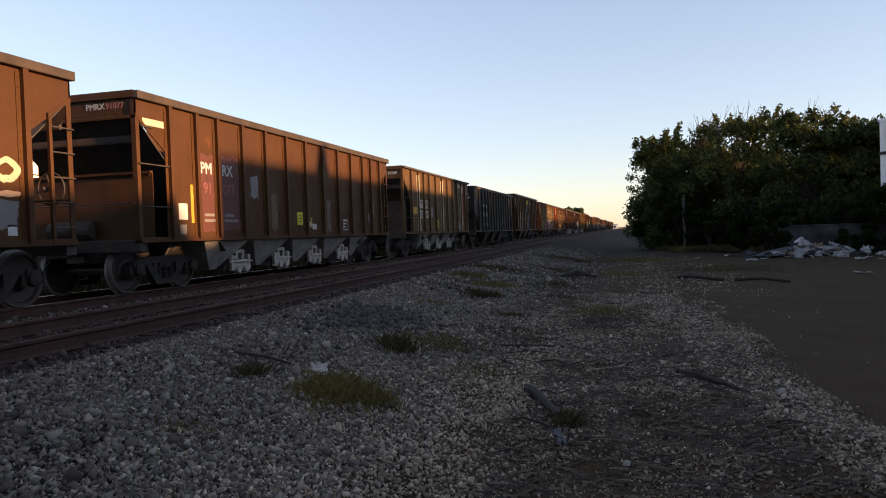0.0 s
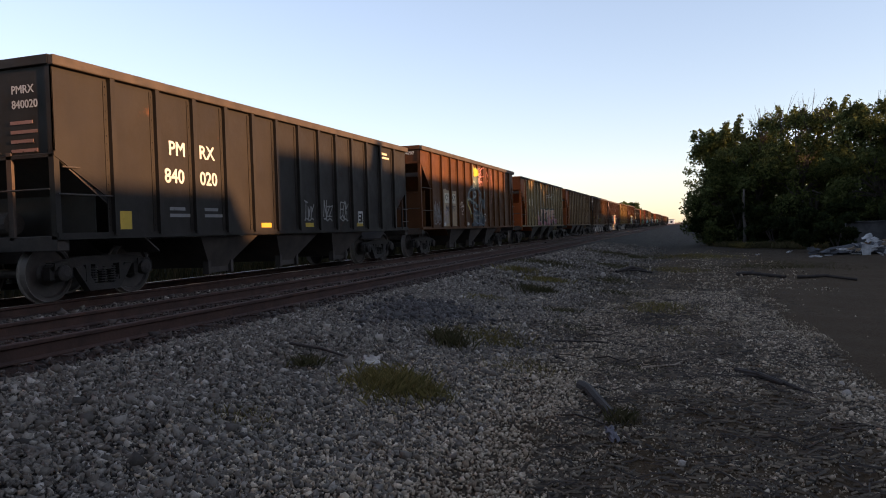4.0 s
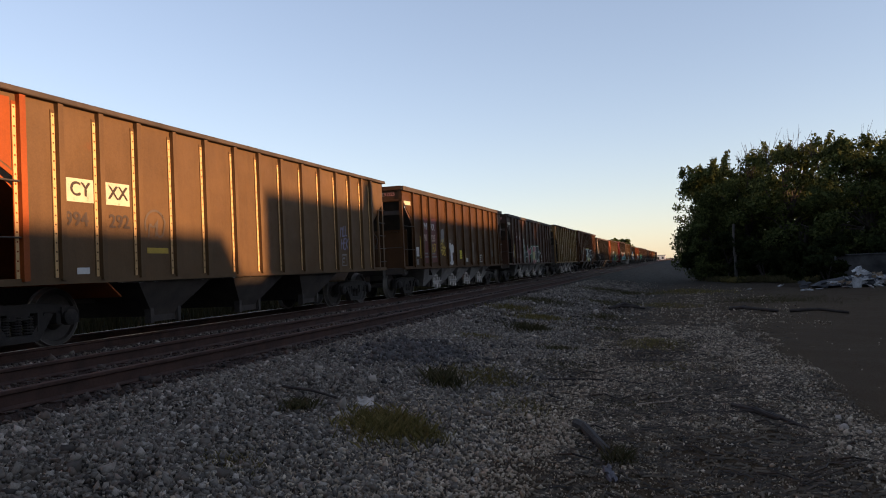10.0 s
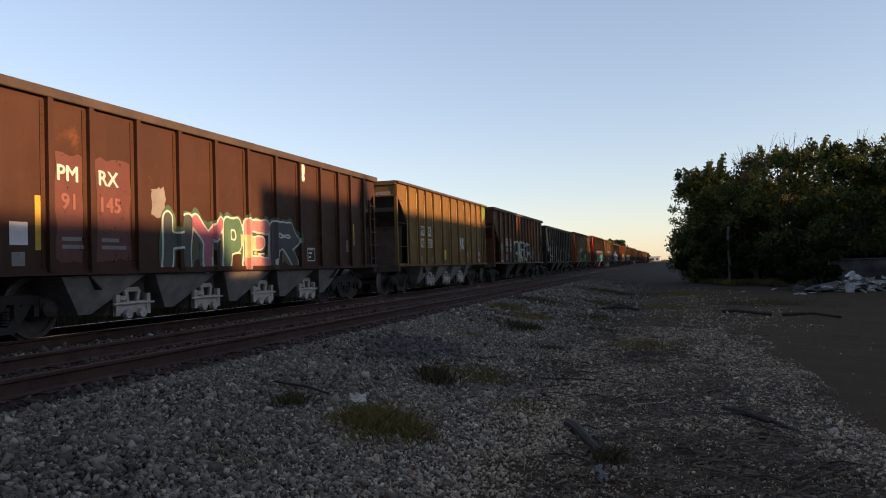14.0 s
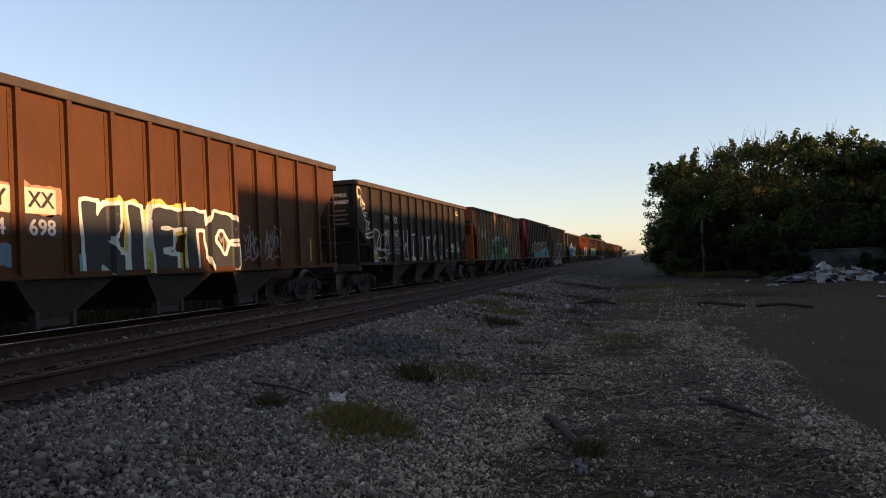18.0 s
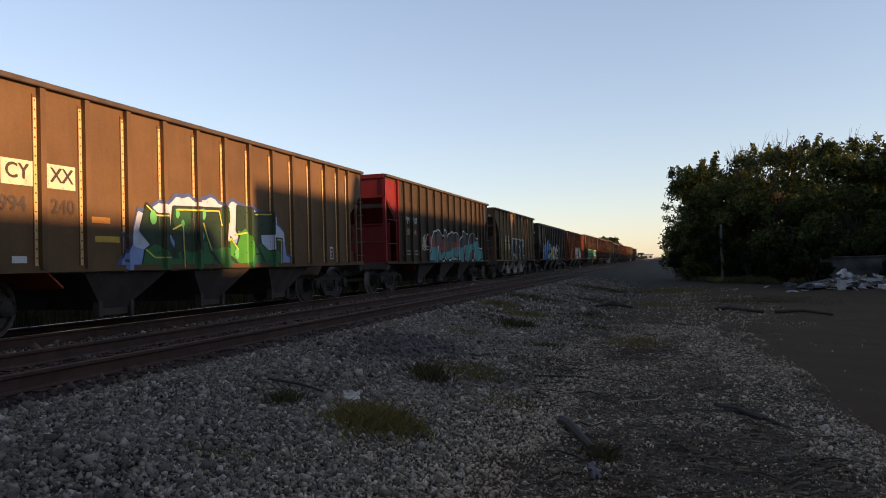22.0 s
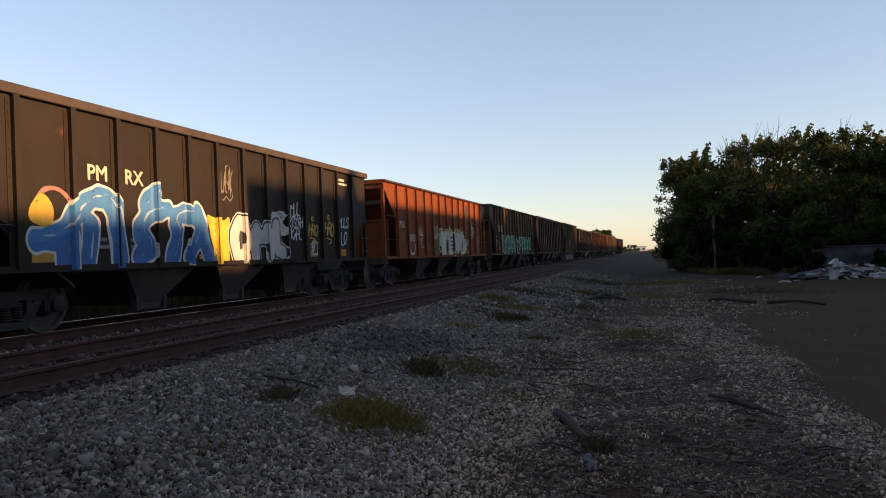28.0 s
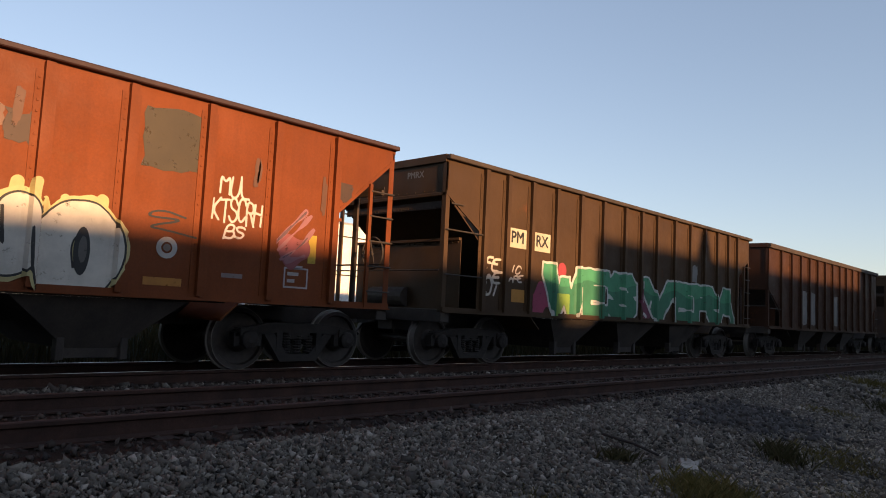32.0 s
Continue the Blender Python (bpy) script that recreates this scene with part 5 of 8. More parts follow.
    piece(7, (4.9, 5.9, 1.02, 2.1), [(lambda gy, gz: np.minimum.reduce([np.maximum(np.abs(gy - 5.38) - 0.13, np.abs(gz - 1.5) - 0.42), np.hypot(gy - 5.56, gz - 1.76) - 0.19, np.maximum(np.abs(gy - 5.2) - 0.12, np.abs(gz - 1.85) - 0.1),
                                                                        np.maximum(np.abs(gy - 5.38) - 0.26, np.abs(gz - 1.17) - 0.06)]) + wobble(gy, gz, 3, 0.03), WHITE)], "white blob of paint with drips")
    for z, word, sd in ((1.75, "HUL", 1), (1.45, "HSEK", 2)):
        piece(7, (3.9, 4.9, z - 0.3, z + 0.7), thin(script(word, 4.02, 4.62, z, z + 0.38, sd, 0.3), 0.02, (0.5, 0.33, 0.03)), "yellow spray-painted tag", 0.025)
    piece(7, (2.8, 3.8, 1.4, 2.1), thin(script("JHOT", 2.9, 3.42, 1.6, 1.9, 4, 0.2), 0.018, (0.5, 0.33, 0.03)), "yellow spray-painted tag", 0.025)
    st = CACHE_CARS[cars[8].name]
    body = cells("HYPER", (4.4, 5.22, 6.25, 6.98, 8.02, 9.35), 1.0, 2.08, 0.13, 0.05)
    hues = [((0.05, 0.06, 0.05), 4.0), ((0.34, 0.1, 0.13), 5.25), ((0.05, 0.12, 0.06), 6.25), ((0.38, 0.16, 0.15), 7.0), ((0.05, 0.05, 0.05), 8.05)]
    piece(8, (4.1, 9.7, 1.0, 2.35), [brush(body, 0.21, (0.04, 0.09, 0.04), 8, 0.05), brush(body, 0.165, (0.5, 0.5, 0.46), 3, 0.02)]
          + [clipped(brush(body, 0.125, hue, 3, 0.02), lambda gy, gz, a=a, b=b: np.maximum(a - gy, gy - b)) for (hue, a), b in zip(hues, (5.25, 6.25, 7.0, 8.05, 9.7))]
          + [clipped(brush(body, 0.125, (0.45, 0.38, 0.2), 3, 0.02), lambda gy, gz: np.maximum(np.abs(gy - 7.15) - 0.3, np.abs(gz - 1.5) - 0.25))], "pink, green and black graffiti letters outlined in white", 0.035)
    patch(cars[8], 9.62, 9.78, 3.2, 3.62, WHITE, "paint_patch", "small white paint patch")
    piece(0, (11.9, 13.4, 1.85, 2.5), [brush(script("LUO", 12.0, 13.1, 1.98, 2.3, 2, 0.0), 0.055, (0.4, 0.45, 0.3), 2)], "pale green spray-painted tag", 0.03)
    piece(0, (11.9, 13.4, 1.6, 1.9), [brush([[(12.0, 1.74), (13.15, 1.76)]], 0.07, (0.42, 0.3, 0.2), 5, 0.04)], "pale peach streak of paint")
    patch(cars[0], 12.1, 13.15, 1.25, 1.66, GREY, "paint_patch", "grey paint patch")
    patch(cars[0], 12.95, 13.12, 1.14, 1.3, WHITE, "placard", "small white placard")
    # short cars
    for k, num, y in ((2, ("20", "240"), 3), (9, ("92", "523"), 3), (14, ("92", "516"), 3)):
        c = cars[k]
        st = CACHE_CARS[c.name]
        mark(c, "PM", "RX", *num, BLACK, st[y - 1], 2.19, 0.31, CREAM, 0.48)
        for i, s in ((0, num[0]), (1, num[1])):
            yy = st[y - 1] - 0.24 - 0.22 * len(s) if i == 0 else st[y - 1] + 0.12
            patch(c, yy, yy + 0.22 * len(s) + 0.06, 1.66, 1.99, CREAM, "number_panel", "pale panel behind the number", 1.5065)
        data_box(c, st[7] + 0.1, 1.12, WHITE, 0.36, 0.36)
        patch(c, st[4] + 0.22, st[4] + 0.5, 1.2, 1.6, (0.6, 0.52, 0.03), "placard", "yellow paper placard")
        patch(c, st[2] + 0.75, st[2] + 0.86, 1.15, 1.3, WHITE, "placard", "small white placard")
        if k != 2:
            reflectors(k, (st[0] + 0.2,), 1.2, YELLOW, 0.9, 0.06)
        end_lettering(c, "PMRX", 0.16, 0.42, 3.42, WHITE)
        end_lettering(c, "".join(num), 0.16, 0.86, 3.42, WHITE)
        patch(c, st[2] - 0.8, st[2] - 0.4, 1.1, 1.35, GREY, "placard")
    for i in (10,):
        repaint_panel(cars[2], i, PANEL_RED)
    patch(cars[2], 10.78, 11.24, 3.16, 3.5, (0.4, 0.14, 0.15), "paint_patch", "pink paint patch")
    st = CACHE_CARS[cars[2].name]
    for i in (1, 5, 9):
        patch(cars[2], st[i] - 0.13, st[i] - 0.05, SILL + 0.1, 3.5, CREAM, "pale_stake_flange", "", 1.516)
        patch(cars[2], st[i] - 0.045, st[i] + 0.045, SILL + 0.1, 3.5, CREAM, "pale_stake_face", "", 1.588)
    patch(cars[2], 10.75, 11.12, 1.8, 2.0, (0.45, 0.2, 0.02), "paint_patch", "orange paint patch")
    patch(cars[2], 10.77, 11.3, 1.36, 1.6, (0.2, 0.05, 0.08), "paint_patch", "dull pink paint patch")
    patch(cars[2], 9.88, 10.42, 3.36, 3.54, (0.5, 0.42, 0.26), "paint_patch", "cream paint patch")
    patch(cars[2], 9.82, 10.4, 1.1, 1.5, GREY, "paint_patch", "grey paint patch")
    patch(cars[2], 1.75, 2.28, 1.82, 2.12, (0.55, 0.3, 0.02), "paint_patch", "orange paint patch")
    patch(cars[2], st[3] + 0.3, st[3] + 0.7, 1.7, 2.15, GREY, "paint_patch", "grey paint patch")
    for k, hue, tell in ((2, PANEL_RED, "red-painted rear panel"), (9, LIME, "lime-painted rear panel"), (14, LIME, "lime-painted rear panel")):
        c = cars[k]
        b, h = c["body"], c["height"]
        line, apex, cut = side_outline(c["front"], b, h, *KINDS["short"][:2], CACHE_CARS[c.name][0] - c["front"])
        bm = bmesh.new()
        prism(bm, ((b, h - 0.155), (b, apex + 0.08), (b - 0.88, cut + 0.19), (b - 0.88, h - 0.155)), 1.501, 1.504)
        part("painted_panel", bm, hue, c, tell)
        bm = bmesh.new()
        box(bm, 1.6, 1.603, b - 0.9, b + 0.03, h - 0.05, h)
        part("painted_rim", bm, hue if k != 2 else CHORD, c)
    st = CACHE_CARS[cars[9].name]
    piece(9, (7.6, 8.7, 1.5, 2.3), [brush(script("WUK", 7.85, 8.4, 1.75, 2.15, 5, 0.2), 0.04, WHITE, 2), brush([[(7.85, 1.68), (8.15, 1.74), (8.45, 1.66)], [(7.95, 1.6), (8.3, 1.62)]], 0.02, WHITE, 4)], "white spray-painted tag with drips", 0.025)
    piece(9, (10.5, 11.5, 1.0, 1.9), thin(script("ISMA", 10.65, 11.2, 1.35, 1.6, 3, 0.1) + script("MN", 10.7, 11.15, 1.08, 1.3, 6, 0.1) + [arc(10.85, 1.72, 0.06, 0.07, 0, 360)], 0.02, WHITE), "small white spray-painted tag", 0.025)
    st = CACHE_CARS[cars[14].name]
    body = cells("ANSE", (4.55, 5.72, 6.52, 7.4, 8.5), 0.99, 2.28, 0.15, 0.0)
    piece(14, (4.0, 8.9, 1.0, 2.5), [(lambda gy, gz: np.hypot((gy - 4.45) / 0.45, gz - 1.45) - 0.5 + wobble(gy, gz, 5, 0.08), (0.03, 0.06, 0.14)), brush(body, 0.21, (0.5, 0.48, 0.44), 6, 0.02, square_distance), brush(body, 0.15, BLACK, 6, 0.02, square_distance),
                                    clipped(brush(body, 0.15, (0.05, 0.13, 0.14), 6, 0.02, square_distance), lambda gy, gz: 7.85 - gy)], "black graffiti letters outlined in white", 0.035)
    # dark cars
    for k, num in ((3, ("840", "020")), (11, ("840", "067")), (15, ("840", "032"))):
        c = cars[k]
        st = CACHE_CARS[c.name]
        mark(c, "PM", "RX", *(num if k != 15 else ("", "")), CREAM if k != 3 else WHITE, st[2], 2.45, 0.36, None, 0.5)
        small_print(c, st[1] + 0.3, 1.45, GREY, 2, 0.6)
        small_print(c, st[2] + 0.3, 1.45, GREY, 2, 0.6)
        for i in (4, 6, 9) if k != 11 else ():
            patch(c, st[i] + 0.3, st[i] + 0.7, 1.12, 1.22, YELLOW, "reflector_strip", "yellow reflector strip")
        data_box(c, st[9] + 0.4, 1.2, WHITE, 0.3, 0.34)
        small_print(c, st[11] + 0.2, 3.3, CREAM, 2, 0.6)
        end_lettering(c, "PMRX", 0.17, 0.72, 3.18, WHITE)
        end_lettering(c, "".join(num), 0.17, 0.72, 2.96, WHITE)
        bm = bmesh.new()
        for i in range(4):
            box(bm, 0.68, 1.12 + 0.08 * (i % 2), c["front"] + 0.008, c["front"] + 0.012, 2.72 - i * 0.14, 2.77 - i * 0.14)
        part("small_lettering", bm, spray_of((0.22, 0.12, 0.1)), c, "small stencilled lines")
    st = CACHE_CARS[cars[3].name]
    patch(cars[3], st[0] + 0.1, st[0] + 0.4, 1.12, 1.42, YELLOW, "placard", "yellow square placard")
    for i, s in ((6, 12), (7, 13), (8, 14)):
        tag(3, s, st[i] + 0.25, st[i] + 0.7, 1.3, 1.8, GREY, 0.018, 3)
    st = CACHE_CARS[cars[11].name]
    tall = [[(4.72, 2.2), (4.66, 1.15)], [(5.2, 2.2), (5.14, 1.5), (5.24, 1.12)], [(4.68, 1.35), (4.9, 1.68), (5.15, 1.72)], [(5.55, 2.08), (6.15, 2.1)], [(5.86, 2.08), (5.88, 1.2)], [(5.6, 1.16), (6.1, 1.12)],
            [(6.58, 2.02), (6.48, 1.4), (6.72, 1.12), (7.0, 1.2), (7.15, 1.6), (7.12, 2.02)], [(7.42, 2.0), (8.12, 2.02)], [(7.78, 2.02), (7.76, 1.12)], [(8.5, 2.1), (8.46, 1.14)], [(8.98, 2.1), (8.52, 1.55), (8.98, 1.12)],
            [(9.5, 2.1), (9.44, 1.4), (9.62, 1.12), (9.9, 1.25), (9.98, 2.1)]]
    piece(11, (4.3, 10.3, 1.02, 2.4), [brush(tall, 0.05, (0.45, 0.42, 0.37), 4, 0.022), brush([[(5.6, 1.16), (6.1, 1.13)], [(4.68, 1.3), (4.7, 1.9)]], 0.075, (0.5, 0.47, 0.42), 5, 0.02)], "tall thin white graffiti letters", 0.03)
    for y in (4.8, 6.75, 9.6):
        patch(cars[11], y, y + 0.34, 1.1, 1.2, (0.42, 0.24, 0.03), "reflector_strip", "yellow reflector strip", 1.5135)
    drop = [script(ch, 0.36 + 0.17 * i, 0.72 + 0.17 * i, 3.2 - 0.27 * i, 3.52 - 0.27 * i, 7 + i, -0.2, 0, 1.2, 0.12) for i, ch in enumerate("DAFEK")]
    piece(11, (0.3, 1.35, 1.9, 3.62), [brush([l for part_lines in drop for l in part_lines] + [[(1.06, 2.2), (0.98, 2.08)], [(0.42, 3.16), (0.46, 3.12)], [(0.78, 2.75), (0.84, 2.6)]], 0.024, CREAM, 5, 0.012)], "cream spray-painted tag running down the corner panel", 0.025)
    cap = soften([[(0.92, 1.98), (1.25, 2.02), (1.52, 2.1), (1.9, 2.2), (2.3, 2.05)], [(1.55, 2.12), (1.75, 1.75), (1.85, 1.35)], [(2.28, 2.05), (2.0, 1.8), (1.85, 1.35)], [(0.95, 1.9), (1.3, 1.85), (1.5, 2.0)]]) + [arc(2.68, 1.62, 0.44, 0.48, -80, 200), arc(2.7, 1.65, 0.2, 0.25, 0, 330)]
    piece(11, (0.8, 3.35, 1.02, 2.4), [brush(cap, 0.028, (0.48, 0.42, 0.3), 6, 0.014)], "cream line drawing of a cap and rings", 0.025)
    piece(11, (1.4, 3.0, 1.02, 1.65), [brush([[(1.48, 1.55), (1.5, 1.12)], [(1.5, 1.45), (1.95, 1.38)], [(1.95, 1.52), (2.6, 1.45)], [(2.0, 1.2), (2.6, 1.22)], [(2.62, 1.5), (2.72, 1.05)], [(1.55, 1.1), (2.1, 1.06)]], 0.05, (0.42, 0.42, 0.4), 8, 0.035)], "white dabs of paint over the lower panel", 0.03)
    patch(cars[11], 1.62, 2.02, 1.14, 1.32, (0.4, 0.2, 0.03), "reflector_strip", "orange reflector strip", 1.5135)
    for z, word, sd in ((1.8, "HALTOM", 3), (1.62, "SELTER", 5), (1.45, "MASON", 6)):
        piece(11, (st[2] + 0.1, st[2] + 1.0, z - 0.15, z + 0.35), thin(script(word, st[2] + 0.18, st[2] + 0.88, z, z + 0.14, sd, 0.1), 0.013, GREY), "small grey scrawled words", 0.02)
    for i, s in ((10, 21), (11, 22)):
        tag(11, s, st[i] + 0.15, st[i] + 0.8, 1.45, 1.85, WHITE, 0.025, 3)
    st = CACHE_CARS[cars[15].name]
    y0 = 1.6
    body = soften([[(1.75, 1.45), (2.2, 1.5), (2.75, 2.1), (3.35, 2.2), (3.5, 1.15)], [(2.35, 1.5), (2.3, 1.1)], [(2.85, 1.75), (2.75, 1.1)], [(3.95, 1.15), (4.3, 1.35), (3.95, 1.65), (4.2, 1.98), (4.75, 2.05)], [(4.15, 2.1), (4.4, 2.35)],
                   [(4.85, 1.1), (5.1, 1.6), (4.9, 1.9), (5.35, 2.05), (5.75, 1.75), (5.4, 1.2)], [(5.7, 2.05), (6.05, 1.15)]], 1)
    piece(15, (1.2, 6.7, 1.0, 2.75), [brush(body, 0.215, (0.5, 0.52, 0.5), 9, 0.03), brush(body, 0.17, (0.03, 0.12, 0.32), 9, 0.03),
                                   clipped(brush(body, 0.17, (0.045, 0.17, 0.38), 9, 0.03), lambda gy, gz: 1.5 - gz + 0.1 * np.sin(3 * gy)),
                                   brush([[(a + 0.07, b + 0.06) for a, b in p] for p in body], 0.012, (0.3, 0.4, 0.46), 3, 0.01)], "large blue graffiti letters outlined in white", 0.035)
    patch(cars[15], 1.68, 2.1, 1.12, 1.38, (0.42, 0.22, 0.03), "reflector_strip", "orange reflector strip")
    tag(15, 35, st[5] + 0.2, st[5] + 0.6, 2.4, 3.2, (0.16, 0.14, 0.1), 0.015, 5)
    piece(15, (1.45, 2.6, 1.4, 2.5), [brush([arc(2.1, 1.95, 0.34, 0.3, 20, 170)], 0.03, (0.3, 0.13, 0.1), 3), (lambda gy, gz: np.hypot(gy - 1.88, gz - 1.86) - 0.24 + wobble(gy, gz, 4, 0.04), YELLOW)], "yellow disc of spray paint under a pink arc", 0.03)
    piece(15, (8.55, 9.3, 1.65, 2.35), [brush([[(8.7, 2.1), (9.1, 2.12)], [(8.72, 1.98), (9.15, 1.82)], [(8.75, 1.8), (9.15, 1.75)]], 0.13, (0.5, 0.49, 0.45), 3, 0.03)], "white patch under small writing")
    body = soften([[(7.05, 1.2), (6.95, 1.6), (7.1, 1.9), (7.4, 1.85), (7.48, 1.45), (7.25, 1.15), (7.05, 1.2)], [(7.8, 1.15), (7.78, 1.85), (8.12, 1.5), (8.42, 1.85), (8.5, 1.15)], [(8.75, 1.9), (8.78, 1.3), (9.05, 1.25)]], 1)
    piece(15, (5.9, 9.4, 1.0, 2.3), [(lambda gy, gz: np.maximum(np.abs(gy - 6.42) - 0.36, np.abs(gz - 1.48) - 0.5) + wobble(gy, gz, 3, 0.04), (0.5, 0.36, 0.03)), brush(body, 0.235, (0.5, 0.49, 0.46), 4, 0.02), brush(body, 0.205, BLACK, 4, 0.02), brush(body, 0.165, (0.44, 0.42, 0.38), 4, 0.02),
                                   brush([[(7.2, 1.35), (7.22, 1.65)], [(8.12, 1.15), (8.13, 1.3)]], 0.05, BLACK, 5)], "cream and yellow graffiti letters with black outlines", 0.03)
    for word, y, w, z, h, sd, hue, thick in (("MUL", 9.5, 0.5, 2.15, 0.36, 31, WHITE, 0.02), ("KTSCRH", 9.42, 0.7, 1.86, 0.3, 36, WHITE, 0.017), ("KAHL", 9.5, 0.55, 1.56, 0.26, 37, WHITE, 0.017), ("HRO", 10.45, 0.52, 1.7, 0.3, 32, (0.5, 0.34, 0.06), 0.026),
                                              ("HRO", 11.42, 0.55, 1.72, 0.34, 33, (0.5, 0.34, 0.06), 0.026), ("MULS", 12.36, 0.66, 1.94, 0.3, 34, (0.4, 0.47, 0.42), 0.026), ("LO", 12.45, 0.42, 1.46, 0.36, 39, WHITE, 0.022), ("LTW", 8.7, 0.4, 2.0, 0.2, 40, BLACK, 0.014), ("2017", 8.72, 0.42, 1.74, 0.18, 41, BLACK, 0.014)):
        piece(15, (y - 0.15, y + w + 0.3, z - 0.1, z + h + 0.15), thin(script(word, y, y + w, z, z + h, sd, 0.15 if h < 0.3 else 0.3), thick, hue), "hand-sprayed tag in quick letters", 0.022)
    piece(15, (10.3, 12.2, 1.4, 2.35), thin([arc(10.7, 2.12, 0.05, 0.06, 0, 360), arc(11.68, 2.2, 0.05, 0.06, 0, 360), *soften([[(10.5, 1.62), (10.9, 1.58), (10.6, 1.5), (11.0, 1.48)], [(11.55, 1.62), (11.9, 1.56), (11.7, 1.46)]])], 0.018, (0.5, 0.34, 0.06)), "small yellow rings and flourishes", 0.022)
    data_box(cars[15], 10.55, 1.16, WHITE, 0.4, 0.32)
    patch(cars[15], 12.45, 12.8, 1.12, 1.32, (0.42, 0.17, 0.02), "reflector_strip", "orange reflector strip")
    # broad-panelled cars
    c = cars[4]
    st = CACHE_CARS[c.name]
    for a in (1, 2):
        patch(c, st[a] + 0.12, st[a + 1] - 0.12, 1.06, 2.5, (0.3, 0.21, 0.12), "paint_patch", "beige paint patch")
    mark(c, "CY", "XX", "94", "797", BLACK, st[2], 2.08, 0.32, CREAM, 0.42)
    end_lettering(c, "CYXX", 0.16, 0.45, 3.62, WHITE)
    end_lettering(c, "94797", 0.16, 0.88, 3.62, WHITE)
    reflectors(4, (st[0] + 0.2, st[3] + 0.15), 1.15, YELLOW, 0.6, 0.06)
    for y in (st[1] + 0.25, st[4] + 0.35):
        patch(c, y, y + 0.26, 1.1, 1.22, WHITE, "placard", "small white placard", 1.508)
    for word, z, sd in (("WAEK", 1.5, 2), ("KUL", 1.22, 3)):
        piece(4, (st[1] + 0.1, st[1] + 1.1, z - 0.15, z + 0.5), thin(script(word, st[1] + 0.28, st[1] + 0.85, z, z + 0.28, sd, 0.1), 0.022, (0.3, 0.24, 0.22)), "faint pale tag on the beige patch", 0.025)
    pale, grey_teal = (0.3, 0.32, 0.27), (0.07, 0.085, 0.085)
    # a profile with a flat nose, folds of cheek and brow, an ear and a dark coat
    profile = soften([[(6.05, 2.75), (5.72, 2.5), (5.5, 2.28), (5.42, 2.02), (5.6, 1.9), (5.85, 1.78), (5.9, 1.6)], [(6.05, 2.75), (6.2, 2.98), (6.5, 3.02), (6.75, 2.9)], [(5.55, 2.2), (5.85, 2.25), (6.0, 2.1)]])
    brow = soften([[(6.1, 2.6), (6.3, 2.5), (6.55, 2.6), (6.75, 2.5)], [(6.12, 2.72), (6.35, 2.78), (6.62, 2.7)], [(6.2, 2.42), (6.45, 2.3), (6.72, 2.4)], [(6.05, 2.3), (6.25, 2.05), (6.6, 2.1), (6.8, 1.95)], [(6.1, 1.95), (6.4, 1.8), (6.7, 1.75)]])
    cheek = soften([[(7.0, 2.55), (7.3, 2.62), (7.6, 2.5)], [(7.0, 2.35), (7.25, 2.15), (7.2, 1.85), (7.45, 1.6)], [(7.35, 2.3), (7.6, 2.05), (7.55, 1.75), (7.7, 1.45)], [(7.05, 2.1), (7.1, 1.75), (7.3, 1.4)], [(7.5, 2.35), (7.75, 2.2), (7.8, 1.9)], [(6.2, 1.6), (6.6, 1.5), (7.0, 1.55)], [(6.3, 1.42), (6.75, 1.3), (7.2, 1.3)]])
    ear = soften([[(7.95, 2.85), (8.15, 2.7), (8.22, 2.35), (8.12, 1.95), (8.0, 1.75)], [(7.98, 2.6), (8.08, 2.4), (8.02, 2.1)], [(7.9, 2.9), (7.85, 2.4), (7.95, 2.05)]])
    eye = [arc(6.42, 2.55, 0.13, 0.09, 0, 360)]
    fig = [(lambda gy, gz: np.maximum(np.hypot((gy - 7.0) / 1.15, (gz - 1.15) / 0.6) - 0.95 + wobble(gy, gz, 2, 0.12), 1.05 - gz), (0.035, 0.042, 0.05)),
           (lambda gy, gz: np.maximum(np.abs(gy - 6.55) - 0.45, np.abs(gz - 3.15) - 0.5) + wobble(gy, gz, 5, 0.1), (0.1, 0.12, 0.1)),
           brush(profile + brow + cheek, 0.075, grey_teal, 3, 0.03), brush(ear, 0.06, (0.09, 0.12, 0.115), 5, 0.02),
           brush(profile, 0.026, pale, 6, 0.014), brush(brow, 0.028, pale, 9, 0.016), brush(cheek, 0.02, (0.26, 0.2, 0.16), 8, 0.016), brush(ear, 0.02, pale, 7, 0.014), brush(eye, 0.03, (0.03, 0.02, 0.02), 8),
           brush(scribble(5, 6.42, 6.86, 3.18, 3.66, 7), 0.019, (0.55, 0.42, 0.03), 9), brush(script("GK", 7.1, 7.7, 3.4, 3.7, 1) + script("SH", 7.1, 7.7, 3.15, 3.4, 2) + script("BM", 7.1, 7.7, 2.85, 3.12, 3), 0.022, (0.42, 0.16, 0.15), 10),
           brush([arc(8.55, 3.3, 0.16, 0.22, 0, 330), arc(9.05, 2.9, 0.45, 0.85, -75, 80), arc(9.05, 2.9, 0.35, 0.6, -60, 70), arc(9.1, 2.9, 0.25, 0.45, -60, 70)], 0.018, (0.26, 0.085, 0.065), 11),
           brush([[(5.35, 2.2), (5.42, 1.98), (5.75, 1.7), (5.85, 1.45)]], 0.03, (0.5, 0.36, 0.03), 12), brush(soften([[(6.4, 1.3), (6.8, 1.15), (7.3, 1.2), (7.7, 1.1)], [(7.9, 1.5), (8.2, 1.25)]]), 0.03, (0.09, 0.12, 0.16), 13)]
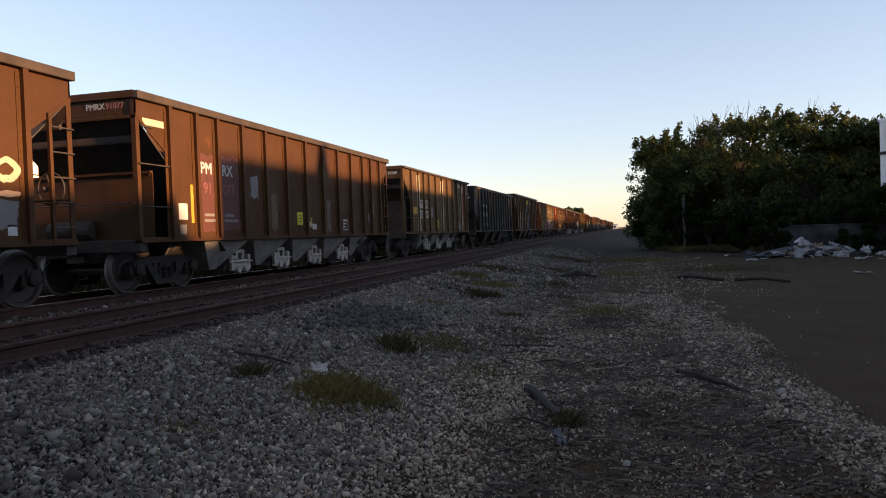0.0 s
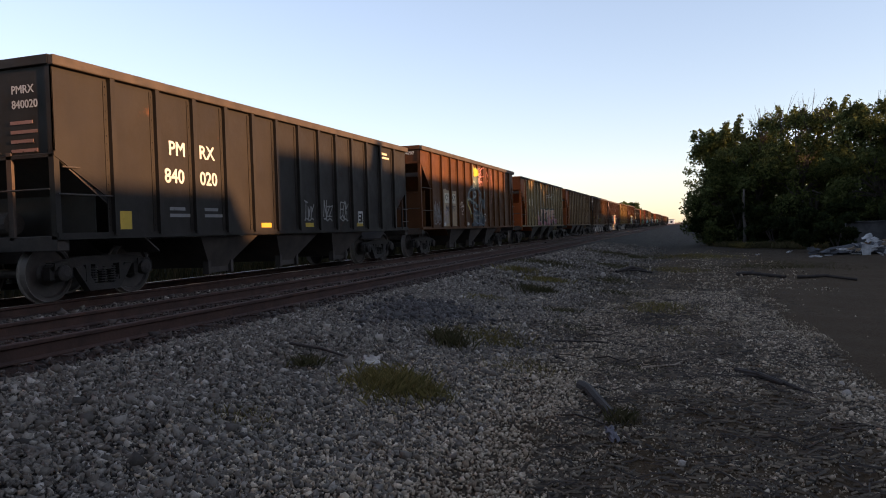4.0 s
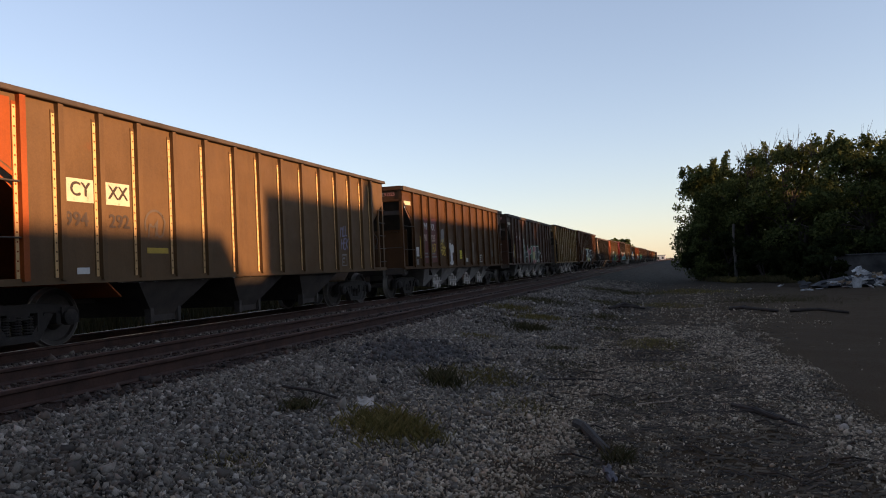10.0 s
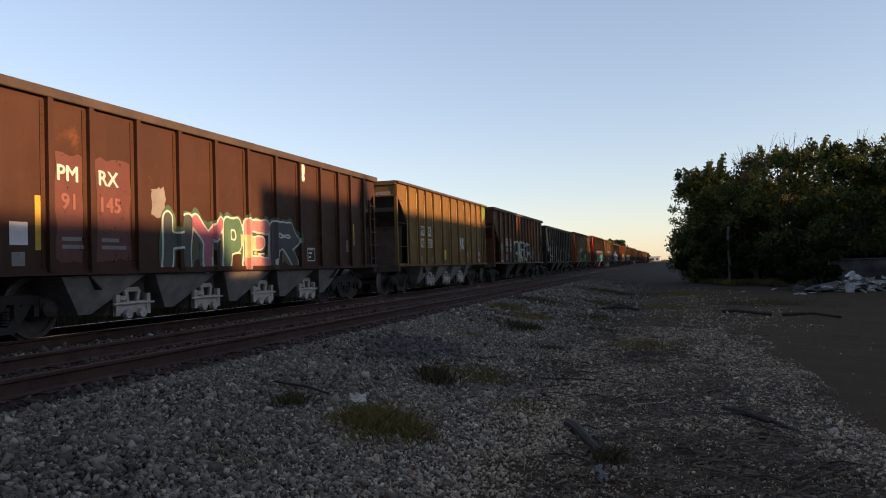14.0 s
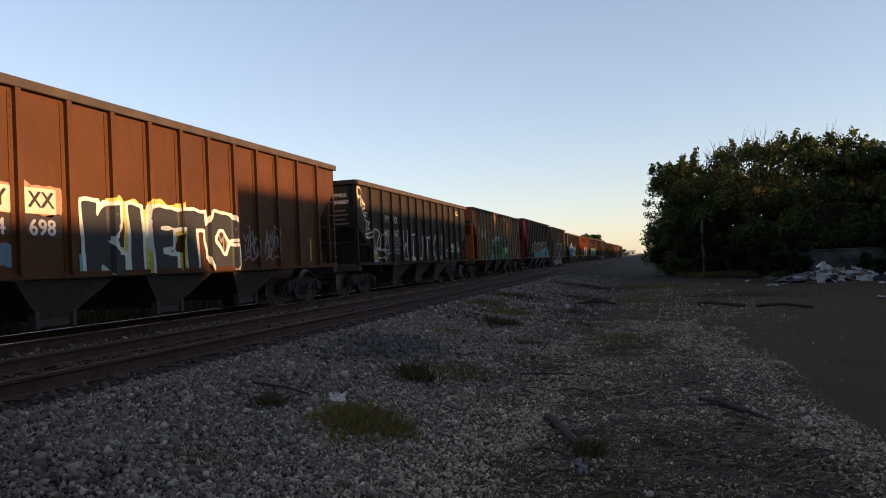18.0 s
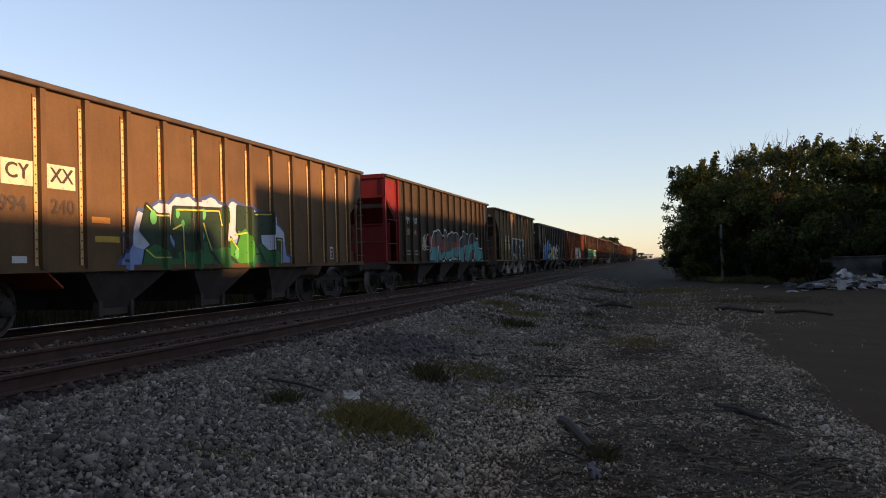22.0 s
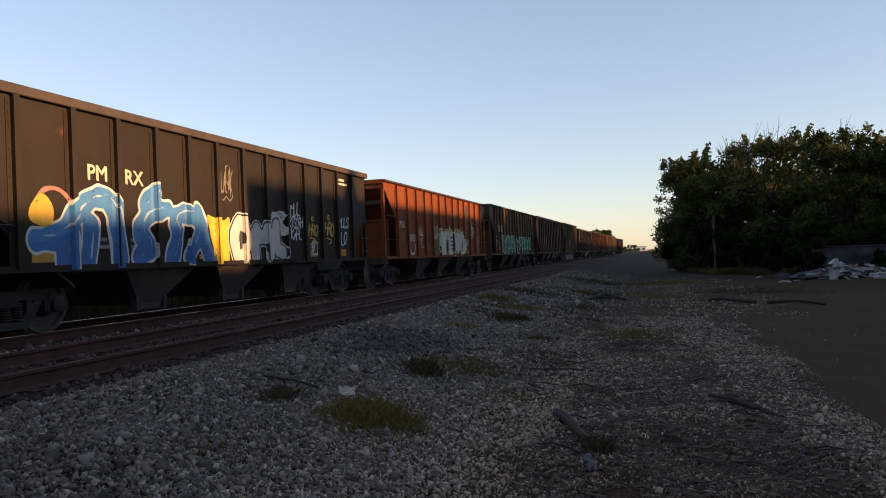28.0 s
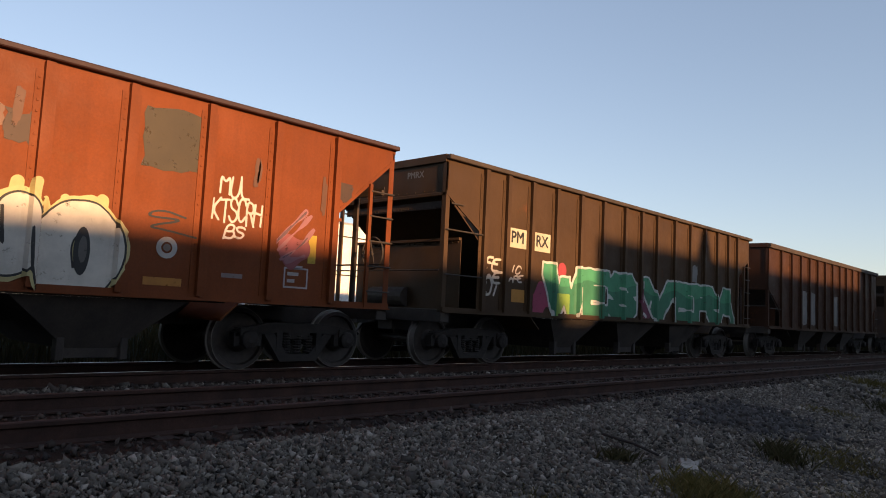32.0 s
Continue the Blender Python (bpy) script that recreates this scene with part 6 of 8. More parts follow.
    piece(4, (5.3, 9.9, 1.05, 3.85), fig, "swirling graffiti lines in pale grey, yellow and pink", 0.035)
    piece(4, (st[3] + 0.15, st[3] + 1.0, 1.4, 2.2), [brush([arc(st[3] + 0.58, 1.86, 0.25, 0.2, 0, 360), [(st[3] + 0.33, 1.84), (st[3] + 0.83, 1.9)], [(st[3] + 0.58, 2.05), (st[3] + 0.42, 1.72)], [(st[3] + 0.5, 1.68), (st[3] + 0.7, 2.02)], [(st[3] + 0.4, 1.58), (st[3] + 0.75, 1.56)]], 0.017, (0.4, 0.3, 0.22), 2)], "round spray-painted sign", 0.022)
    tag(4, 15, st[0] + 0.3, st[0] + 1.0, 1.2, 2.0, GREY, 0.02, 5)
    data_box(c, st[6] + 1.1, 1.28, WHITE, 0.36, 0.34)
    c = cars[10]
    st = CACHE_CARS[c.name]
    for a in (1, 2):
        patch(c, st[a] + 0.14, st[a + 1] - 0.14, 1.95, 2.42, (0.3, 0.17, 0.1), "paint_patch", "pale paint patch")
        patch(c, st[a] + 0.14, st[a + 1] - 0.14, 1.62, 1.95, (0.04, 0.022, 0.014), "paint_patch", "dark paint behind the number")
    patch(c, st[1] + 0.2, st[1] + 1.0, 1.18, 1.5, (0.1, 0.16, 0.19), "paint_patch", "dull blue paint patch")
    mark(c, "CY", "XX", "94", "698", BLACK, st[2], 2.06, 0.34, CREAM, 0.42, WHITE)
    body = cells("KIETC", (4.72, 5.6, 6.35, 7.1, 8.1, 9.3), 1.0, 2.2, 0.16, -0.1)
    piece(10, (4.4, 9.7, 1.0, 2.4), [clipped(brush(body, 0.31, (0.45, 0.4, 0.08), 3, 0.05), lambda gy, gz: np.maximum(np.abs(gy - 6.2) - 1.2, 0 * gy - 0.01)),
                                   clipped(brush(body, 0.3, (0.12, 0.3, 0.34), 5, 0.05), lambda gy, gz: np.maximum(gz - 1.35, gy - 5.6)),
                                   brush(body, 0.235, (0.5, 0.55, 0.5), 5, 0.02, square_distance), brush(body, 0.165, BLACK, 5, 0.02, square_distance)],
          "black graffiti letters outlined in white and yellow", 0.035)
    tag(10, 45, st[0] + 0.1, st[0] + 0.85, 1.75, 2.15, (0.1, 0.3, 0.3), 0.035, 5)
    tag(10, 46, st[0] + 0.1, st[0] + 0.85, 1.3, 1.7, (0.3, 0.06, 0.05), 0.035, 5)
    tag(10, 47, st[0] + 0.1, st[0] + 0.85, 1.1, 1.2, (0.3, 0.28, 0.3), 0.02, 6)
    for i, s in ((7, 41), (8, 42), (9, 43)):
        tag(10, s, st[i] + 0.35, st[i] + 0.95, 1.25, 2.0, GREY, 0.02, 4)
    reflectors(10, (st[8] + 1.0, c["body"] - 1.7), 1.15, YELLOW, 0.6, 0.08)
    c = cars[16]
    st = CACHE_CARS[c.name]
    lettering(c, "SPSX", 0.33, st[0] + 0.1, 2.1, WHITE)
    lettering(c, "11", 0.38, st[0] + 0.5, 1.6, GREY)
    lettering(c, "010", 0.4, st[1] + 0.25, 1.6, WHITE)
    piece(16, (2.3, 3.4, 1.05, 1.7), [brush(soften([[(2.5, 1.48), (2.55, 1.18), (2.85, 1.12), (3.08, 1.2), (3.14, 1.48)]], 1), 0.034, WHITE, 2)], "white chalky tag", 0.025)
    piece(16, (3.3, 4.4, 1.3, 2.3), [brush([[(3.7 + 0.1 * i, 1.86), (3.62 + 0.13 * i, 2.2 - 0.05 * abs(i - 2))] for i in range(5)] + [[(3.68, 1.86), (4.12, 1.84)]], 0.024, CREAM, 2), brush(script("OEK", 3.58, 4.05, 1.56, 1.76, 3, 0.15) + soften([[(3.55, 1.5), (4.0, 1.5), (3.75, 1.38), (4.2, 1.36), (4.1, 1.46)]]), 0.018, (0.4, 0.3, 0.26), 4)], "white crown tag over small letters", 0.022)
    piece(16, (4.4, 5.3, 1.3, 2.2), thin(soften([[(4.6, 2.0), (4.9, 2.05), (5.05, 1.95), (4.65, 1.82), (5.02, 1.8), (4.62, 1.62), (4.95, 1.56)]]), 0.014, BLACK), "thin black zigzag", 0.022)
    shapes = [[(6.42, 1.9), (6.42, 1.35), (6.62, 1.15), (6.82, 1.35), (6.82, 1.9)], [(7.0, 1.15), (7.05, 1.8), (7.4, 1.95), (7.72, 1.8), (7.78, 1.15)], [(8.1, 1.15), (8.1, 1.9)], [(8.62, 1.9), (8.66, 1.2), (8.95, 1.85), (9.2, 1.2), (9.22, 1.85)], [(9.62, 1.15), (9.55, 1.6), (9.75, 1.88), (10.1, 1.8), (10.18, 1.4), (10.0, 1.15)]]
    body = soften(shapes)
    spikes = [[(y, 1.85), (y + 0.06 * math.sin(9 * y), 2.12 + 0.09 * math.sin(5 * y) + 0.05 * math.sin(13 * y))] for y in [6.1 + 0.19 * i for i in range(22)]]
    bars = [[(7.98, 1.3 + 0.17 * i), (8.3, 1.34 + 0.17 * i)] for i in range(4)]
    piece(16, (5.7, 11.0, 1.0, 2.5), [(lambda gy, gz: np.maximum(np.hypot((gy - 5.95) / 0.6, gz - 1.3) - 0.45, 1.02 - gz) + wobble(gy, gz, 2, 0.05), (0.09, 0.085, 0.03)), brush(spikes, 0.06, (0.46, 0.38, 0.16), 4, 0.02), brush(body, 0.265, (0.47, 0.4, 0.18), 4, 0.03), brush(body, 0.225, BLACK, 4, 0.012), brush(body, 0.2, (0.54, 0.5, 0.43), 4, 0.012),
                                   brush(soften([[(6.5, 1.95), (6.52, 1.45), (6.62, 1.35)], [(6.3, 1.9), (6.28, 1.4)], [(7.25, 1.15), (7.25, 1.6)], [(7.52, 1.2), (7.55, 1.6)], [(8.75, 1.6), (8.78, 1.15)], [(9.05, 1.9), (9.08, 1.5)], [(9.35, 1.7), (9.38, 1.2)], [(8.85, 2.0), (8.9, 1.65), (9.02, 1.3)]]), 0.016, BLACK, 9, 0.008),
                                   (lambda gy, gz: np.hypot((gy - 9.9) / 0.34, (gz - 1.48) / 1.05) - 0.27, BLACK), (lambda gy, gz: np.hypot((gy - 9.91) / 0.3, (gz - 1.5) / 1.0) - 0.16, (0.1, 0.09, 0.08)), brush(bars, 0.035, BLACK, 3, 0.02)],
          "cream and white bubble graffiti with black lines", 0.03)
    piece(16, (5.5, 6.4, 1.6, 2.45), [brush(script("WK", 5.62, 6.05, 1.72, 2.0, 3) + [[(5.7 + 0.12 * i, 2.02), (5.66 + 0.14 * i, 2.25)] for i in range(4)], 0.03, (0.46, 0.4, 0.26), 2)], "cream spray-painted crown tag", 0.025)
    patch(c, 9.0, 9.32, 2.62, 2.95, (0.05, 0.025, 0.014), "paint_patch", "dark brown smear")
    patch(c, 10.52, 11.3, 2.6, 3.38, (0.042, 0.03, 0.014), "paint_patch", "brown square paint patch")
    patch(c, st[7] + 0.3, st[7] + 0.6, 2.75, 3.0, (0.16, 0.08, 0.05), "paint_patch", "brown paint smear")
    piece(16, (11.3, 12.5, 1.7, 2.8), thin(script("MUL", 11.58, 12.04, 2.4, 2.7, 2, 0.05, 0, 1.15, 0.06) + script("KTSCRH", 11.48, 12.25, 2.06, 2.38, 5, 0.05, 0, 1.15, 0.07) + script("BS", 11.7, 11.98, 1.84, 2.02, 4), 0.015, (0.55, 0.5, 0.46)), "white hand-sprayed tag in quick letters", 0.016)
    piece(16, (10.4, 11.5, 1.65, 2.2), thin(soften([[(11.15, 2.02), (10.8, 2.1), (10.58, 1.98), (11.2, 2.0), (10.6, 1.86), (10.9, 1.84), (11.3, 1.78)]]), 0.013, BLACK), "thin black scrawl", 0.02)
    patch(c, 10.65, 11.15, 1.14, 1.24, (0.4, 0.16, 0.02), "reflector_strip", "orange reflector strip")
    small_print(c, 11.7, 1.3, (0.2, 0.15, 0.14), 1, 0.45)
    piece(16, (10.5, 11.3, 1.3, 1.9), [(lambda gy, gz: np.abs(np.hypot(gy - 10.92, gz - 1.62) - 0.105) - 0.032, (0.4, 0.36, 0.32)), (lambda gy, gz: np.hypot(gy - 10.92, gz - 1.62) - 0.05, (0.2, 0.15, 0.12))], "small painted ring", 0.025)
    data_box(c, 12.68, 1.22, (0.36, 0.32, 0.3), 0.42, 0.3)
    patch(c, 13.08, 13.22, 1.6, 2.02, YELLOW, "reflector_strip", "yellow reflector strip")
    smear = soften([[(12.55, 1.75), (12.8, 2.0), (13.1, 2.3)], [(12.5, 1.85), (12.75, 2.1), (13.0, 2.35)], [(12.6, 1.62), (12.9, 1.8), (13.15, 2.1)], [(12.7, 1.6), (13.0, 1.7)]])
    piece(16, (12.3, 13.4, 1.4, 2.6), [(lambda gy, gz: np.hypot((gy - 12.8) / 1.1, gz - 1.78) - 0.24 + wobble(gy, gz, 3, 0.05), (0.24, 0.06, 0.06)), brush(smear, 0.03, (0.27, 0.11, 0.12), 3, 0.02), brush(smear[1:3], 0.012, (0.1, 0.05, 0.06), 4, 0.01)], "pink and purple streaks of paint", 0.025)
    patch(c, 13.55, 13.85, 2.6, 2.9, (0.05, 0.025, 0.014), "paint_patch", "dark brown smear")
    for s in range(14):
        rng = random.Random(s)
        yy = rng.uniform(st[0], st[-1])
        i = min(range(len(st)), key=lambda q: abs(st[q] - yy))
        yy = st[i] + rng.uniform(0.2, 0.9) if i < len(st) - 1 else yy
        tag(16, 60 + s, yy, yy + 0.05, rng.uniform(2.3, 2.9), rng.uniform(2.9, 3.3), (0.1, 0.04, 0.02), rng.uniform(0.01, 0.03), 2)
    # cars with painted ends
    for k, marks, col in ((5, ("CY", "XX", "994", "327"), BLACK), (6, ("CY", "XX", "994", "292"), (0.04, 0.024, 0.014)), (12, ("CY", "XX", "994", "240"), (0.04, 0.024, 0.014))):
        c = cars[k]
        st = CACHE_CARS[c.name]
        end_panels(c, ORANGE)
        mark(c, *marks, col, st[2], 2.34, 0.31, CREAM, 0.47)
        end_lettering(c, "CYXX", 0.17, 0.45, 3.5, GREY)
        end_lettering(c, marks[2] + marks[3], 0.17, 0.45, 3.3, GREY)
        patch(c, st[1] + 0.3, st[1] + 0.55, 1.12, 1.22, WHITE, "placard")
        patch(c, st[3] + 0.2, st[3] + 0.75, 1.45, 1.55, YELLOW, "reflector_strip", "yellow reflector strip")
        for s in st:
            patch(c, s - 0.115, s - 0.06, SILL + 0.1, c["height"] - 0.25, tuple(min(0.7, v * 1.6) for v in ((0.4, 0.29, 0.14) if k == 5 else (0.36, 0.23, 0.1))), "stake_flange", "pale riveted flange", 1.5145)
    for k in (9, 14):
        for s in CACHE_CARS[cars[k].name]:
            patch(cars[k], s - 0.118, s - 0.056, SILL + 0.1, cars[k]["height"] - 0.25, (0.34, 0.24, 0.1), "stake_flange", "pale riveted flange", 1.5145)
    end_panels(cars[13], SIGNAL_RED)
    st = CACHE_CARS[cars[5].name]
    y0 = 4.4
    edges = (5.22, 6.16, 7.14, 8.2, 8.95, 9.45, 10.45)
    apiece = [cells(ch, (a, b), 0.98, 2.1, 0.17) for ch, a, b in zip("TEMSUR", edges, edges[1:])]
    body = [line for group in apiece for line in group]
    curls = [arc(4.82, 1.28, 0.2, 0.22, 40, 330), [(4.65, 1.1), (5.4, 1.12)], *soften([[(10.3, 1.14), (10.7, 1.16), (10.82, 1.32)]])]
    rolls = [arc(4.86, 1.3, 0.08, 0.09, 0, 330), arc(7.62, 1.2, 0.11, 0.12, 40, 380), arc(10.78, 1.22, 0.07, 0.08, 0, 330), *soften([[(8.35, 1.25), (8.55, 1.6), (8.75, 1.75)], [(9.6, 1.15), (9.75, 1.45), (10.0, 1.55)], [(6.3, 1.2), (6.5, 1.45)], [(5.6, 1.3), (5.65, 1.7)], [(9.05, 1.2), (9.15, 1.5), (9.3, 1.55)]])]
    rim = body + curls
    piece(5, (4.3, 11.1, 1.02, 2.4), [brush(rim, 0.235, (0.09, 0.085, 0.03), 2, 0.03), brush(rim, 0.205, BLACK, 14, 0.015), brush(rim, 0.17, (0.6, 0.52, 0.45), 14, 0.015), brush(rim, 0.15, (0.5, 0.31, 0.22), 14, 0.015),
                                   clipped(brush(rim, 0.15, (0.4, 0.19, 0.18), 14, 0.015), lambda gy, gz: gz - 1.62 - 0.06 * np.sin(4 * gy)), clipped(brush(rim, 0.15, (0.3, 0.11, 0.13), 14, 0.015), lambda gy, gz: gz - 1.3 - 0.1 * np.sin(3 * gy)),
                                   clipped((lambda gy, gz: np.minimum.reduce([np.abs(distance(g, gy, gz) - 0.17) for g in apiece]) - 0.02, BLACK), lambda gy, gz: distance(rim, gy, gz) - 0.2),
                                   brush(rolls, 0.022, BLACK, 5, 0.01), brush([[(6.22, 1.5), (6.45, 1.52)], [(9.0, 1.52), (9.35, 1.5)]], 0.05, (0.35, 0.17, 0.04), 6)],
          "pink and peach graffiti letters with black outlines", 0.03)
    piece(5, (4.2, 5.1, 1.3, 2.2), [brush(script("ANIS", 4.4, 4.82, 1.6, 1.85, 3, 0.1) + [arc(4.62, 1.74, 0.26, 0.28, 0, 350)], 0.03, WHITE, 3)], "white round spray-painted tag", 0.025)
    piece(5, (7.5, 12.0, 2.3, 3.5), thin(script("C", 7.75, 8.0, 2.84, 3.08, 1) + script("8A", 8.15, 8.66, 2.82, 3.16, 2) + script("(J", 8.8, 9.15, 2.9, 3.22, 3) + script("QY", 9.34, 9.88, 2.78, 3.18, 4) + script("H", 10.12, 10.6, 2.55, 3.08, 5) + script("8", 11.12, 11.6, 2.68, 3.15, 6), 0.018, (0.6, 0.55, 0.46)), "thin white hand-sprayed letters", 0.025)
    piece(5, (11.0, 11.6, 1.2, 2.3), thin(script("JO", 11.1, 11.3, 1.95, 2.2, 1) + script("SO", 11.12, 11.4, 1.68, 1.92, 2) + script("DE", 11.15, 11.45, 1.4, 1.66, 3), 0.018, BLACK), "small black tag running downwards", 0.02)
    piece(5, (11.7, 13.4, 1.1, 2.1), thin([arc(12.2, 1.35, 0.34, 0.5, 20, 170), arc(12.2, 1.35, 0.22, 0.35, 20, 170), arc(12.95, 1.35, 0.35, 0.45, 10, 170), arc(12.95, 1.3, 0.22, 0.3, 10, 170), [(11.85, 1.4), (13.3, 1.38)]], 0.016, (0.22, 0.1, 0.03)), "thin rust-coloured arches", 0.025)
    piece(5, (2.5, 3.3, 1.45, 1.95), thin(script("CHA", 2.62, 3.0, 1.62, 1.78, 7), 0.02, BLACK), "small dark tag", 0.02)
    piece(5, (0.95, 1.65, 1.6, 2.05), thin(script("HOB", 1.03, 1.45, 1.7, 1.9, 4, 0.2), 0.024, RED), "red spray-painted tag", 0.02)
    st = CACHE_CARS[cars[6].name]
    piece(6, (11.1, 11.9, 1.45, 2.4), thin(script("MUL", 11.2, 11.62, 1.98, 2.25, 4) + script("HEK", 11.2, 11.65, 1.6, 1.92, 5), 0.02, (0.16, 0.15, 0.22)), "dull violet tag in quick letters", 0.022)
    piece(6, (3.4, 4.2, 1.3, 2.4), thin([arc(3.78, 1.95, 0.26, 0.26, 10, 200), *script("MU", 3.6, 3.98, 1.75, 2.05, 3)], 0.02, (0.07, 0.05, 0.035)), "dark sprayed arch over small letters", 0.022)
    data_box(cars[6], 11.24, 1.15, GREY, 0.32, 0.32)
    st = CACHE_CARS[cars[12].name]
    shapes = [[(4.6, 1.68), (4.78, 2.15), (5.05, 1.98), (5.32, 1.97), (5.33, 1.58), (5.48, 1.32), (5.5, 0.97), (4.62, 0.97), (4.72, 1.32), (4.9, 1.42)],
              [(5.5, 2.14), (7.0, 2.2), (7.12, 2.25), (7.34, 2.07), (7.14, 1.86), (7.08, 1.45), (7.28, 0.97), (5.48, 0.97), (5.56, 1.5), (5.42, 1.66)],
              [(7.62, 2.3), (8.16, 2.27), (8.2, 0.97), (7.18, 0.97), (7.06, 1.42), (7.35, 1.62), (7.56, 1.42), (7.7, 1.66), (7.58, 1.78)],
              [(8.28, 2.18), (9.05, 2.22), (9.05, 1.76), (8.52, 1.74), (8.56, 1.5), (8.9, 1.32), (9.12, 1.36), (9.1, 1.64), (9.5, 1.63), (9.46, 0.97), (8.26, 0.97)]]
    block = union(*[solid(c) for c in shapes])
    rim = union(*[solid(c, 0.035) for c in shapes])
    cloud = lambda gy, gz, e=0.0: np.maximum(gz - np.interp(gy, (4.0, 4.17, 4.4, 4.55, 4.9, 5.1, 5.3, 5.45, 6.0, 6.3, 6.85, 7.1, 7.6, 7.9, 8.3, 8.6, 9.13, 9.2, 9.6, 9.7, 9.95), (1.05, 1.3, 1.65, 2.08, 2.14, 2.3, 2.22, 2.32, 2.47, 2.36, 2.5, 2.34, 2.44, 2.4, 2.32, 2.26, 2.24, 2.12, 1.87, 1.35, 1.2)) + e, np.abs(gy - 6.98) - 2.93 + e) + wobble(gy, gz, 3, 0.04)
    lower = lambda gy, gz: gz - 1.36 - 0.1 * np.sin(3.1 * gy) - 0.06 * np.sin(9 * gy)
    yellow = [[(4.76, 2.12), (5.02, 1.96), (5.3, 1.96)], [(5.56, 2.1), (6.94, 2.15)], [(6.94, 2.15), (7.02, 1.86)], [(7.16, 2.2), (7.33, 2.07), (7.14, 1.86)], [(5.46, 1.72), (5.76, 1.84), (5.8, 1.02)], [(4.72, 1.34), (4.95, 1.2), (5.3, 1.2)],
              [(6.4, 1.88), (6.52, 1.6), (6.66, 1.34)], [(7.14, 1.55), (7.35, 1.6), (7.62, 1.36)], [(7.5, 1.68), (7.96, 1.74)], [(8.17, 2.1), (8.2, 1.02)], [(8.3, 2.16), (9.0, 2.2)], [(9.12, 1.62), (9.44, 1.62), (9.42, 1.05)]]
    strokes = [[(5.86, 1.02), (5.74, 1.3)], [(6.1, 2.1), (6.14, 1.5), (6.3, 1.3)], [(6.62, 1.35), (7.0, 1.0)], [(7.35, 1.2), (7.7, 1.0)], [(8.35, 1.5), (8.75, 1.02)], [(6.5, 1.75), (6.62, 1.75), (6.58, 1.5)], [(5.34, 1.5), (5.6, 1.2)]]
    piece(12, (3.7, 10.1, 0.98, 2.65), [(lambda gy, gz: cloud(gy, gz), (0.035, 0.06, 0.17)), (lambda gy, gz: cloud(gy, gz, 0.08), (0.38, 0.42, 0.5)), (lambda gy, gz: np.maximum(cloud(gy, gz, 0.07), gz - 1.5 + 0.15 * np.sin(3 * gy)), (0.17, 0.25, 0.45)),
                                    (rim, (0.008, 0.014, 0.009)), (block, (0.006, 0.024, 0.007)), clipped((block, (0.006, 0.1, 0.022)), lower),
                                    clipped((block, (0.03, 0.19, 0.012)), lambda gy, gz: np.hypot((gy - 7.75) / 0.9, (gz - 1.42) / 0.75) - 0.48 + wobble(gy, gz, 9, 0.08)),
                                    clipped((block, (0.012, 0.06, 0.014)), lambda gy, gz: np.hypot((gy - 5.8) / 0.9, gz - 1.95) - 0.3 + wobble(gy, gz, 6, 0.07)),
                                    *thin(strokes, 0.035, (0.008, 0.016, 0.01)), *thin(yellow, 0.017, (0.42, 0.4, 0.06)),
                                    (lambda gy, gz: np.minimum.reduce([np.hypot(gy - a, (gz - b) * 0.7) - r for a, b, r in ((4.92, 1.92, 0.09), (5.6, 2.02, 0.06), (5.75, 1.85, 0.05), (6.4, 2.06, 0.08), (6.35, 1.62, 0.06), (7.55, 1.28, 0.08))]), (0.09, 0.36, 0.1))],
          "dark green graffiti letters on a blue and white cloud", 0.03)
    tag(12, 83, 4.15, 4.5, 1.15, 1.6, (0.04, 0.06, 0.12), 0.02, 3)
    patch(cars[12], 3.45, 3.9, 1.76, 1.86, (0.4, 0.18, 0.02), "reflector_strip", "orange reflector strip")
    data_box(cars[12], st[12] + 0.3, 1.15, WHITE, 0.2, 0.34)
    c = cars[13]
    st = CACHE_CARS[c.name]
    mark(c, "PM", "RX", "10", "14", WHITE, st[2], 2.42, 0.34, None, 0.42, (0.42, 0.3, 0.18))
    blobs = [soften(g) for g in ([[(4.95, 1.2), (5.15, 1.95), (5.8, 2.0), (6.15, 1.6), (5.9, 1.25)], [(4.75, 1.15), (5.3, 1.2)]], [[(6.62, 2.0), (6.75, 1.6), (6.95, 1.25), (7.3, 1.95)]], [[(7.6, 1.2), (7.65, 1.95)]], [[(8.05, 1.95), (8.15, 1.25), (8.5, 1.9)]],
                                     [[(9.05, 1.2), (9.2, 1.9), (9.6, 2.08), (9.95, 1.9), (10.05, 1.2)]], [[(10.6, 1.2), (10.7, 1.95), (11.2, 2.05), (11.65, 1.8), (11.75, 1.25)], [(11.9, 1.3), (12.4, 1.32)]])]
    body = [line for g in blobs for line in g]
    low = lambda gy, gz: gz - 1.52 - 0.12 * np.sin(1.7 * gy) - 0.35 * np.clip(gy - 8.8, 0, 1)
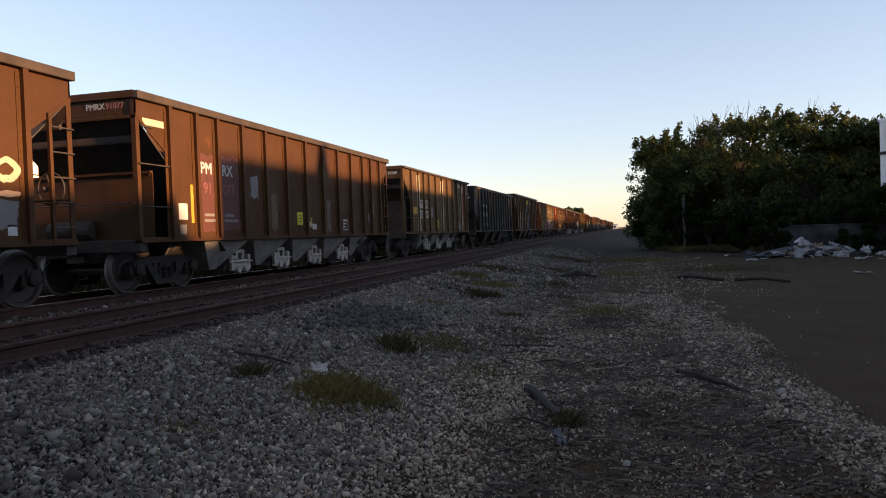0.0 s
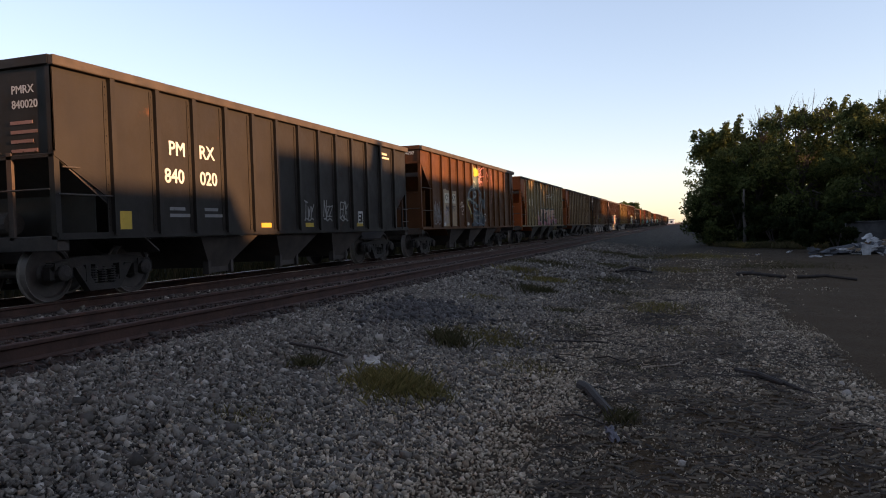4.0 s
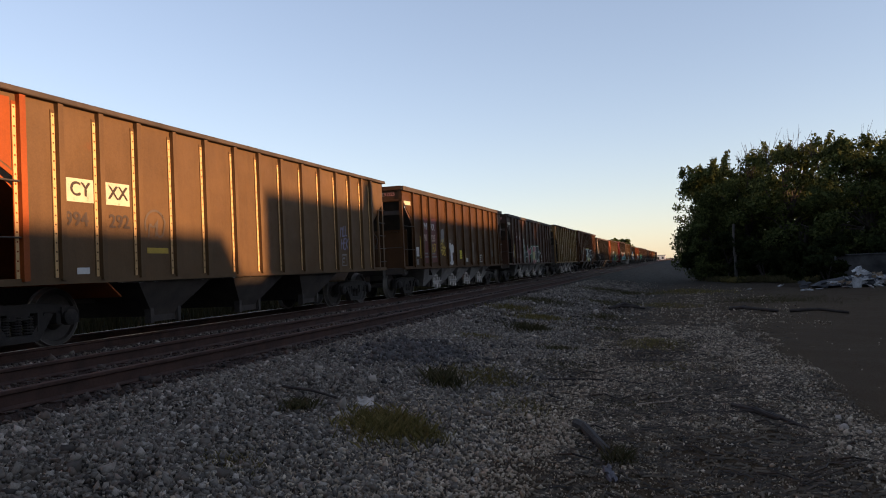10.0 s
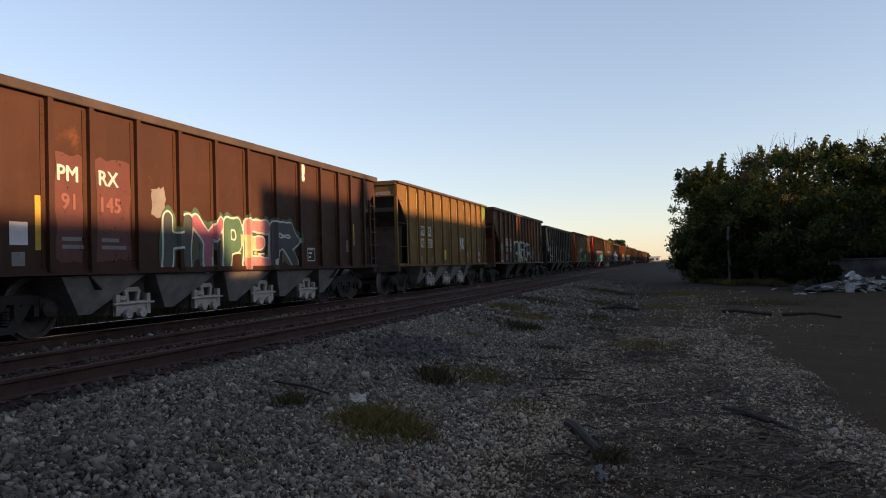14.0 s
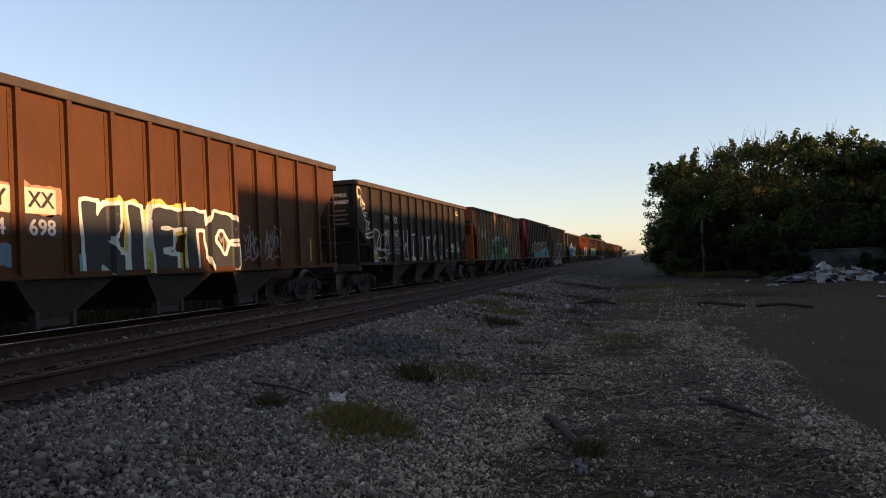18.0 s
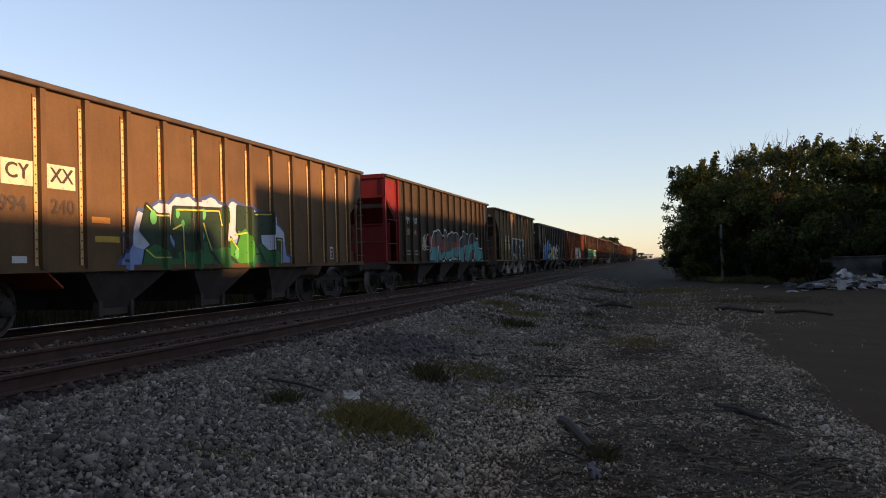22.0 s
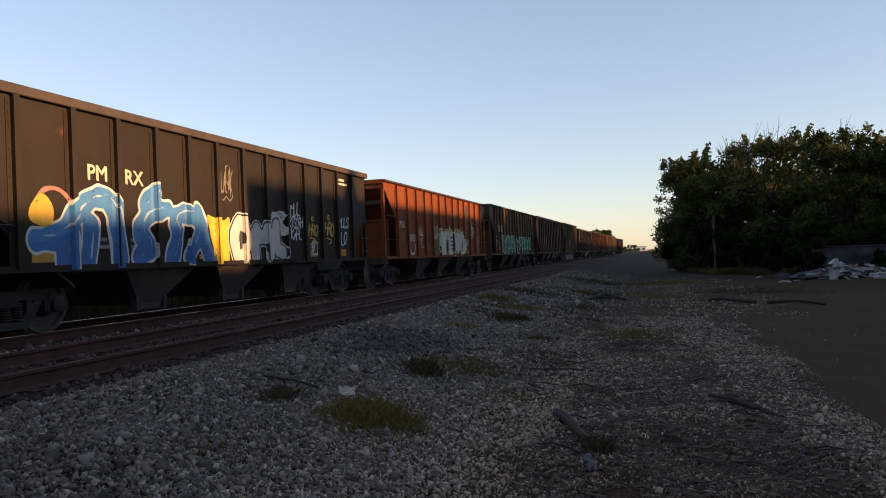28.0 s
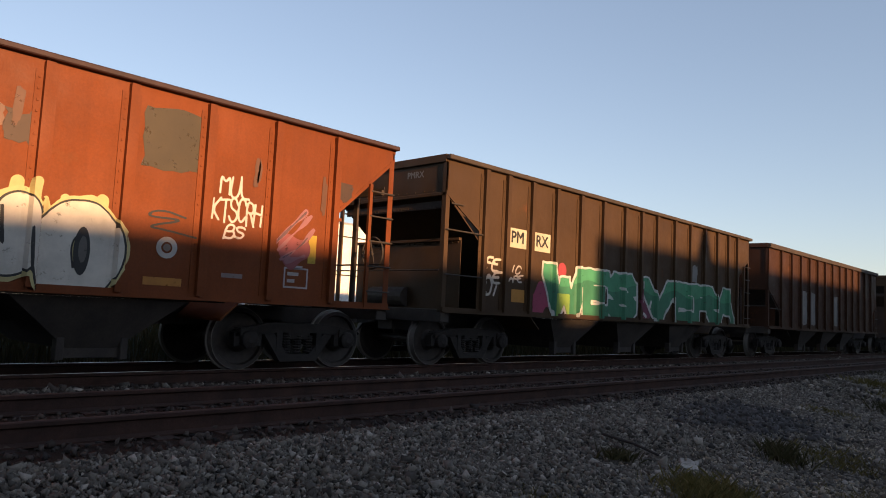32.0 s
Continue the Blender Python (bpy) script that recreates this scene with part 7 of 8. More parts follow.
    piece(13, (4.2, 12.9, 1.0, 2.6), [(lambda gy, gz: np.hypot((gy - 4.75) / 0.8, (gz - 1.82) / 0.5) - 0.42, (0.36, 0.05, 0.1)), (lambda gy, gz: np.hypot((gy - 4.55) / 0.7, gz - 1.4) - 0.42 + wobble(gy, gz, 5, 0.08), (0.1, 0.03, 0.09)),
                                   brush(body, 0.36, (0.55, 0.53, 0.5), 11, 0.02), brush(body, 0.3, (0.05, 0.045, 0.04), 11, 0.015),
                                   clipped(brush(body, 0.285, (0.3, 0.06, 0.035), 11, 0.015), lambda gy, gz: np.maximum(gz - 2.0 - 0.15 * np.sin(3 * gy), np.where(gy < 8.75, -1.0, 1.0))),
                                   clipped(brush(body, 0.285, (0.075, 0.06, 0.05), 11, 0.015), lambda gy, gz: np.minimum(np.hypot((gy - 5.6) / 1.2, gz - 1.9) - 0.42, np.hypot(gy - 6.9, gz - 1.75) - 0.4)),
                                   clipped(brush(body, 0.285, (0.07, 0.27, 0.27), 11, 0.015), low), clipped(brush(body, 0.285, (0.1, 0.08, 0.06), 11, 0.015), lambda gy, gz: np.hypot((gy - 10.9) / 1.6, gz - 1.15) - 0.3),
                                   clipped((lambda gy, gz: np.minimum.reduce([np.abs(distance(g, gy, gz) - 0.27) for g in blobs]) - 0.028, BLACK), lambda gy, gz: distance(body, gy, gz) - 0.3),
                                   (lambda gy, gz: np.minimum.reduce([np.hypot(gy - a, gz - b) - 0.1 for a, b in ((6.0, 1.42), (5.9, 1.68))]), BLACK),
                                   (lambda gy, gz: np.minimum.reduce([np.abs(np.hypot(gy - a, gz - b) - 0.06) - 0.015 for a, b in ((6.5, 1.25), (8.4, 1.25), (9.75, 1.3))]), BLACK)],
          "teal and red bubble graffiti outlined in white", 0.035)
    tag(13, 81, st[3] + 0.3, st[3] + 0.85, 1.5, 2.1, CREAM, 0.03, 4)
    small_print(c, st[1] + 0.3, 1.4, GREY, 2, 0.5)
    small_print(c, st[2] + 0.3, 1.4, GREY, 2, 0.5)
    c = cars[17]
    st = CACHE_CARS[c.name]
    mark(c, "PM", "RX", "", "", BLACK, st[2], 2.42, 0.33, CREAM)
    body = cells("WES", (3.0, 4.5, 5.55, 6.85), 1.0, 2.08, 0.15) + cells("VERA", (7.15, 8.85, 10.1, 11.55, 12.85), 1.0, 2.06, 0.15)
    piece(17, (2.5, 13.2, 1.02, 2.3), [(lambda gy, gz: np.hypot((gy - 2.95), gz - 1.35) - 0.34 + wobble(gy, gz, 2, 0.08), (0.3, 0.04, 0.09)), (lambda gy, gz: np.hypot((gy - 7.35) / 0.9, gz - 1.45) - 0.42 + wobble(gy, gz, 4, 0.08), (0.14, 0.02, 0.05)),
                                    (lambda gy, gz: np.hypot(gy - 3.65, gz - 2.0) - 0.16, (0.3, 0.04, 0.05)), brush(body, 0.215, (0.5, 0.5, 0.46), 6, 0.02, square_distance), brush(body, 0.165, (0.03, 0.17, 0.09), 6, 0.02, square_distance),
                                    clipped(brush(body, 0.165, (0.05, 0.26, 0.13), 6, 0.02, square_distance), lambda gy, gz: 1.75 - gz + 0.1 * np.sin(3 * gy)), clipped(brush(body, 0.165, (0.22, 0.36, 0.06), 6, 0.02, square_distance), lambda gy, gz: np.maximum(np.abs(gy - 3.65) - 0.3, gz - 1.5)),
                                    brush([[(7.1, 1.95), (7.2, 1.5)], [(7.0, 1.3), (7.35, 1.12)], [(7.5, 1.3), (7.6, 1.5)]], 0.03, WHITE, 3, 0.02)], "green graffiti letters outlined in white", 0.035)
    patch(c, 9.8, 10.3, 2.15, 2.62, GREY, "paint_patch", "grey paint patch")
    piece(17, (1.0, 1.7, 1.2, 2.3), thin(script("FE", 1.12, 1.5, 1.82, 2.08, 2) + script("AE", 1.1, 1.55, 1.58, 1.82, 3) + script("JI", 1.1, 1.5, 1.36, 1.56, 4), 0.024, (0.55, 0.48, 0.4)), "cream tag running down the panel", 0.022)
    piece(17, (1.7, 2.4, 1.55, 2.1), thin(script("IC", 1.88, 2.2, 1.82, 1.98, 2) + script("AFE", 1.84, 2.25, 1.64, 1.78, 3), 0.016, (0.5, 0.44, 0.38)), "small cream tag", 0.02)
    patch(c, st[1] + 0.25, st[1] + 0.75, 1.25, 1.5, (0.45, 0.2, 0.03), "reflector_strip", "orange reflector strip")
    end_lettering(c, "PMRX", 0.17, 0.45, 3.45, GREY)
    # far cars
    c = cars[18]
    st = CACHE_CARS[c.name]
    for i in (2, 3, 6):
        patch(c, st[i] + 0.2, st[i] + 0.8, 1.2, 2.4, GREY, "paint_patch", "grey paint patch")
    st = CACHE_CARS[cars[19].name]
    tag(19, 95, st[3] + 0.2, st[6], 1.1, 2.3, GREY, 0.07, 6, 0.05)
    tag(21, 96, 4, 7, 1.2, 2.2, GREY, 0.08, 5, 0.06)
    tag(24, 97, 4, 8, 1.2, 2.2, GREEN, 0.1, 5, 0.06)


# ---- plants ----
def leaf_cloud(centres, radii, count, size, seed, flat=0.75):
    """Small folded leaves on the shells of many clumps, as one mesh of loose quads."""
    rng = np.random.default_rng(seed)
    pick = rng.choice(len(centres), count, p=(radii ** 2) / (radii ** 2).sum())
    d = rng.normal(size=(count, 3))
    d /= np.linalg.norm(d, axis=1)[:, None]
    p = centres[pick] + d * (radii[pick] * rng.uniform(0.05, 1.3, count) ** 0.65)[:, None] * np.array([1, 1, flat])
    a = rng.normal(size=(count, 3))
    a /= np.linalg.norm(a, axis=1)[:, None]
    b = np.cross(a, rng.normal(size=(count, 3)))
    b /= np.linalg.norm(b, axis=1)[:, None]
    s = size * rng.lognormal(0, 0.35, count)[:, None]
    v = np.stack([p - a * s, p + b * s * 0.45, p + a * s, p - b * s * 0.45], 1)
    v[:, 0, 2] -= 0.3 * s[:, 0]
    f = (np.arange(4)[None] + 4 * np.arange(count)[:, None])
    return fast_mesh("crown", v.reshape(-1, 3), f)


def tree(name, x, y, height, spread, label, seed, leaves=6000, size=0.13, material=None, low=0.05, group="", dry=0, clumps=26, lobe=1.0):
    rng = random.Random(seed)
    t = empty(name, pose(x, y, float(ground_z(x, y)) - 0.05), label, "tree", group)
    bm = bmesh.new()
    tops = []
    for s in range(3):
        a, b = Vector((rng.uniform(-0.2, 0.2), rng.uniform(-0.2, 0.2), 0)), Vector((rng.uniform(-0.5, 0.5), rng.uniform(-0.5, 0.5), height * 0.35))
        tube(bm, a, b, height * 0.018, height * 0.012, 7)
        tops.append(b)
    trunk = part("trunk", bm, BARK, t, "grey forked trunk")
    centres, radii = [], []
    for i in range(clumps):
        ang, r = rng.uniform(0, 6.2832), spread * math.sqrt(rng.uniform(0, 1))
        up = rng.uniform(low, 1.0)
        shrink = 1.0 - 0.45 * max(0, up - 0.6) / 0.4
        c = Vector((r * shrink * math.cos(ang), r * shrink * math.sin(ang), height * up * (0.9 + 0.1 * rng.random())))
        centres.append(c)
        radii.append(height * rng.uniform(0.09, 0.17) * lobe)
        if i % 3 == 0:
            bm = bmesh.new()
            s = tops[i % 3]
            m = s.lerp(c, 0.5) + Vector((0, 0, height * 0.05))
            tube(bm, s, m, height * 0.009, height * 0.006, 6)
            tube(bm, m, c, height * 0.006, height * 0.002, 6)
            part("limb", bm, BARK, t)
    for i in range(dry):
        bm = bmesh.new()
        c = Vector((rng.uniform(-spread, spread) * 0.7, rng.uniform(-spread, spread) * 0.5, height * 0.8))
        for j in range(5):
            e = c + Vector((rng.uniform(-0.8, 0.8), rng.uniform(-0.6, 0.6), height * rng.uniform(0.18, 0.3)))
            tube(bm, c, e, 0.022, 0.006, 5)
            tube(bm, c.lerp(e, 0.6), e + Vector((rng.uniform(-0.4, 0.4), 0, rng.uniform(0, 0.3))), 0.012, 0.004, 5)
        part("dead_branch", bm, DEADWOOD, t, "bare grey twigs above the crown")
    shoots = [(rng.uniform(-spread, spread) * 0.85, rng.uniform(-spread, spread) * 0.6, height * rng.uniform(0.84, 1.0)) for i in range(16)] if clumps > 60 else []
    for c in shoots:
        for j in range(5):
            centres.append(Vector(c) + Vector((rng.uniform(-0.12, 0.12), rng.uniform(-0.1, 0.1), 0.13 * j)))
            radii.append(0.26 - 0.035 * j)
    part("crown", leaf_cloud(np.array(centres), np.array(radii), leaves, size, seed), material or LEAVES, t, "ragged leafy crown")
    return t


def tuft(name, x, y, r, height, blades, material, label, seed):
    rng = np.random.default_rng(seed)
    p = np.stack([x + rng.normal(0, r * 0.55, blades), y + rng.normal(0, r * 0.55, blades)], 1)
    z = ground_z(p[:, 0], p[:, 1])
    h = height * rng.uniform(0.3, 1.0, blades) * 0.75
    lean = rng.normal(0, 0.45, (blades, 2)) * h[:, None]
    w = rng.uniform(0.0015, 0.003, blades)
    ang = rng.uniform(0, 6.28, blades)
    dx, dy = np.cos(ang) * w, np.sin(ang) * w
    v = np.stack([np.stack([p[:, 0] - dx, p[:, 1] - dy, z], 1), np.stack([p[:, 0] + dx, p[:, 1] + dy, z], 1),
                  np.stack([p[:, 0] + lean[:, 0] * 0.4 + dx, p[:, 1] + lean[:, 1] * 0.4 + dy, z + h * 0.6], 1), np.stack([p[:, 0] + lean[:, 0], p[:, 1] + lean[:, 1], z + h], 1)], 1)
    return tagged(part(name, fast_mesh(name, v.reshape(-1, 3), np.arange(4)[None] + 4 * np.arange(blades)[:, None]), material), label, "grass", kind="stuff")


def build_plants():
    rng = random.Random(3)
    spots = [(1.9, 52, 7.6, 2.1), (4.1, 49, 7.9, 2.5), (6.6, 46, 7.9, 2.7), (9.2, 43, 7.5, 2.5), (11.6, 41, 6.5, 2.4), (14.0, 40.5, 5.6, 2.8), (3.6, 55, 7.0, 2.5), (8.0, 50, 6.2, 3.0), (13.5, 46, 5.6, 3.0), (7.0, 55, 6.4, 3.0), (11.5, 51, 5.8, 3.0), (2.6, 49, 5.2, 1.6)]
    for i, (x, y, h, r) in enumerate(spots):
        tree("scrub_tree", x, y, h, r, "dense dark green scrub tree with ragged top", 20 + i, 21000, 0.09, group="thicket beside the track", dry=3 if i in (1, 2, 3, 4) else 0, clumps=120, lobe=0.55)
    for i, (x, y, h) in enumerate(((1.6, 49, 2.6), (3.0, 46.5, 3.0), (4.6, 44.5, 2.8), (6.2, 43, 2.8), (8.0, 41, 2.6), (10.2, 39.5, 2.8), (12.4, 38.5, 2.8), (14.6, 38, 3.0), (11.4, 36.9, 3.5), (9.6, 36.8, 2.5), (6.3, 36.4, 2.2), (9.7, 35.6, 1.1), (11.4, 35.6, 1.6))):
        tree("undergrowth_shrub", x, y, h, 1.5, "low shrub with shade-toned leaves at the foot of the thicket", 120 + i, 6500, 0.085, SHADED_SHRUB_LEAVES, group="shrubs under the thicket", clumps=16)
    for i, (x, y, h) in enumerate(((-24, 300, 9.5), (-20.5, 312, 8.5))):
        tree("far_tree", x, y, h, 3.4, "broad green tree beyond the train", 50 + i, 3500, 0.4, FAR_LEAVES, 0.35)
    for i in range(14):
        x = -14 - i * 3.2 + rng.uniform(-1, 1) if i < 9 else rng.uniform(-6, 10)
        tree("far_shrub", x, 430 + rng.uniform(-30, 60), rng.uniform(3, 5), rng.uniform(3, 5), "low far-off shrub on the horizon", 70 + i, 900, 0.4, FAR_LEAVES, 0.1, "far shrubs", 0, 10)
    tuft("grass_tuft", -2.5, 5.92, 0.33, 0.18, 1900, GRASS, "dry yellow-green grass tuft in the gravel", 1)
    tuft("grass_tuft", -2.15, 5.9, 0.16, 0.12, 500, GRASS, "low edge of a dry grass tuft in the gravel", 14)
    tuft("grass_tuft", -2.4, 9.0, 0.5, 0.13, 900, GRASS, "low yellowish grass patch in the gravel", 2)
    tuft("weed", -2.72, 8.15, 0.2, 0.26, 420, WEED, "small dark weed in the gravel", 3)
    tuft("weed", -3.5, 6.15, 0.15, 0.17, 300, WEED, "small dull weed on the ballast", 4)
    tuft("weed", -2.95, 14.6, 0.4, 0.24, 520, WEED, "dull green weeds on the ballast edge", 5)
    tuft("weed", -0.5, 5.6, 0.13, 0.2, 130, WEED, "sparse dead weed stems in the soil", 6)
    tuft("grass_tuft", -0.5, 13.3, 0.6, 0.14, 700, GRASS, "thin trampled grass on the gravel", 7)
    tuft("grass_tuft", -3.05, 4.4, 0.2, 0.08, 260, GRASS, "small green sprigs in the ballast", 8)
    tuft("grass_tuft", -0.55, 8.0, 0.4, 0.09, 300, WEED, "thin dead weeds in the soil", 9)
    tuft("grass_tuft", -1.7, 7.4, 0.4, 0.09, 420, GRASS, "thin dry grass on the gravel", 11)
    tuft("grass_tuft", -1.5, 15.6, 0.6, 0.14, 600, WEED, "thin dull grass beside the track", 12)
    for i, (x, y, r, h, k) in enumerate(((-2.0, 12.2, 0.25, 0.16, 300), (-3.2, 17, 0.5, 0.22, 700), (-1.9, 18.5, 0.5, 0.16, 600), (-4.2, 18.5, 0.5, 0.22, 600), (-4.1, 22, 0.8, 0.22, 900),
                                          (-0.2, 10.6, 0.5, 0.08, 420), (-1.6, 10.4, 0.5, 0.09, 500), (-3.4, 12.3, 0.4, 0.12, 320), (-2.4, 25, 1.0, 0.18, 1300), (-0.4, 24, 1.0, 0.14, 1000), (-2.5, 32, 1.6, 0.22, 1800), (0.4, 33, 1.6, 0.2, 1500))):
        tuft("weed_patch", x, y, r, h, k, (WEED, GRASS)[i % 2], "thin olive weeds growing through the gravel", 40 + i)
    for i in range(12):
        u = i / 11
        tuft("weed_patch", 2.2 + 9.5 * u + rng.uniform(-0.4, 0.4), 45.5 - 9.2 * u + rng.uniform(-0.6, 0.3), 0.8, 0.55, 900, (WEED, GRASS)[i % 4 == 1], "rank weeds at the foot of the thicket", 80 + i)
    gen = np.random.default_rng(77)
    k = 26000
    px, py, h = gen.uniform(-15.5, -12.7, k), gen.uniform(-12, 75, k), gen.uniform(0.3, 1.0, k)
    pz, a, w = ground_z(px, py), gen.uniform(0, 6.28, k), gen.uniform(0.006, 0.016, k)
    lx, ly = gen.normal(0, 0.2, k) * h, gen.normal(0, 0.2, k) * h
    dx, dy = np.cos(a) * w, np.sin(a) * w
    quad = np.stack([np.stack([px - dx, py - dy, pz], 1), np.stack([px + dx, py + dy, pz], 1), np.stack([px + lx * 0.5 + dx, py + ly * 0.5 + dy, pz + h * 0.6], 1), np.stack([px + lx, py + ly, pz + h], 1)], 1)
    tagged(part("trackside_weeds", fast_mesh("trackside_weeds", quad.reshape(-1, 3), np.arange(4)[None] + 4 * np.arange(k)[:, None]), WEED), "tall dark weeds on the bank beyond the train", "weeds", kind="stuff")
    tuft("grass_tuft", 2.8, 26, 2.0, 0.15, 2160, WEED, "thin grass before the thicket", 13)


# ---- loose things on the ground ----
def stick(name, pts, r, material, label, category="branch"):
    bm = bmesh.new()
    v = [Vector((x, y, float(ground_z(x, y)) + h)) for x, y, h in pts]
    for i, (a, b) in enumerate(zip(v, v[1:])):
        tube(bm, a, b, r * (1 - 0.12 * i), r * (0.88 - 0.12 * i), 7)
    tagged(part(name, bm, material), label, category)


def lump(name, x, y, w, d, h, material, label, category, seed, tilt=(0, 0, 0)):
    """A thing of soft or broken outline that lies on the ground."""
    bm = bmesh.new()
    bmesh.ops.create_icosphere(bm, subdivisions=2, radius=1)
    rng = random.Random(seed)
    for v in bm.verts:
        k = 1 + 0.22 * noise.noise(v.co * 2.2 + Vector((seed, 0, 0)))
        v.co = Vector((v.co.x * w / 2 * k, v.co.y * d / 2 * k, max(-0.25, v.co.z) * h * 0.8 * k + 0.2 * h))
    ob = part(name, bm, material, at=pose(x, y, float(ground_z(x, y)), *tilt))
    return tagged(ob, label, category)


def crumple(name, x, y, z, w, d, rot, material, label, category, seed):
    """A torn, crumpled sheet with a little thickness."""
    rng = random.Random(seed)
    k = 5
    bm = bmesh.new()
    grid = [[bm.verts.new((w * (i / k - 0.5) * rng.uniform(0.8, 1.15), d * (j / k - 0.5) * rng.uniform(0.75, 1.15), rng.uniform(-1, 1) * w * 0.09)) for j in range(k + 1)] for i in range(k + 1)]
    for i in range(k):
        for j in range(k):
            if (i in (0, k - 1) or j in (0, k - 1)) and rng.random() < 0.25:
                continue
            bm.faces.new((grid[i][j], grid[i + 1][j], grid[i + 1][j + 1], grid[i][j + 1]))
    loose = [v for v in bm.verts if not v.link_faces]
    bmesh.ops.delete(bm, geom=loose, context="VERTS")
    bmesh.ops.solidify(bm, geom=bm.faces[:], thickness=0.02)
    m = pose(0, 0, 0, *rot)
    low = min((m @ v.co).z for v in bm.verts)
    ob = part(name, bm, material, at=pose(x, y, float(ground_z(x, y)) + z - low - 0.01, *rot))
    return tagged(ob, label, category)


def board(name, x, y, z, w, d, t, rot, material, label, category):
    bm = bmesh.new()
    box(bm, -w / 2, w / 2, -d / 2, d / 2, 0, t)
    box(bm, -w / 2 - 0.004, -w / 2 + 0.04, -d / 2 - 0.004, d / 2 + 0.004, -0.01, t + 0.01)
    ob = part(name, bm, material, at=pose(x, y, float(ground_z(x, y)) + z, *rot), bevel=0.006)
    return tagged(ob, label, category)


def build_rubbish():
    rng = random.Random(9)
    stick("branch", ((1.35, 22.2, 0.06), (1.6, 21.7, 0.1), (2.0, 21.0, 0.05), (2.4, 20.6, 0.04)), 0.06, DEADWOOD, "dark dead branch lying on the soil")
    stick("branch", ((2.65, 20.4, 0.04), (3.3, 20.3, 0.07), (3.95, 20.1, 0.04)), 0.045, DEADWOOD, "long dark branch lying on the soil")
    stick("branch", ((1.5, 22.0, 0.03), (1.75, 22.3, 0.12)), 0.035, DEADWOOD, "short dark branch stub on the soil")
    stick("branch", ((-2.0, 21.8, 0.05), (-1.6, 22.3, 0.14), (-1.2, 22.7, 0.05)), 0.06, DEADWOOD, "dark branch on the gravel")
    stick("branch", ((-1.9, 22.3, 0.04), (-1.4, 22.0, 0.1), (-1.0, 22.2, 0.04)), 0.04, DEADWOOD, "thin dark branch on the gravel")
    stick("driftwood_log", ((-0.98, 6.85, 0.03), (-0.86, 6.5, 0.05), (-0.72, 6.1, 0.04), (-0.6, 5.8, 0.03)), 0.05, DEADWOOD, "weathered dark log lying in the soil", "log")
    stick("branch", ((0.45, 7.9, 0.02), (0.62, 7.55, 0.06), (0.82, 7.3, 0.03)), 0.03, DEADWOOD, "dark broken branch on the soil")
    stick("branch", ((0.5, 7.6, 0.03), (0.75, 7.45, 0.05), (1.0, 7.0, 0.02)), 0.022, DEADWOOD, "thin dark branch on the soil")
    pale_twig = plain("pale_twig", (0.3, 0.23, 0.17), 0.9)
    stick("twig", ((-0.52, 8.15, 0.015), (-0.32, 8.2, 0.03), (-0.16, 8.28, 0.02), (-0.02, 8.5, 0.03)), 0.013, pale_twig, "pale bent twig on the gravel", "twig")
    stick("twig", ((-0.25, 8.25, 0.015), (-0.1, 8.18, 0.03)), 0.009, pale_twig, "pale side shoot of a twig", "twig")
    stick("twig", ((-1.7, 9.3, 0.02), (-1.1, 9.4, 0.03), (-0.5, 9.2, 0.02)), 0.014, DEADWOOD, "thin dark twig on the soil", "twig")
    stick("twig", ((-3.95, 6.6, 0.05), (-3.6, 6.62, 0.06), (-3.3, 6.55, 0.05)), 0.016, DEADWOOD, "short dark stick on the ballast", "twig")
    for i in range(26):
        x, y, a, n = rng.uniform(-1.6, 1.0), rng.uniform(4.6, 14.5), rng.gauss(0, 0.5), rng.uniform(0.25, 0.7)
        stick("twig", [(x + n * k / 3 * math.cos(a + 0.3 * math.sin(3 * k + i)), y + n * k / 3 * math.sin(a + 0.3 * math.sin(3 * k + i)), 0.015 + 0.03 * (k % 2)) for k in range(4)], rng.uniform(0.005, 0.01), TWIG, "thin dark dead twig on the gravel", "twig")
    crumple("white_rag", -3.0, 6.55, 0.0, 0.17, 0.14, (35, 10, 30), plain("dirty_white_cloth", (0.42, 0.37, 0.32), 0.9), "crumpled dirty white rag on the ballast", "rag", 71)
    crumple("blue_wrapper", -0.52, 5.15, 0.0, 0.1, 0.12, (50, 10, 60), plain("faded_blue_wrapper", (0.1, 0.09, 0.1), 0.7), "faded bluish wrapper in the soil", "litter", 72)
    pale = plain("white_limestone", (0.36, 0.31, 0.26), 0.9, 0, 0.15, 8, 0.5)
    for i, (x, y, s) in enumerate(((-3.0, 8.45, 0.11), (-3.75, 9.9, 0.09), (-2.28, 20.8, 0.17), (-1.54, 5.72, 0.06), (-0.06, 4.8, 0.055), (1.35, 7.6, 0.06), (1.3, 7.1, 0.08), (1.45, 6.9, 0.05), (-2.45, 5.55, 0.06), (-1.95, 5.6, 0.06), (-2.05, 7.9, 0.06))):
        lump("pale_stone", x, y, s, s * 0.8, s * 0.75, pale, "white limestone lump among the grey ballast", "stone", 30 + i)
    # the heap by the thicket
    lump("soil_mound", 7.6, 34.4, 4.6, 1.5, 0.5, TRASH_DARK, "dark mound of dumped soil and rubbish", "mound", 77)
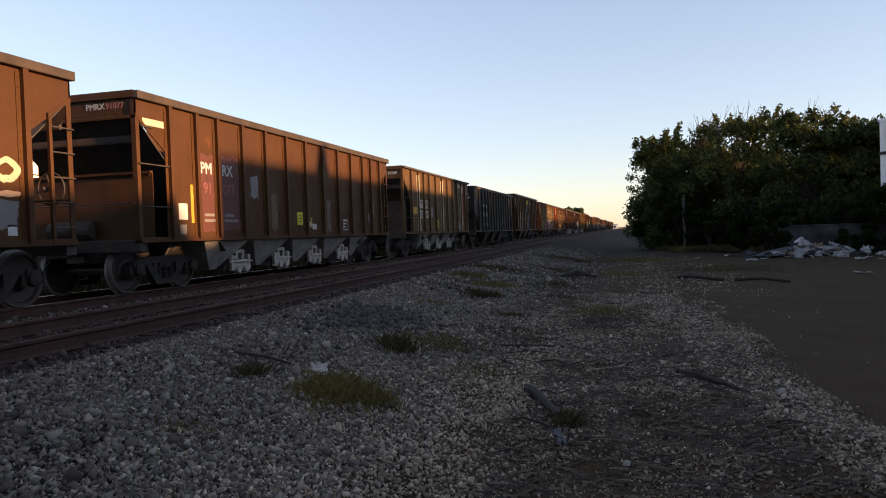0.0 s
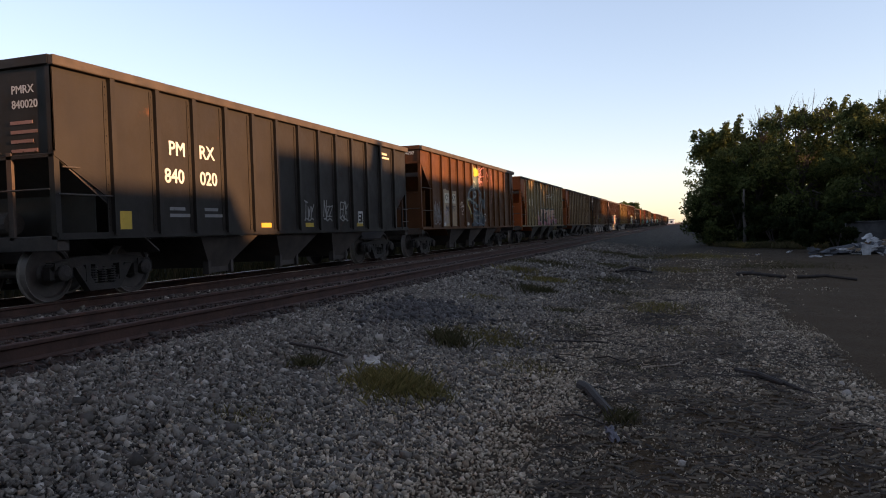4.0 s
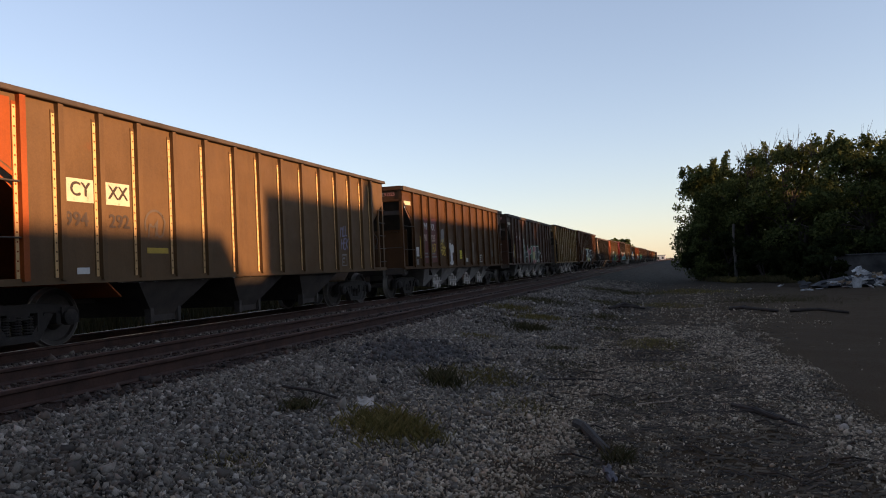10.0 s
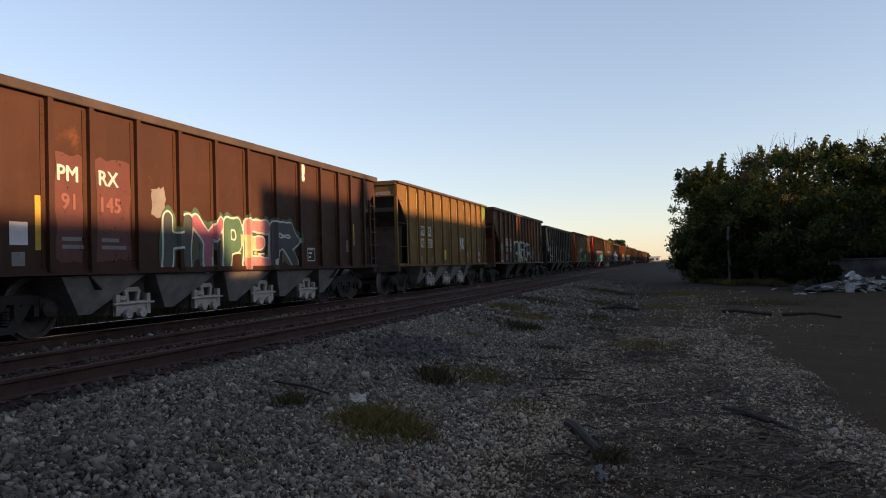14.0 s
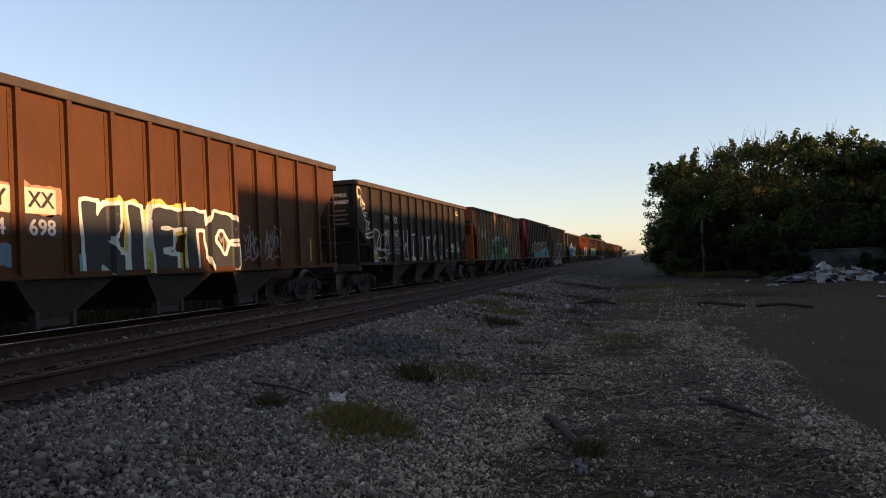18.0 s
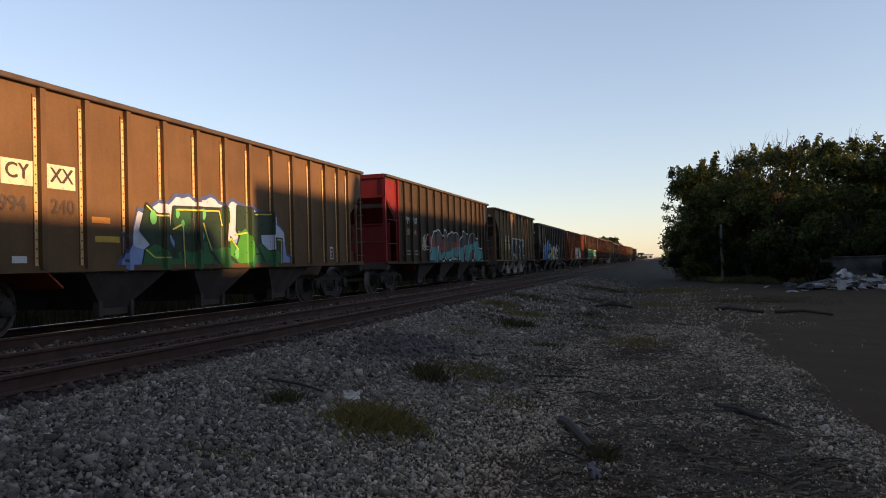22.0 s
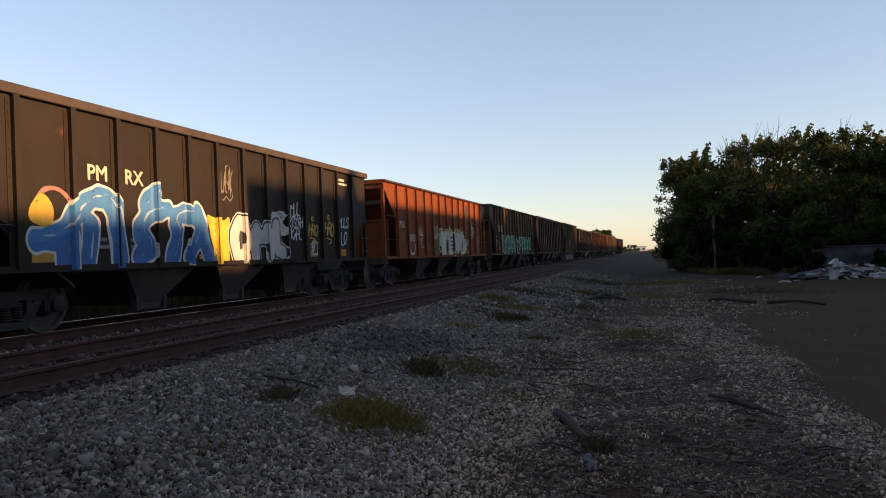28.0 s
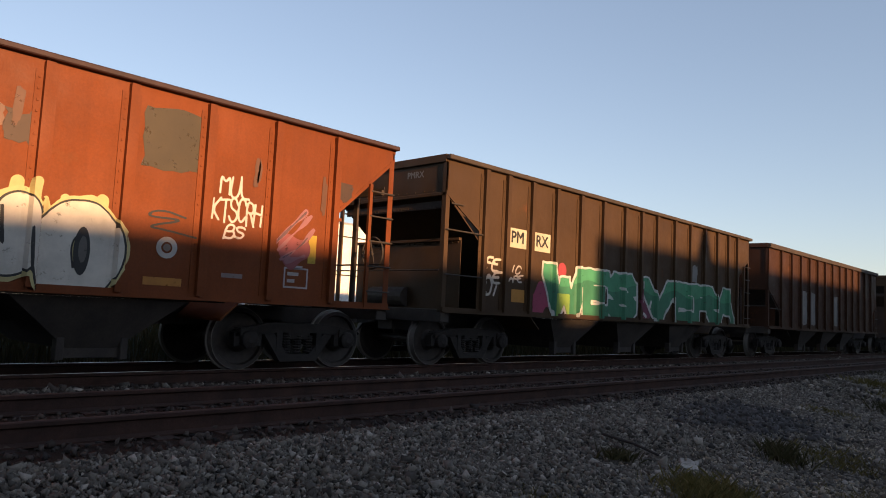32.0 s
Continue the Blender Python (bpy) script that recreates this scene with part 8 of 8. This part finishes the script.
    kinds = (("torn_sheet", "torn dirty white plastic sheet on the rubbish heap", "plastic sheet", TRASH_WHITE), ("foam_panel", "broken white foam panel on the rubbish heap", "panel", TRASH_WHITE),
             ("cardboard_sheet", "soggy brown cardboard on the rubbish heap", "cardboard", TRASH_BROWN), ("torn_sheet", "crumpled white sheet among the rubbish", "plastic sheet", TRASH_WHITE),
             ("black_sheet", "crumpled black plastic on the rubbish heap", "plastic sheet", TRASH_DARK))
    for i in range(46):
        name, lab, cat, mat = kinds[i % 5]
        u = rng.gauss(0, 1)
        x, y = 7.55 + 1.05 * u, 33.55 + rng.uniform(-0.35, 0.5)
        top = 0.52 * math.exp(-0.35 * u * u)
        w = rng.uniform(0.18, 0.5) * (1.4 if i < 4 else 1)
        crumple(name, x, y, rng.uniform(0.1, 1) * top, w, w * rng.uniform(0.35, 0.8), (rng.uniform(10, 70), rng.uniform(-25, 25), rng.uniform(-60, 60)), mat, lab, cat, 300 + i)
    for i in range(16):
        x, y = rng.uniform(4.6, 10.4), 32.9 + rng.uniform(-0.5, 0.5)
        crumple("white_scrap", x, y, 0.0, rng.uniform(0.15, 0.35), rng.uniform(0.1, 0.22), (rng.uniform(0, 40), 0, rng.uniform(0, 180)), TRASH_WHITE, "white scrap of litter before the heap", "litter", 400 + i)
    for i, (x, y, w, h) in enumerate(((8.25, 32.9, 0.3, 0.2), (8.55, 33.0, 0.3, 0.26), (8.3, 32.6, 0.22, 0.1))):
        bm = bmesh.new()
        box(bm, -w / 2, w / 2, -0.1, 0.1, 0, h)
        tagged(part("white_carton", bm, TRASH_WHITE, at=pose(x, y, float(ground_z(x, y)), 4, 6 - 5 * i, 20 * i - 15), bevel=0.012), "crushed white carton beside the rubbish heap", "carton")
    bm = bmesh.new()
    box(bm, -0.16, 0.16, -0.04, 0.04, 0, 0.42)
    tagged(part("white_board", bm, TRASH_WHITE, at=pose(6.85, 33.1, -0.02, -14, 3, 8), bevel=0.01), "upright white board leaning on the rubbish heap", "board")
    for i, (x, y, s) in enumerate(((8.6, 31, 0.4), (9.2, 30.6, 0.3), (6.1, 22.3, 0.3), (6.35, 22.3, 0.22), (2.9, 34.5, 0.2), (9.0, 31.6, 0.35), (4.4, 36.4, 0.35), (5.3, 35.2, 0.3))):
        crumple("white_scrap", x, y, 0, s, s * 0.6, (12, 8, 40 * i), TRASH_WHITE, "white scrap of litter on the soil", "litter", 60 + i)
    stick("slender_trunk", ((3.17, 45.4, -0.1), (3.2, 45.4, 1.2), (3.12, 45.4, 2.3), (3.2, 45.5, 3.4)), 0.1, plain("pale_bark", (0.06, 0.052, 0.045), 0.9, 0, 0.4, 6, 0.6), "slender pale trunk at the edge of the thicket", "tree trunk")
    # low wall and pale post behind the heap
    bm = bmesh.new()
    box(bm, 6.7, 11.8, 36.2, 36.45, -0.1, 1.3)
    box(bm, 6.65, 11.85, 36.15, 36.5, 1.3, 1.36)
    tagged(part("low_wall", bm, CONCRETE, bevel=0.02), "low weathered concrete wall behind the rubbish", "wall", kind="structure")
    post = empty("pale_post", pose(11.55, 37.5, 0), "pale round steel post with a cap", "post")
    bm = bmesh.new()
    tube(bm, (0, 0, -0.1), (0, 0, 6.0), 0.24, 0.24, 16)
    part("shaft", bm, WALL_PAINT, post)
    bm = bmesh.new()
    tube(bm, (0, 0, 4.45), (0, 0, 4.6), 0.27, 0.27, 16)
    part("collar", bm, IRON, post)
    bm = bmesh.new()
    tube(bm, (0, 0, 6.0), (0, 0, 6.12), 0.29, 0.24, 16)
    part("cap", bm, WALL_PAINT, post)


# ---- buildings ----
def shed(name, x0, x1, y0, y1, h, paint, label, ribs=True, roof_h=0.0):
    s = empty(name, pose(x0, y0, -0.1), label, "shed")
    w, d = x1 - x0, y1 - y0
    t = 0.18
    for nm, b in (("wall", (0, t, 0, d)), ("wall", (w - t, w, 0, d)), ("wall", (t, w - t, 0, t)), ("wall", (t, w - t, d - t, d))):
        bm = bmesh.new()
        box(bm, *b, 0, h + 0.1)
        if ribs and b[1] - b[0] < 0.5:
            for i in range(int(d / 0.5)):
                xx = b[0] - 0.03 if b[0] == 0 else b[1]
                rib = bm if name != "white_warehouse" else bmesh.new()
                box(rib, xx, xx + 0.03, i * 0.5, i * 0.5 + 0.08, 0, h + 0.05)
                if rib is not bm:
                    part("wall_rib", rib, paint, s)
        part(nm, bm, paint, s)
    bm = bmesh.new()
    box(bm, 0, w, 0, d, h + 0.1, h + 0.2)
    part("roof", bm, ROOF_METAL, s, "flat sheet metal roof")
    return s


def build_buildings():
    b = shed("white_warehouse", -42, -26, 14, 44, 5.4, WALL_PAINT, "long white metal warehouse beyond the train")
    for i in range(3):
        bm = bmesh.new()
        for j in range(8):
            box(bm, 16.03, 16.07, 3 + i * 9, 4.2 + i * 9, 2.4 + j * 0.14, 2.49 + j * 0.14)
        part("wall_vent", bm, ROOF_METAL, b, "louvred wall vent")

    def rise(x):
        """How much higher the sun's ray runs at x than where it meets the train."""
        return (x + 8.72) * math.tan(radians(SUN_EL)) / math.cos(math.atan(SUN_SLANT))

    def at_sun(y, x=16):
        return y - SUN_SLANT * (x + 8.72)

    k = rise(16)

    # Unseen sheds added so that their shadows fall on train, ground and thicket.
    shed("shadow_shed", 16, 30, -60, at_sun(12.6), 2.36 + k, SHED_PAINT, "long unseen grey shed that casts the low shadow on the train")
    shed("shadow_shed", 16, 28, at_sun(14.25), 33.4, 3.4 + k, SHED_PAINT, "taller unseen grey shed that casts the high shadow on the train")
    shed("shadow_shed", 16, 28, 33.45, 39.2, 4.5 + k, SHED_PAINT, "tallest unseen grey shed, added to shade whole cars")
    shed("shadow_shed", 16, 28, 39.25, 57.9, 1.1 + k, SHED_PAINT, "lower unseen grey shed, added to shade the lower thicket")
    # Unseen wall added to keep the sun strip off the ground in the gap.
    shed("shade_wall", 16.2, 16.9, at_sun(12.6) + 0.005, at_sun(14.25) - 0.005, 1.5 + k, CONCRETE, "unseen concrete wall added between two sheds to stop low sun", False)
    shed("shadow_shed", 28.5, 44, 52, 75, 4.5 + rise(28.5), SHED_PAINT, "tall far unseen grey shed, added to shade the distant cars")
    shed("shadow_shed", 28.5, 44, 75.05, 89.5, 2.6 + rise(28.5), SHED_PAINT, "far unseen grey shed, added to shade the lower part of distant cars")
    # Unseen building added to block skylight from behind the viewpoint.
    shed("warehouse", -16, 12, -34, -16, 9.5, SHED_PAINT, "tall unseen grey building added behind the viewpoint to cut skylight")
    shed("shadow_shed", 44, 60, 90, 420, 2.5 + rise(44), SHED_PAINT, "long far unseen shed, added to shade the distant ground")
    # Unseen cone added on the roof to shape the shadow's peak.
    v = empty("shadow_cone", pose(17, at_sun(19.9), 3.4 + k + 0.1), "unseen tapered cone on the shed that casts a peaked shadow", "vent")
    bm = bmesh.new()
    tube(bm, (0, 0, 0), (0, 0, 0.95), 0.55, 0.2, 10)
    part("cowl", bm, ROOF_METAL, v)
    for i in range(5):
        x = -60 + i * 34
        h = 3 + (i * 37 % 3)
        bm = bmesh.new()
        f = empty("far_building", pose(x, 640 + i * 13, 0), "white low building far off at the horizon", "building")
        box(bm, 0, 16, 0, 10, 0, h)
        part("wall", bm, FAR_WHITE, f)
        bm = bmesh.new()
        box(bm, -0.4, 16.4, -0.4, 10.4, h, h + 0.5)
        part("roof", bm, ROOF_METAL, f)
        for j in range(4):
            bm = bmesh.new()
            box(bm, 1.5 + j * 3.7, 3.3 + j * 3.7, -0.06, 0.02, 1.2, 3.0)
            part("window", bm, TRASH_DARK, f)


# ---- the train moves ----
def travel(t):
    """Metres the train has gone towards the camera at t seconds; it slows a little."""
    return -11.6 + 8.42 * t - 0.0165 * t * t - 0.0045 * max(0.0, t - 24) ** 2


def motions():
    rows = [i * 1.0 for i in range(33)]
    for car, y in CARS:
        walk(car, [(t, pose(TRAIN_X, y - travel(t), RAIL_Z)) for t in rows])
    steps = [i * 0.08 for i in range(401)]
    turn = [(t, math.degrees((travel(t) - travel(0)) / 0.457)) for t in steps]
    for n, (car, y) in enumerate(CARS):
        if n > 18:
            continue
        for w, a in CAR_WHEELS[car.name]:
            walk(w, [(t, pose(0, a, 0.457, d)) for t, d in turn])


build_ground()
build_track("main_track", TRAIN_X, RAIL_Z, "main line track with bright-worn rails under the train", True, 1)
build_track("siding_track", SIDING_X, SIDING_Z, "disused siding with rust-brown rails on dark ties", False, 2)
build_buildings()
build_train()
decorate()
build_plants()
build_rubbish()
build_stones()
motions()
